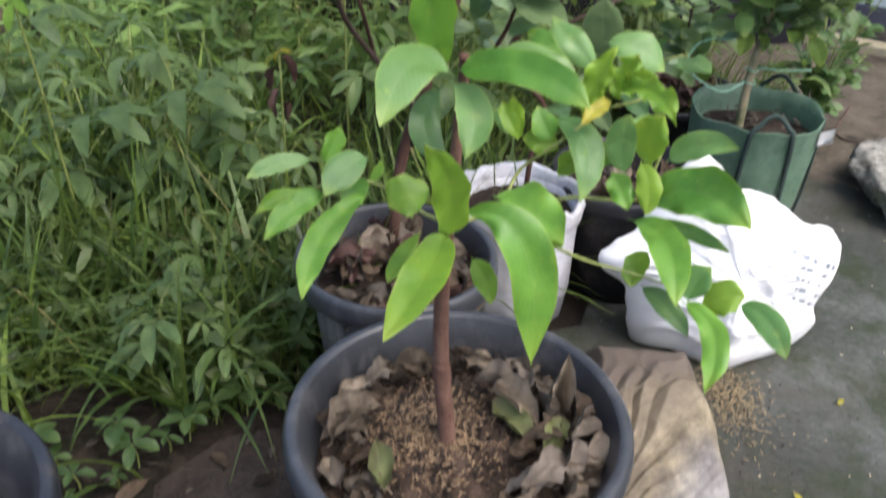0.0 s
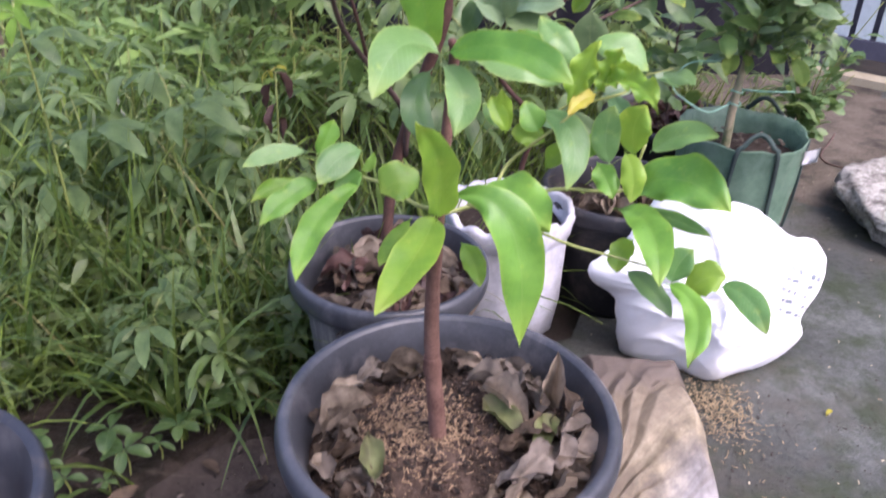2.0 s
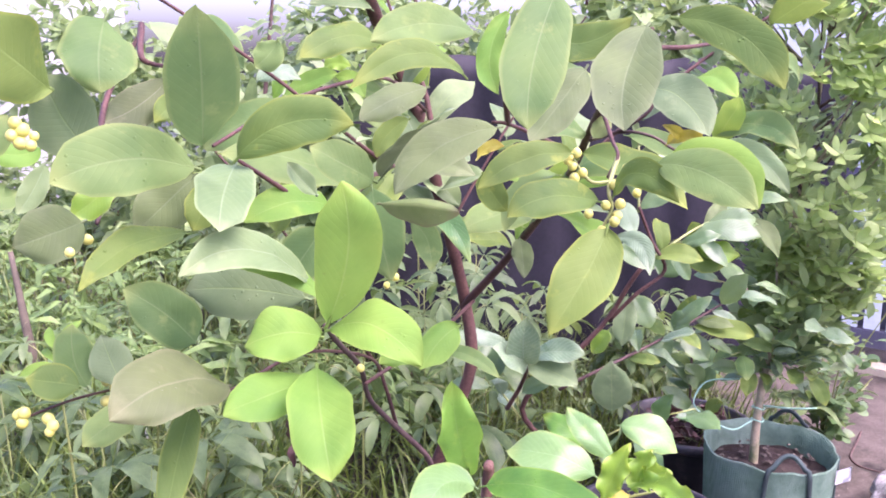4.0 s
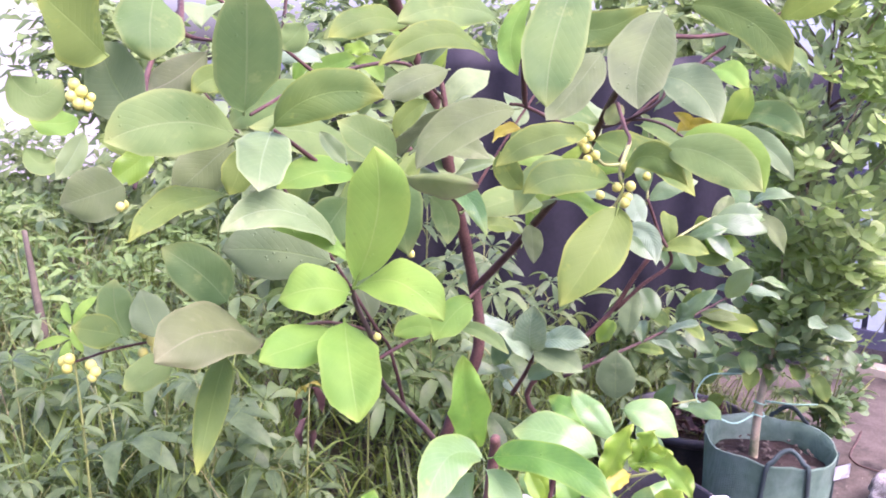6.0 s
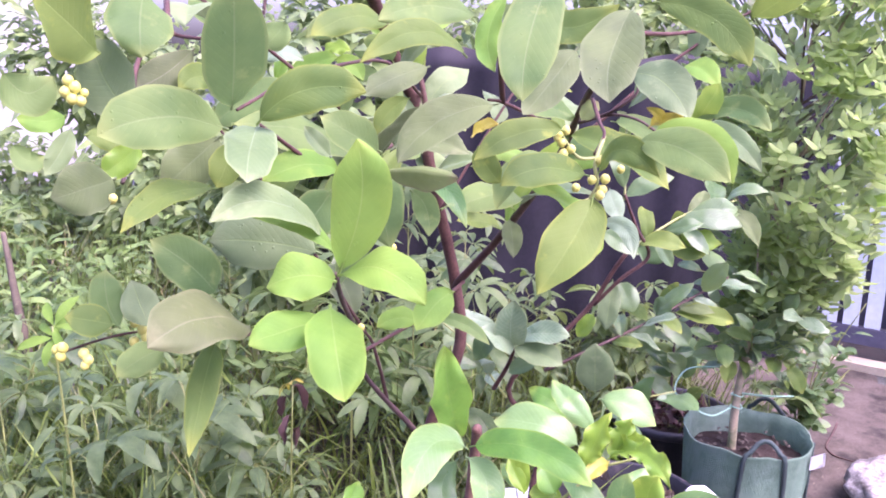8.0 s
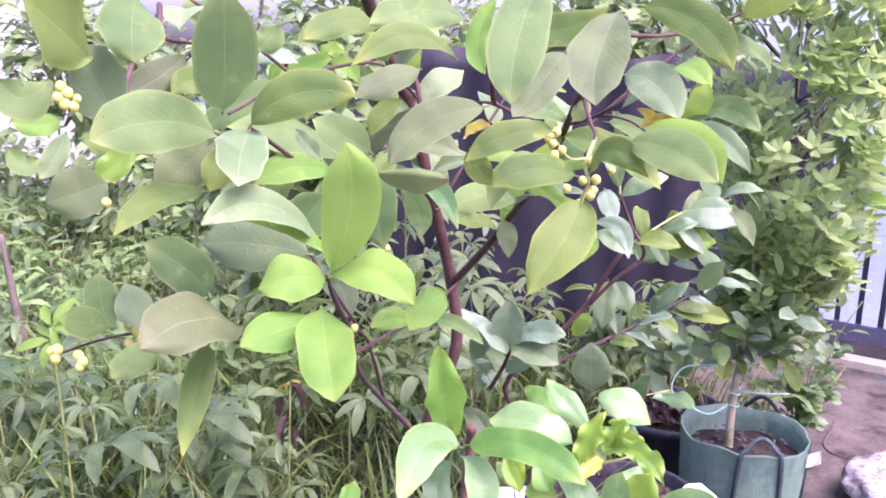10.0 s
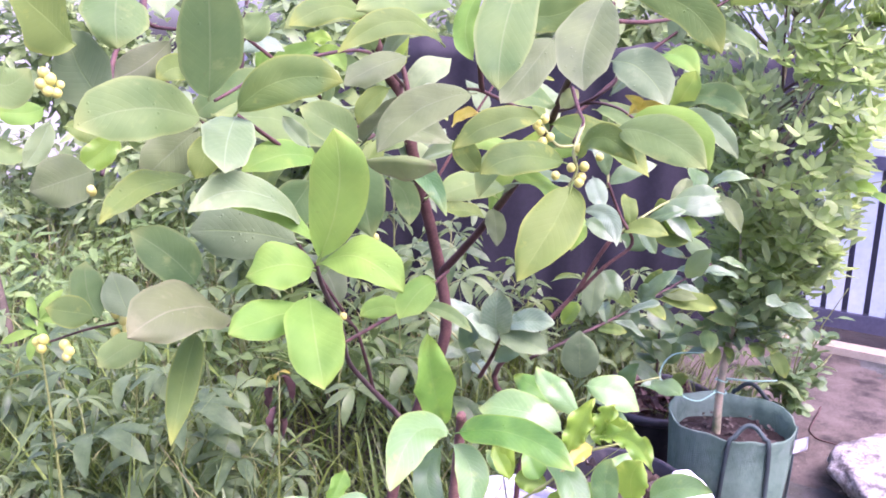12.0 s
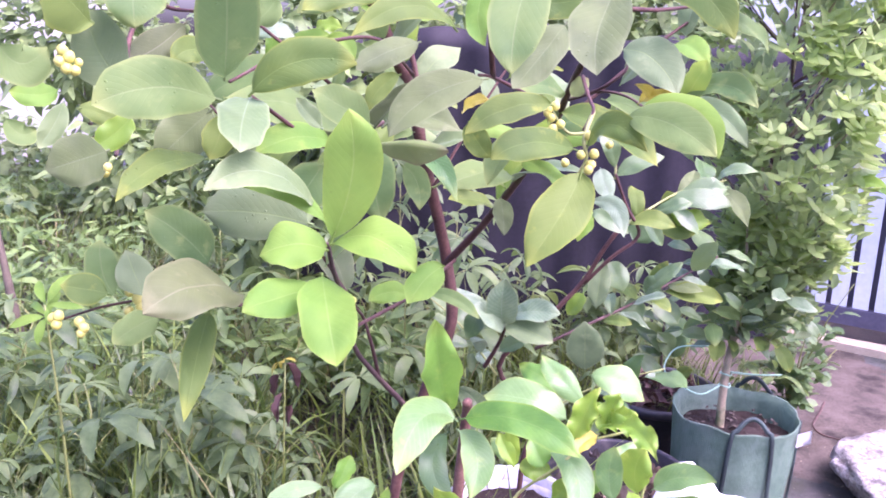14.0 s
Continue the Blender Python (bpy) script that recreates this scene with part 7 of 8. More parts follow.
def bush():
    root = thing("citrus_bush", "bushy small-leaved green tree in a planter bag", "tree", at=(*CITRUS_AT, 0.27))
    tube("trunk", [(0.915, 2.05, 0.22), (0.913, 2.05, 0.40), (0.93, 2.06, 0.55), (0.955, 2.075, 0.75), (1.0, 2.09, 1.1), (1.03, 2.1, 1.45)], 0.0125, 0.004, BARKP, root)
    rnd = random.Random(21)
    tips = []
    for k in range(64):
        p, d = crown_point(rnd, 0.55)
        z0 = min(max(p.z - 0.22, 0.55), 1.4)
        q = Vector((0.93 + 0.10 * (z0 - 0.5), 2.065, z0))
        m = q.lerp(p, 0.5) + Vector((0, 0, -0.02))
        tube("branch", [q, m, p], 0.004, 0.0018, BARKP if k % 3 else BARKD, root, sides=5, steps=3)
        tips.append((q, m, p))
    shapes = []
    for k in range(6):
        r = random.Random(300 + k)
        l = r.uniform(0.046, 0.074)
        shapes.append(blade_mesh("leaf", (0, 0, 0), (l, 0, 0), l * r.uniform(0.36, 0.46), (0, 0, 1), CITRUS_LEAF, r.uniform(0.0, 0.10), 0.3, 0.02, ns=5, na=2, seed=k))
    placed = []
    for _ in range(2300):
        if rnd.random() < 0.75:
            a, b, c = tips[rnd.randrange(len(tips))]
            t = rnd.uniform(0.35, 1.0)
            p = (a * (1 - t) ** 2 + b * 2 * t * (1 - t) + c * t * t) + Vector((rnd.gauss(0, 0.035), rnd.gauss(0, 0.035), rnd.gauss(0, 0.035)))
            d = (p - a).normalized()
        else:
            p, d = crown_point(rnd, 0.75)
        way = (d * 0.8 + Vector((rnd.uniform(-0.9, 0.9), rnd.uniform(-0.9, 0.9), rnd.uniform(-0.4, 0.9)))).normalized()
        up = Vector((rnd.uniform(-0.5, 0.5), rnd.uniform(-0.9, 0.2), 1.0))
        s = way.cross(up).normalized() * -1
        m = Matrix((way, s, s.cross(way) * -1)).transposed().to_4x4()
        m = Matrix.Translation(p) @ m @ Matrix.Scale(rnd.uniform(0.7, 1.25), 4)
        placed.append((p.y, m, rnd.randrange(6)))
    placed.sort(key=lambda e: e[0])
    for _, m, k in placed[:290]:
        ob = new("leaf", shapes[k])
        ob.parent = root
        ob.matrix_parent_inverse = Matrix.Translation(root.location).inverted()
        ob.matrix_basis = m
    verts, faces, uv = [], [], []
    for _, m, k in placed[290:]:
        me, base = shapes[k], len(verts)
        verts += [m @ v.co for v in me.vertices]
        look_up = {}
        for lp, u in zip(me.loops, me.uv_layers["blade"].data):
            look_up[lp.vertex_index] = tuple(u.uv)
        uv += [look_up.get(i, (0, 0.5)) for i in range(len(me.vertices))]
        faces += [tuple(base + i for i in f.vertices) for f in me.polygons]
    shoots = [[], [], []]  # pale young rosettes at the branch ends
    for _ in range(620):
        if rnd.random() < 0.6:
            p, d = crown_point(rnd, 0.9)
        else:
            p = tips[rnd.randrange(len(tips))][2]
            d = (p - Vector((1.0, 2.06, p.z - 0.1))).normalized()
        if d.y > 0.5:
            continue
        way = (d * 0.7 + Vector((0, -0.25, 0.9))).normalized()
        a1 = way.cross(Vector((0.2, 1, 0.3))).normalized()
        a2 = way.cross(a1)
        for k in range(6):
            ang = k * 1.05 + rnd.uniform(-0.3, 0.3)
            out = (a1 * math.cos(ang) + a2 * math.sin(ang) + way * rnd.uniform(0.3, 1.0)).normalized()
            s = out.cross(way).normalized()
            m = Matrix.Translation(p) @ Matrix((out, s, s.cross(out) * -1)).transposed().to_4x4() @ Matrix.Scale(rnd.uniform(0.65, 1.05), 4)
            me, base = shapes[k], len(shoots[0])
            shoots[0] += [m @ v.co for v in me.vertices]
            look_up = {lp.vertex_index: tuple(u.uv) for lp, u in zip(me.loops, me.uv_layers["blade"].data)}
            shoots[2] += [look_up.get(i, (0, 0.5)) for i in range(len(me.vertices))]
            shoots[1] += [tuple(base + i for i in f.vertices) for f in me.polygons]
    tagged(adopt(mesh_object("foliage", shoots[0], shoots[1], CITRUS_SHOOT, shoots[2]), root), "pale green young foliage", kind="stuff")
    crown = adopt(mesh_object("crown", verts, faces, CITRUS_MASS, uv), root)
    tagged(crown, "dense crown of small green leaves", kind="stuff")
    for me_z, turn in ((0.395, 0.0), (0.43, 1.2)):
        pts = [(0.914 + 0.016 * math.cos(a), 2.05 + 0.016 * math.sin(a), me_z + 0.003 * math.sin(2 * a)) for a in np.linspace(0, 6.0, 9)]
        tube("tie", pts, 0.0022, 0.0022, CORD, root, sides=5, steps=2, label="pale green cord tie")
    tube("tie", [(0.90, 2.045, 0.395), (0.83, 2.005, 0.385), (0.77, 2.025, 0.41), (0.74, 2.055, 0.44), (0.77, 2.055, 0.50), (0.85, 2.035, 0.515)], 0.0024, 0.002, CORD, root, sides=5, label="pale green cord tie")
    tube("tie", [(0.925, 2.045, 0.435), (0.99, 2.015, 0.44), (1.05, 2.005, 0.445)], 0.003, 0.002, CORD, root, sides=5, label="pale green cord tie")

    return root


citrus_bush = bush()
for k, (a, b) in enumerate((((0.955, 2.08, 0.56), (0.80, 1.98, 0.60)), ((0.955, 2.08, 0.60), (1.10, 1.97, 0.62)), ((0.95, 2.07, 0.54), (0.88, 1.93, 0.66)), ((0.955, 2.08, 0.58), (1.14, 2.05, 0.57)),
                             ((0.96, 2.08, 0.62), (0.78, 2.04, 0.70)), ((0.96, 2.08, 0.64), (1.0, 1.90, 0.70)), ((0.96, 2.08, 0.68), (0.74, 1.98, 0.80)), ((0.955, 2.08, 0.55), (1.02, 1.96, 0.545)), ((0.955, 2.08, 0.52), (0.86, 2.02, 0.535)))):
    sprig(citrus_bush, a, b, 9, 0.085, 400 + k, "mmohv", TWIG, lift=0.15)
for k, (a, b) in enumerate((((1.15, 2.04, 1.10), (1.42, 1.98, 1.24)), ((1.15, 2.04, 0.95), (1.38, 2.0, 1.0)))):  # long shoots with larger yellowish leaves
    sprig(citrus_bush, a, b, 6, 0.13, 420 + k, "ytt", TWIG, lift=0.2)


def leaf_mass(name, label, spots, material, size, seed, category, slim=1.0):
    """Many folded leaves in one mesh; spots gives place and outward way of each."""
    rnd = random.Random(seed)
    verts, faces, uv = [], [], []
    for p, d in spots:
        l = size * rnd.uniform(0.6, 1.4)
        w = l * rnd.uniform(0.17, 0.26) * slim
        way = (d * 0.6 + Vector((rnd.uniform(-1, 1), rnd.uniform(-1, 1), rnd.uniform(-0.8, 0.5)))).normalized()
        s = way.cross(Vector((rnd.uniform(-0.6, 0.6), rnd.uniform(-0.9, 0.3), 1.0))).normalized()
        n = s.cross(way)
        k = len(verts)
        droop = rnd.uniform(0.0, 0.25) * l
        verts += [p, p + way * (0.35 * l) + s * w + n * (0.12 * l), p + way * (0.38 * l) + n * (0.05 * l), p + way * (0.35 * l) - s * w + n * (0.12 * l),
                  p + way * (0.75 * l) + s * (w * 0.7) - Vector((0, 0, droop * 0.4)), p + way * (0.76 * l) - Vector((0, 0, droop * 0.5)), p + way * (0.75 * l) - s * (w * 0.7) - Vector((0, 0, droop * 0.4)), p + way * l - Vector((0, 0, droop))]
        uv += [(0, 0.5), (0.35, 0.05), (0.35, 0.5), (0.35, 0.95), (0.75, 0.1), (0.75, 0.5), (0.75, 0.9), (1, 0.5)]
        faces += [(k, k + 1, k + 2), (k, k + 2, k + 3), (k + 1, k + 4, k + 5, k + 2), (k + 2, k + 5, k + 6, k + 3), (k + 4, k + 7, k + 5), (k + 5, k + 7, k + 6)]
    return tagged(mesh_object(name, verts, faces, material, uv), label, category, kind="stuff")


def low_shrub():
    """A knee-high, round-leaved seedling by the planter bag."""
    root = thing("shrub", "low seedling shrub with small rounded green leaves", "shrub", at=(1.40, 2.62, 0))
    rnd = random.Random(31)
    me = blade_mesh("leaf", (0, 0, 0), (0.055, 0, 0), 0.034, (0, 0, 1), TONES["m"], 0.05, 0.2, 0.02, ns=5, na=2, fat=0.55)
    for k in range(21):
        a = rnd.uniform(0, 6.28)
        h = rnd.uniform(0.20, 0.58)
        tip = Vector((1.40 + 0.21 * math.cos(a) * rnd.uniform(0.3, 1), 2.62 + 0.17 * math.sin(a), h))
        tube("stem", [(1.40, 2.62, -0.005), (1.40 + 0.4 * (tip.x - 1.40), 2.62 + 0.4 * (tip.y - 2.62), h * 0.6), tip], 0.003, 0.0015, TWIG, root, sides=5, steps=3)
        for j in range(13):
            t = rnd.uniform(0.25, 1.0)
            p = Vector((1.40, 2.62, 0)).lerp(tip, t)
            ob = new("leaf", me)
            ob.parent = root
            ob.matrix_parent_inverse = Matrix.Translation(root.location).inverted()
            ob.matrix_basis = Matrix.Translation(p) @ pose(0, 0, 0, rnd.uniform(-30, 50), rnd.uniform(-50, 20), rnd.uniform(0, 360)) @ Matrix.Scale(rnd.uniform(0.7, 1.2), 4)


low_shrub()


# ------------------------------------------------------------ grass and weeds
def grass(name, label, roots, seed, tall, wide, material=GRASS):
    """Arched, tapering blades in one mesh."""
    rng = np.random.RandomState(seed)
    n = len(roots)
    roots = np.asarray(roots, dtype=float)
    yaw = rng.uniform(0, 2 * math.pi, n)
    length = tall * rng.uniform(0.45, 1.25, n)
    width = wide * rng.uniform(0.5, 1.4, n)
    lean, curve = rng.uniform(0.02, 0.6, n), rng.uniform(0.2, 3.0, n) * rng.uniform(0.4, 1.0, n)
    steps = 6
    pos = roots.copy()
    verts = np.zeros((n, (steps + 1) * 2, 3))
    uv = np.zeros((n, (steps + 1) * 2, 2))
    heading = np.stack([np.cos(yaw), np.sin(yaw), np.zeros(n)], 1)
    side = np.stack([-np.sin(yaw), np.cos(yaw), np.zeros(n)], 1)
    for i in range(steps + 1):
        f = i / steps
        w = width * (1 - f ** 1.8) * (0.6 + 0.4 * min(1, f * 4)) / 2 + 0.0003
        verts[:, 2 * i] = pos + side * w[:, None]
        verts[:, 2 * i + 1] = pos - side * w[:, None]
        uv[:, 2 * i], uv[:, 2 * i + 1] = (f, 0.08), (f, 0.92)
        ang = lean + curve * f
        pos = pos + (heading * np.sin(ang)[:, None] + np.array([0, 0, 1.0]) * np.cos(ang)[:, None]) * (length / steps)[:, None]
    quad = np.array([[2 * i, 2 * i + 1, 2 * i + 3, 2 * i + 2] for i in range(steps)])
    faces = (quad[None] + (np.arange(n) * (steps + 1) * 2)[:, None, None]).reshape(-1, 4)
    return tagged(mesh_object(name, verts.reshape(-1, 3).tolist(), faces.tolist(), material, uv.reshape(-1, 2)), label, "grass", kind="stuff")


def verge_edge(y):
    """How far to the right the weeds reach at this depth."""
    return -0.46 if y < 1.14 else min(-0.46 + (y - 1.14) * 1.7, 0.30)


def spread(count, y0, y1, x0, seed):
    rnd = random.Random(seed)
    out = []
    while len(out) < count:
        y = rnd.uniform(y0, y1)
        x = rnd.uniform(x0 * (0.5 + 0.25 * y), 0.45)
        e = verge_edge(y)
        if ((x + 0.16) / 0.26) ** 2 + ((y - 2.2) / 0.6) ** 2 < 1 and rnd.random() < 0.8:  # trodden bare under the trees
            continue
        if x < e and y > 1.04 + 0.10 * noise.noise(Vector((x * 4, 0, 0))) and noise.noise(Vector((x * 2.2, y * 2.2, 5))) > -0.42 - 0.1 * (y > 1.5):
            out.append((x, y, -0.014))
    return out


grass("grass", "rank green grass at the edge of the concrete", spread(2500, 1.04, 2.4, -2.0, 41), 41, 0.40, 0.0085)
grass("broad_grass", "broad-bladed green grass by the pots, darkened for shade", spread(1900, 1.04, 2.6, -2.0, 44), 44, 0.38, 0.017, BROAD)
grass("grass", "tall green grass on the waste ground", spread(6500, 2.2, 6.5, -2.6, 42), 42, 0.42, 0.010)
grass("lush_grass", "bright yellow-green grass among the weeds", spread(560, 1.62, 2.6, -2.0, 47), 47, 0.50, 0.011, LUSH)
grass("dry_grass", "dry yellowish grass stems among the weeds", spread(650, 1.08, 4.5, -2.2, 45), 45, 0.46, 0.0050, DRY)
rnd = random.Random(48)
grass("lush_grass", "bright tufts of grass behind the marked pot", [(rnd.uniform(-1.10, -0.70), rnd.uniform(1.06, 1.40), -0.014) for _ in range(90)], 48, 0.34, 0.010, LUSH)
rnd = random.Random(46)
grass("grass", "thin grass on the earth behind the pots", [(rnd.uniform(0.1, 1.2), rnd.uniform(2.35, 3.45), -0.014) for _ in range(1300)], 46, 0.34, 0.008)
grass("short_grass", "short fine grass between the weeds", spread(5000, 1.04, 2.4, -2.0, 43), 43, 0.16, 0.005)


def weed_leaf(seed, fingers, size):
    """A hand-shaped leaf: narrow drooping fingers round the end of a stalk."""
    rnd = random.Random(seed)
    verts, faces, uv = [], [], []
    for k in range(fingers):
        a = radians(-125 + 250 * k / (fingers - 1)) + rnd.uniform(-0.1, 0.1)
        l = size * (1 - 0.35 * abs(k / (fingers - 1) - 0.5) * 2) * rnd.uniform(0.85, 1.1)
        if rnd.random() < 0.12:
            continue
        tip = Vector((math.cos(a) * l, math.sin(a) * l, -l * rnd.uniform(0.05, 0.6)))
        me = blade_mesh("tmp", (0, 0, 0), tip, l * rnd.uniform(0.25, 0.36), (0, 0, 1), WEED_LEAF, rnd.uniform(0.05, 0.2), 0.35, 0.02, ns=6, na=2, fat=0.5, seed=seed + k)
        b = len(verts)
        verts += [v.co.copy() for v in me.vertices]
        table = {lp.vertex_index: tuple(u.uv) for lp, u in zip(me.loops, me.uv_layers["blade"].data)}
        uv += [table.get(i, (0, 0.5)) for i in range(len(me.vertices))]
        faces += [tuple(b + i for i in f.vertices) for f in me.polygons]
        bpy.data.meshes.remove(me)
    me = bpy.data.meshes.new("weed_leaf")
    me.from_pydata(verts, [], faces)
    me.materials.append(WEED_LEAF)
    layer = me.uv_layers.new(name="blade")
    idx = np.empty(len(me.loops), dtype=np.int32)
    me.loops.foreach_get("vertex_index", idx)
    layer.data.foreach_set("uv", np.array(uv, dtype=np.float32)[idx].ravel())
    me.polygons.foreach_set("use_smooth", [True] * len(me.polygons))
    return me


HAND = [weed_leaf(500 + k, 5 + 2 * (k % 2), 0.115 + 0.015 * k) for k in range(4)]


def weed(seed, height, leaves):
    root = thing("weed", "leafy weed with hand-shaped narrow green leaves", "weed", "weeds in the grass")
    rnd = random.Random(seed)
    lean = Vector((rnd.uniform(-0.1, 0.1), rnd.uniform(-0.12, 0.05), 0))
    top = Vector((0, 0, height)) + lean
    tube("stem", [(0, 0, -0.01), Vector((0, 0, height * 0.5)) + lean * 0.3, top], 0.004, 0.002, TWIG, root, sides=5, steps=3)
    for k in range(leaves):
        f = 0.35 + 0.65 * k / (leaves - 1)
        a = k * 2.4 + rnd.uniform(-0.4, 0.4)
        q = Vector((0, 0, height * f)) + lean * f
        r = rnd.uniform(0.06, 0.13) * (1.2 - 0.5 * f)
        p = q + Vector((math.cos(a) * r, math.sin(a) * r, 0.05))
        tube("stalk", [q, q.lerp(p, 0.5) + Vector((0, 0, 0.01)), p], 0.0018, 0.0013, TWIG, root, sides=4, steps=2)
        ob = new("leaf", HAND[rnd.randrange(4)])
        ob.parent = root
        ob.matrix_basis = Matrix.Translation(p) @ pose(0, 0, 0, rnd.uniform(-20, 20), rnd.uniform(-10, 30), math.degrees(a))
    return root


WEEDS = [weed(61, 0.34, 6), weed(62, 0.46, 7), weed(63, 0.26, 5)]
for w, spot in zip(WEEDS, ((-0.95, 1.75), (-0.62, 1.95), (-0.30, 1.95))):
    w.location = (*spot, -0.012)
rnd = random.Random(71)
for k, (x, y, sc) in enumerate(((0.55, 3.2, 1.0), (0.62, 2.55, 0.6), (1.02, 2.75, 0.5), (1.12, 2.5, 0.5), (1.24, 2.72, 0.55), (1.36, 2.9, 0.5))):
    copy_thing(WEEDS[k % 3], pose(x, y, -0.012, 0, 0, 83 * k) @ Matrix.Scale(sc, 4))
for k, (x, y, z) in enumerate(spread(44, 1.5, 4.4, -2.2, 72)):
    copy_thing(WEEDS[k % 3], pose(x, y, -0.012, 0, 0, rnd.uniform(0, 360)) @ Matrix.Scale(rnd.uniform(0.45, 0.95), 4))
for k, (x, y, s) in enumerate(((-0.80, 1.85, 0.95), (-0.60, 1.82, 0.8), (-0.48, 1.90, 0.9), (-1.05, 2.0, 1.0), (-1.0, 1.75, 0.8), (-0.30, 1.9, 0.75), (-0.75, 2.2, 1.0), (-1.2, 2.3, 1.05))):
    copy_thing(WEEDS[1], pose(x, y, -0.012, 0, 0, 57 * k) @ Matrix.Scale(s, 4))
for k in range(26):  # low weeds on the earth behind the pots
    x, y = rnd.uniform(0.15, 1.25), rnd.uniform(2.3, 3.4)
    if (x - FIFTH[0]) ** 2 + (y - FIFTH[1]) ** 2 > 0.09 and (x - 0.945) ** 2 + (y - 2.03) ** 2 > 0.08:
        copy_thing(WEEDS[k % 3], pose(x, y, -0.012, 0, 0, rnd.uniform(0, 360)) @ Matrix.Scale(rnd.uniform(0.55, 1.0), 4))
tall = weed(64, 0.78, 11)
tall.location = (0.12, 2.05, -0.012)
for k, (x, y) in enumerate(((0.02, 2.35), (0.28, 2.2), (-0.16, 2.2), (-0.34, 2.6), (-0.65, 2.9), (0.0, 2.9), (0.18, 2.65), (-0.9, 3.4))):
    copy_thing(tall, pose(x, y, -0.012, 0, 0, 70 * k) @ Matrix.Scale(rnd.uniform(0.8, 1.15), 4))


def recoloured(me, material):
    """A copy of a leaf mesh in another colour."""
    me = me.copy()
    me.materials[0] = material
    return me


yellow_weed = thing("weed", "tall weed topped by a bright yellow-green leaf", "weed", at=(-0.735, 1.66, -0.012))
tube("stem", [(-0.735, 1.66, -0.014), (-0.738, 1.65, 0.40), (-0.742, 1.62, 0.735)], 0.004, 0.002, TWIG, yellow_weed, sides=5, steps=4)
for z, turn, lift, yellow in ((0.745, 60, 60, True), (0.72, 200, 50, True), (0.52, 120, 0, False), (0.44, 300, 10, False), (0.36, 20, 0, False)):
    ob = new("leaf", recoloured(HAND[0], TONES["t"]) if yellow else HAND[2])
    ob.parent = yellow_weed
    ob.matrix_basis = pose(-0.008, -0.03, z, lift, 0, 0) @ pose(0, 0, 0, 0, 0, turn) @ Matrix.Scale(0.75, 4)

wilted = thing("weed", "wilted weed with hanging reddish brown leaves", "weed", at=(-0.27, 1.80, -0.012))
tube("stem", [(-0.27, 1.80, -0.014), (-0.275, 1.79, 0.22), (-0.265, 1.77, 0.55)], 0.003, 0.002, TWIG, wilted, sides=5, steps=4)
for z, turn in ((0.55, 20), (0.52, 140), (0.48, 250), (0.44, 80)):
    a = radians(turn)
    tip = (-0.27 + 0.03 * math.cos(a), 1.78 + 0.03 * math.sin(a), z - 0.07)
    me = blade_mesh("leaf", (-0.27, 1.78, z), tip, 0.022, (math.cos(a), math.sin(a), 0.3), DEAD_RED, 0.1, 0.9, 0.08, -0.4, ns=12, na=6, seed=turn, crumple=0.008)
    tagged(adopt(new("leaf", me), wilted), "shrivelled reddish brown leaf")
ob = new("leaf", recoloured(HAND[1], TONES["l"]))
ob.parent = wilted
ob.matrix_basis = pose(0.0, -0.03, 0.57, 35, 0, 250) @ Matrix.Scale(0.38, 4)
tagged(ob, "yellowed hand-shaped leaf")


def seedling(at, seed, size, leaves):
    """A small broad-leaved seedling at the grass edge."""
    root = thing("seedling", "small broad-leaved green seedling at the grass edge", "weed", "seedlings at the edge", at=(*at, -0.012))
    rnd = random.Random(seed)
    h = size * 1.1
    tube("stem", [(at[0], at[1], -0.014), (at[0] + 0.004, at[1], h * 0.5), (at[0], at[1] - 0.004, h)], 0.0022, 0.0016, TWIG, root, sides=5, steps=2)
    for k in range(leaves):
        a = k * 2 * math.pi / leaves + rnd.uniform(-0.3, 0.3)
        l = size * rnd.uniform(0.7, 1.1)
        tip = (at[0] + l * math.cos(a), at[1] + l * math.sin(a), h - l * rnd.uniform(-0.1, 0.3))
        me = blade_mesh("leaf", (at[0], at[1], h), tip, l * rnd.uniform(0.42, 0.6), (0, 0, 1), SEED_LEAF, 0.08, 0.3, 0.04, ns=7, na=4, fat=0.5, seed=seed + k)
        adopt(new("leaf", me), root)


for k, (x, y, s, n) in enumerate(((-0.478, 1.09, 0.055, 5), (-0.565, 1.03, 0.045, 4), (-0.40, 1.16, 0.05, 5), (-0.275, 0.80, 0.05, 5), (-0.38, 0.82, 0.03, 4), (-0.66, 1.10, 0.06, 5), (-0.30, 1.22, 0.06, 5), (-0.52, 1.14, 0.06, 4), (-0.75, 1.05, 0.06, 5), (-0.43, 1.13, 0.035, 4), (-0.50, 1.04, 0.03, 4), (-0.36, 1.21, 0.04, 5), (-0.62, 1.08, 0.035, 4), (-0.24, 1.24, 0.045, 5), (-0.57, 0.99, 0.03, 4))):
    seedling((x, y), 80 + k, s, n)

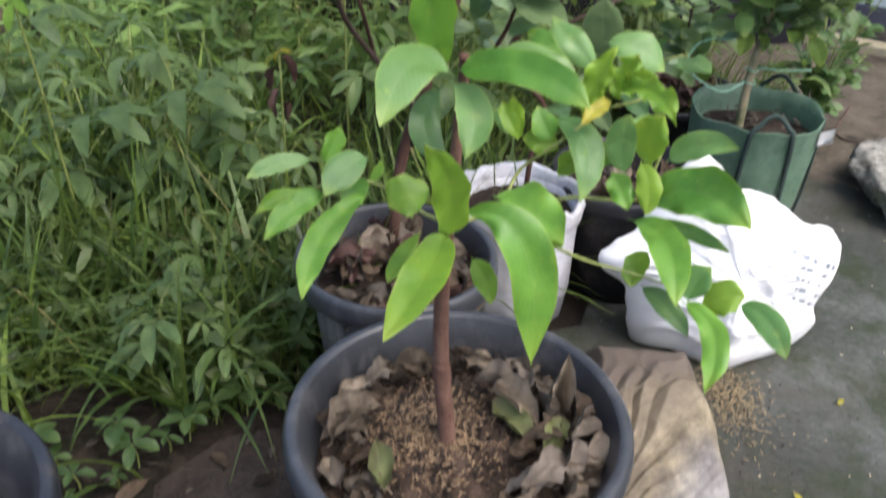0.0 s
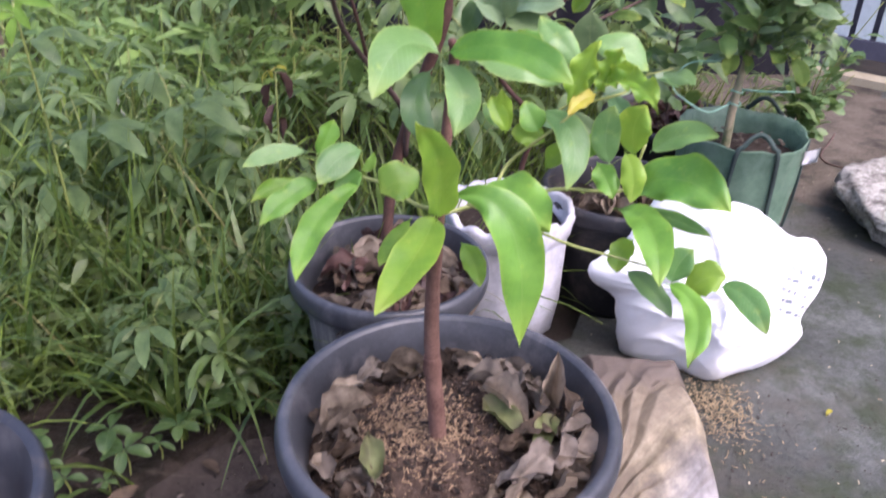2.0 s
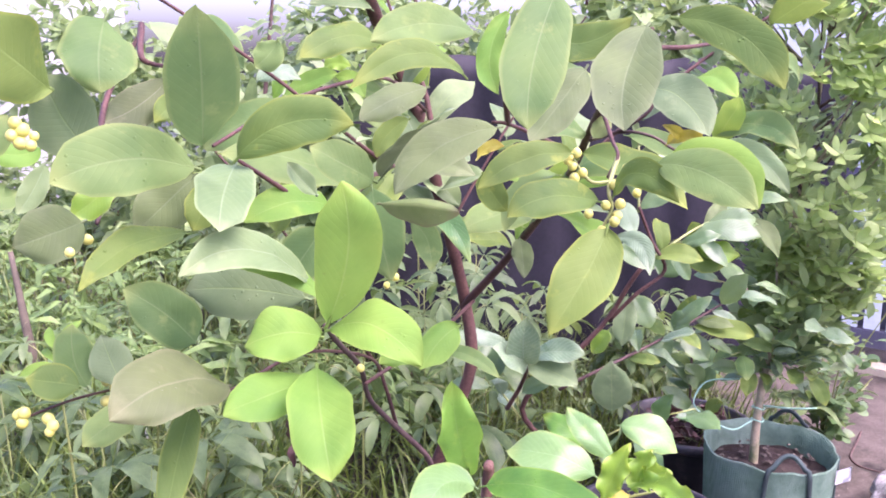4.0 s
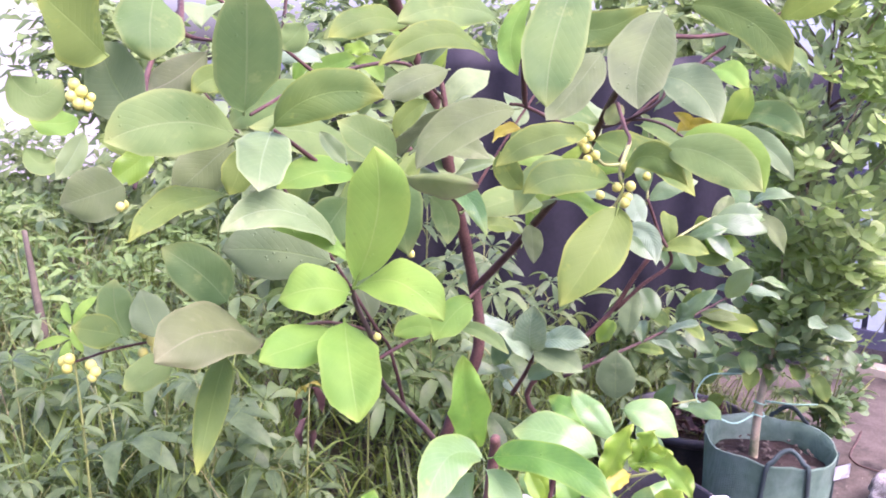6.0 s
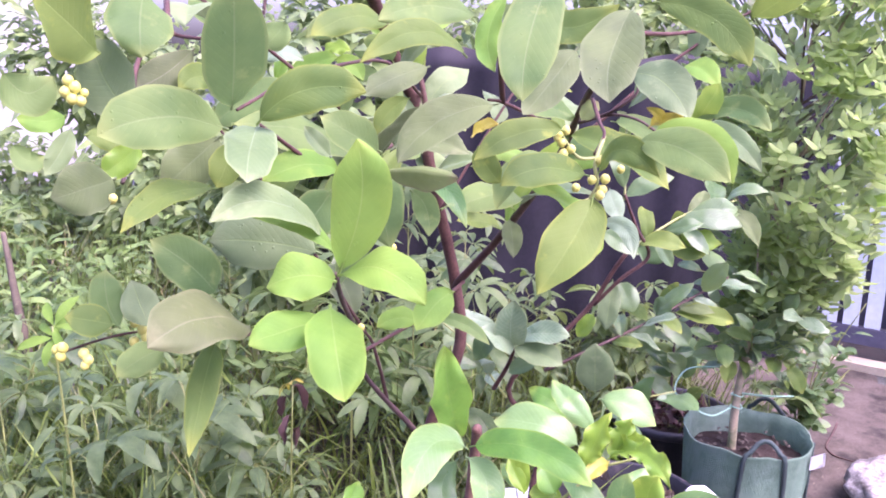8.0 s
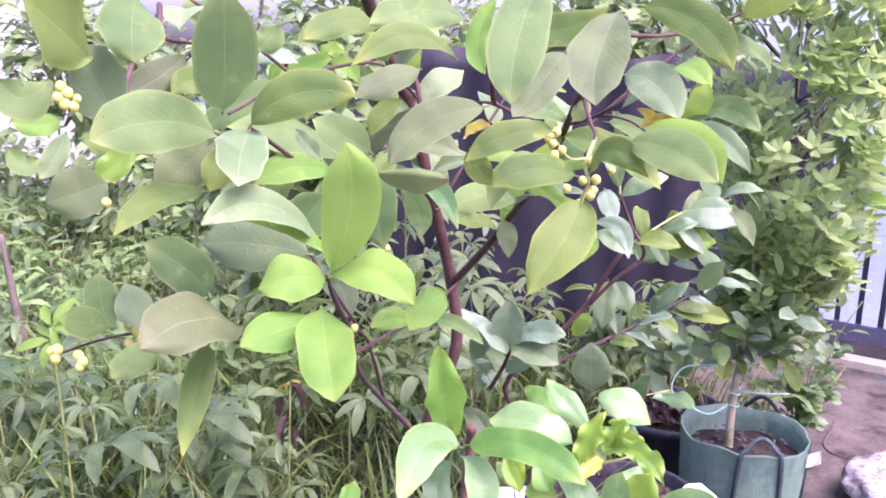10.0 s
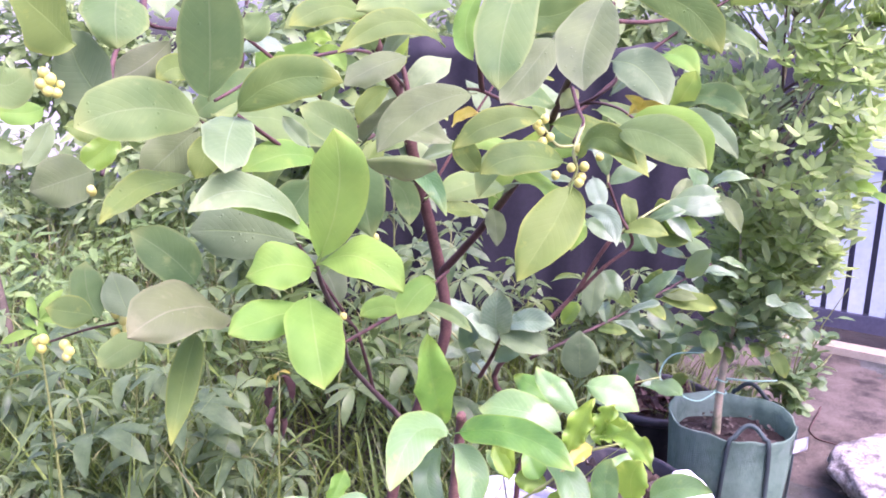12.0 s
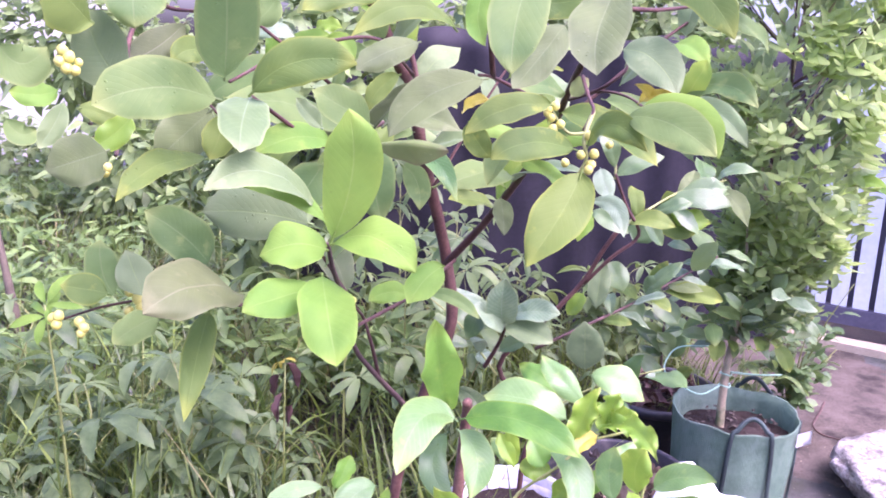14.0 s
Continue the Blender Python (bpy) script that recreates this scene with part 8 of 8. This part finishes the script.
rnd = random.Random(74)
for k, (x, y, z) in enumerate(spread(30, 1.06, 1.9, -1.9, 75)):
    copy_thing(WEEDS[k % 3], pose(x, y, -0.012, 0, 0, rnd.uniform(0, 360)) @ Matrix.Scale(rnd.uniform(0.32, 0.6), 4))
herb_spots = []
for x, y, z in spread(330, 1.04, 2.3, -1.9, 76):  # low herbs: a few small leaves round each stem
    h = rnd.uniform(0.03, 0.26)
    for k in range(rnd.randrange(4, 9)):
        d = Vector((rnd.uniform(-1, 1), rnd.uniform(-1, 1), rnd.uniform(-0.1, 0.5))).normalized()
        herb_spots.append((Vector((x, y, h * rnd.uniform(0.55, 1.0))) + d * 0.012, d))
leaf_mass("low_herbs", "small-leaved green herbs among the grass", herb_spots, HERB, 0.048, 77, "herbs")

field = []
rnd = random.Random(78)
while len(field) < 7500:  # narrow-leaved weeds standing in tufts all over the waste ground
    x, y = rnd.uniform(-4.2, 0.3), 2.5 + 4.5 * rnd.random() ** 1.1
    if x > verge_edge(y) - 0.1 or x < -0.62 * y - 0.3 or noise.noise(Vector((x * 1.7, y * 1.7, 8))) < -0.05:
        continue
    h = 0.16 + 0.20 * rnd.random() + 0.12 * noise.noise(Vector((x * 2, y * 2, 3)))
    stem = Vector((x, y, h))
    for k in range(rnd.randrange(5, 9)):
        a = rnd.uniform(0, 6.283)
        d = Vector((math.cos(a), math.sin(a), rnd.uniform(-0.15, 0.35)))
        field.append((stem + Vector((0, 0, rnd.uniform(-0.12, 0.03))) + d * 0.02, d.normalized()))
leaf_mass("field_weeds", "narrow-leaved pale green weeds covering the waste ground", field, FIELD, 0.115, 79, "weeds", 0.55)

# added dark tube in place of a wet patch's edge on the ground
cord = tube("cord", [(1.644, 2.816, 0.006), (1.580, 2.724, 0.006), (1.504, 2.620, 0.006), (1.490, 2.561, 0.006), (1.509, 2.522, 0.006), (1.575, 2.475, 0.006)], 0.004, 0.003, BARKD, None, sides=6)
tagged(cord, "thin dark line in place of a wet patch's edge", "cord")


def in_bag(rnd):
    a, r = rnd.uniform(0, 6.283), 0.14 * math.sqrt(rnd.random())
    return (0.945 + r * math.cos(a), 2.03 + r * math.sin(a), 0.276 + rnd.uniform(0, 0.008))


chips("pebbles", "grey pebbles on the soil of the planter bag", 60, in_bag, 0.012, 0.009, EARTH, 20, "pebbles")
# scraps
bm = bmesh.new()
bmesh.ops.create_grid(bm, x_segments=4, y_segments=3, size=0.5)
for v in bm.verts:
    v.co = Vector((-0.535 + v.co.x * 0.036 + v.co.y * 0.008, 0.945 + v.co.y * 0.024, 0.014 + 0.005 * math.sin(v.co.x * 6)))
tagged(part("plastic_scrap", bm, BLUE, None), "small bright blue plastic scrap on the soil", "scrap")


def fallen(x, y, turn, size, tone, label):
    me = blade_mesh("fallen_leaf", (-size / 2, 0, 0), (size / 2, 0, 0), size * 0.45, (0, 0, 1), TONES[tone] if tone in TONES else DEAD[1 + int(size * 1000) % 2], 0.08, 0.3, 0.03, ns=8, na=4)
    ob = new("fallen_leaf", me)
    ob.matrix_world = pose(x, y, 0.006, 0, 0, turn)
    tagged(ob, label, "fallen leaf", "fallen leaves on the ground")


for x, y, turn, size, tone in ((0.731, 0.998, 100, 0.028, "l"), (0.673, 0.851, 170, 0.024, "l"), (0.302, 0.783, 95, 0.034, "l"), (0.405, 0.833, 40, 0.022, "o"), (0.456, 0.776, 150, 0.028, "l"), (0.63, 0.783, 20, 0.018, "l"), (0.454, 0.863, 20, 0.018, "o"), (0.92, 1.25, 40, 0.025, "l")):
    fallen(x, y, turn, size, tone, "small yellow fallen leaf on wet concrete")
for x, y, turn, size in ((-0.47, 1.02, 60, 0.08), (-0.25, 0.86, 80, 0.06), (-0.16, 0.80, 100, 0.05), (-0.24, 1.05, 30, 0.05), (-0.33, 1.10, 140, 0.05), (-0.52, 0.88, 10, 0.06), (-0.60, 0.98, 60, 0.07)):
    fallen(x, y, turn, size, "dead", "dry brown fallen leaf on damp soil")

rnd = random.Random(55)
for k in range(22):
    x, y = rnd.uniform(-0.62, -0.15), rnd.uniform(0.80, 1.16)
    if y < 0.82 + (x + 0.278) * 1.12 or (-0.44 < x < -0.28 and 0.81 < y < 1.01):
        continue
    fallen(x, y, rnd.uniform(0, 360), rnd.uniform(0.015, 0.035), "dead", "scrap of brown dead leaf on damp soil")
for k in range(30):  # scraps trodden into the mud between the drain and the pot
    x, y = rnd.uniform(-0.42, -0.04), rnd.uniform(0.62, 1.02)
    if (-0.46 < x < -0.27 and 0.80 < y < 1.02) or (x - FRONT[0]) ** 2 + (y - FRONT[1]) ** 2 < 0.035:
        continue
    tone = ("dead", "dead", "dead", "o", "l", "dead")[k % 6]
    fallen(x, y, rnd.uniform(0, 360), rnd.uniform(0.010, 0.026), tone, "scrap of yellowed leaf on muddy paving" if tone == "l" else "scrap of green leaf on muddy paving" if tone == "o" else "scrap of brown leaf on muddy paving")
for k in range(12):
    x, y, a, l = rnd.uniform(-0.6, -0.1), rnd.uniform(0.84, 1.18), rnd.uniform(0, 6.28), rnd.uniform(0.05, 0.14)
    if -0.46 < x < -0.26 and 0.8 < y < 1.03:
        continue
    s = tube("dry_straw", [(x, y, 0.002), (x + l * 0.5 * math.cos(a), y + l * 0.5 * math.sin(a), 0.008), (x + l * math.cos(a + 0.2), y + l * math.sin(a + 0.2), 0.003)], 0.0010, 0.0006, EARTH, None, sides=5, steps=3)
    tagged(s, "thin dry straw lying on damp soil", "straw", "dry straws on the soil")

# ------------------------------------------------------------ distance: rank bushes beyond the grass
rnd = random.Random(91)
spots = []
for cx, cy, cz, rx, rz, cnt in ((-3.3, 6.6, 0.35, 0.8, 0.4, 800), (-2.0, 6.8, 0.8, 0.9, 0.8, 1500), (-0.9, 6.6, 1.0, 0.9, 1.0, 1500), (0.2, 6.2, 1.2, 0.9, 1.1, 1500), (1.4, 5.6, 1.0, 0.9, 1.0, 1300), (-1.5, 5.2, 0.5, 0.8, 0.45, 900), (-3.0, 5.0, 0.25, 0.8, 0.25, 700), (0.4, 4.6, 0.9, 0.5, 0.8, 900), (-2.2, 5.6, 1.3, 0.7, 0.6, 900), (-0.4, 5.2, 1.4, 0.6, 0.6, 900), (1.2, 4.4, 1.5, 0.7, 0.35, 900), (-0.55, 3.3, 0.75, 0.35, 0.6, 420), (-0.25, 3.1, 1.1, 0.25, 0.4, 260)):
    for _ in range(cnt):
        d = Vector((rnd.gauss(0, 1), rnd.gauss(0, 1), rnd.gauss(0, 1))).normalized()
        r = rnd.uniform(0.5, 1.0) * (0.8 + 0.5 * noise.noise(d * 2 + Vector((cx, cy, 0))))
        spots.append((Vector((cx + d.x * r * rx, cy + d.y * r * rx * 0.7, max(0.05, cz + d.z * r * rz))), d))
slab_wall = bmesh.new()
bmesh.ops.create_cube(slab_wall, size=1.0)
for v in slab_wall.verts:
    v.co = Vector((-5.6 + v.co.x * 5.2, 8.6 + v.co.y * 0.15, 1.05 + v.co.z * 2.15))
tagged(part("wall_far", slab_wall, KERB_WHITE, None, smooth=False), "pale plastered wall beyond the bushes", "wall", kind="structure")
leaf_mass("far_bushes", "tangled green bushes beyond the waste ground", spots, FAR_LEAF, 0.12, 92, "bushes")
for x, y, h, lean in ((-1.46, 3.05, 0.62, -0.10), (-3.1, 5.6, 1.9, 0.1), (-1.2, 6.0, 2.2, 0.2), (0.1, 5.6, 2.3, -0.2), (-2.3, 6.2, 2.0, -0.1)):
    s = tube("dead_sapling", [(x, y, -0.02), (x + lean * 0.4, y, h * 0.5), (x + lean, y + 0.05, h)], 0.022, 0.010, STAKE if h < 1 else BARKD, None)
    tagged(s, "bare brown dead sapling standing in the weeds", "sapling")
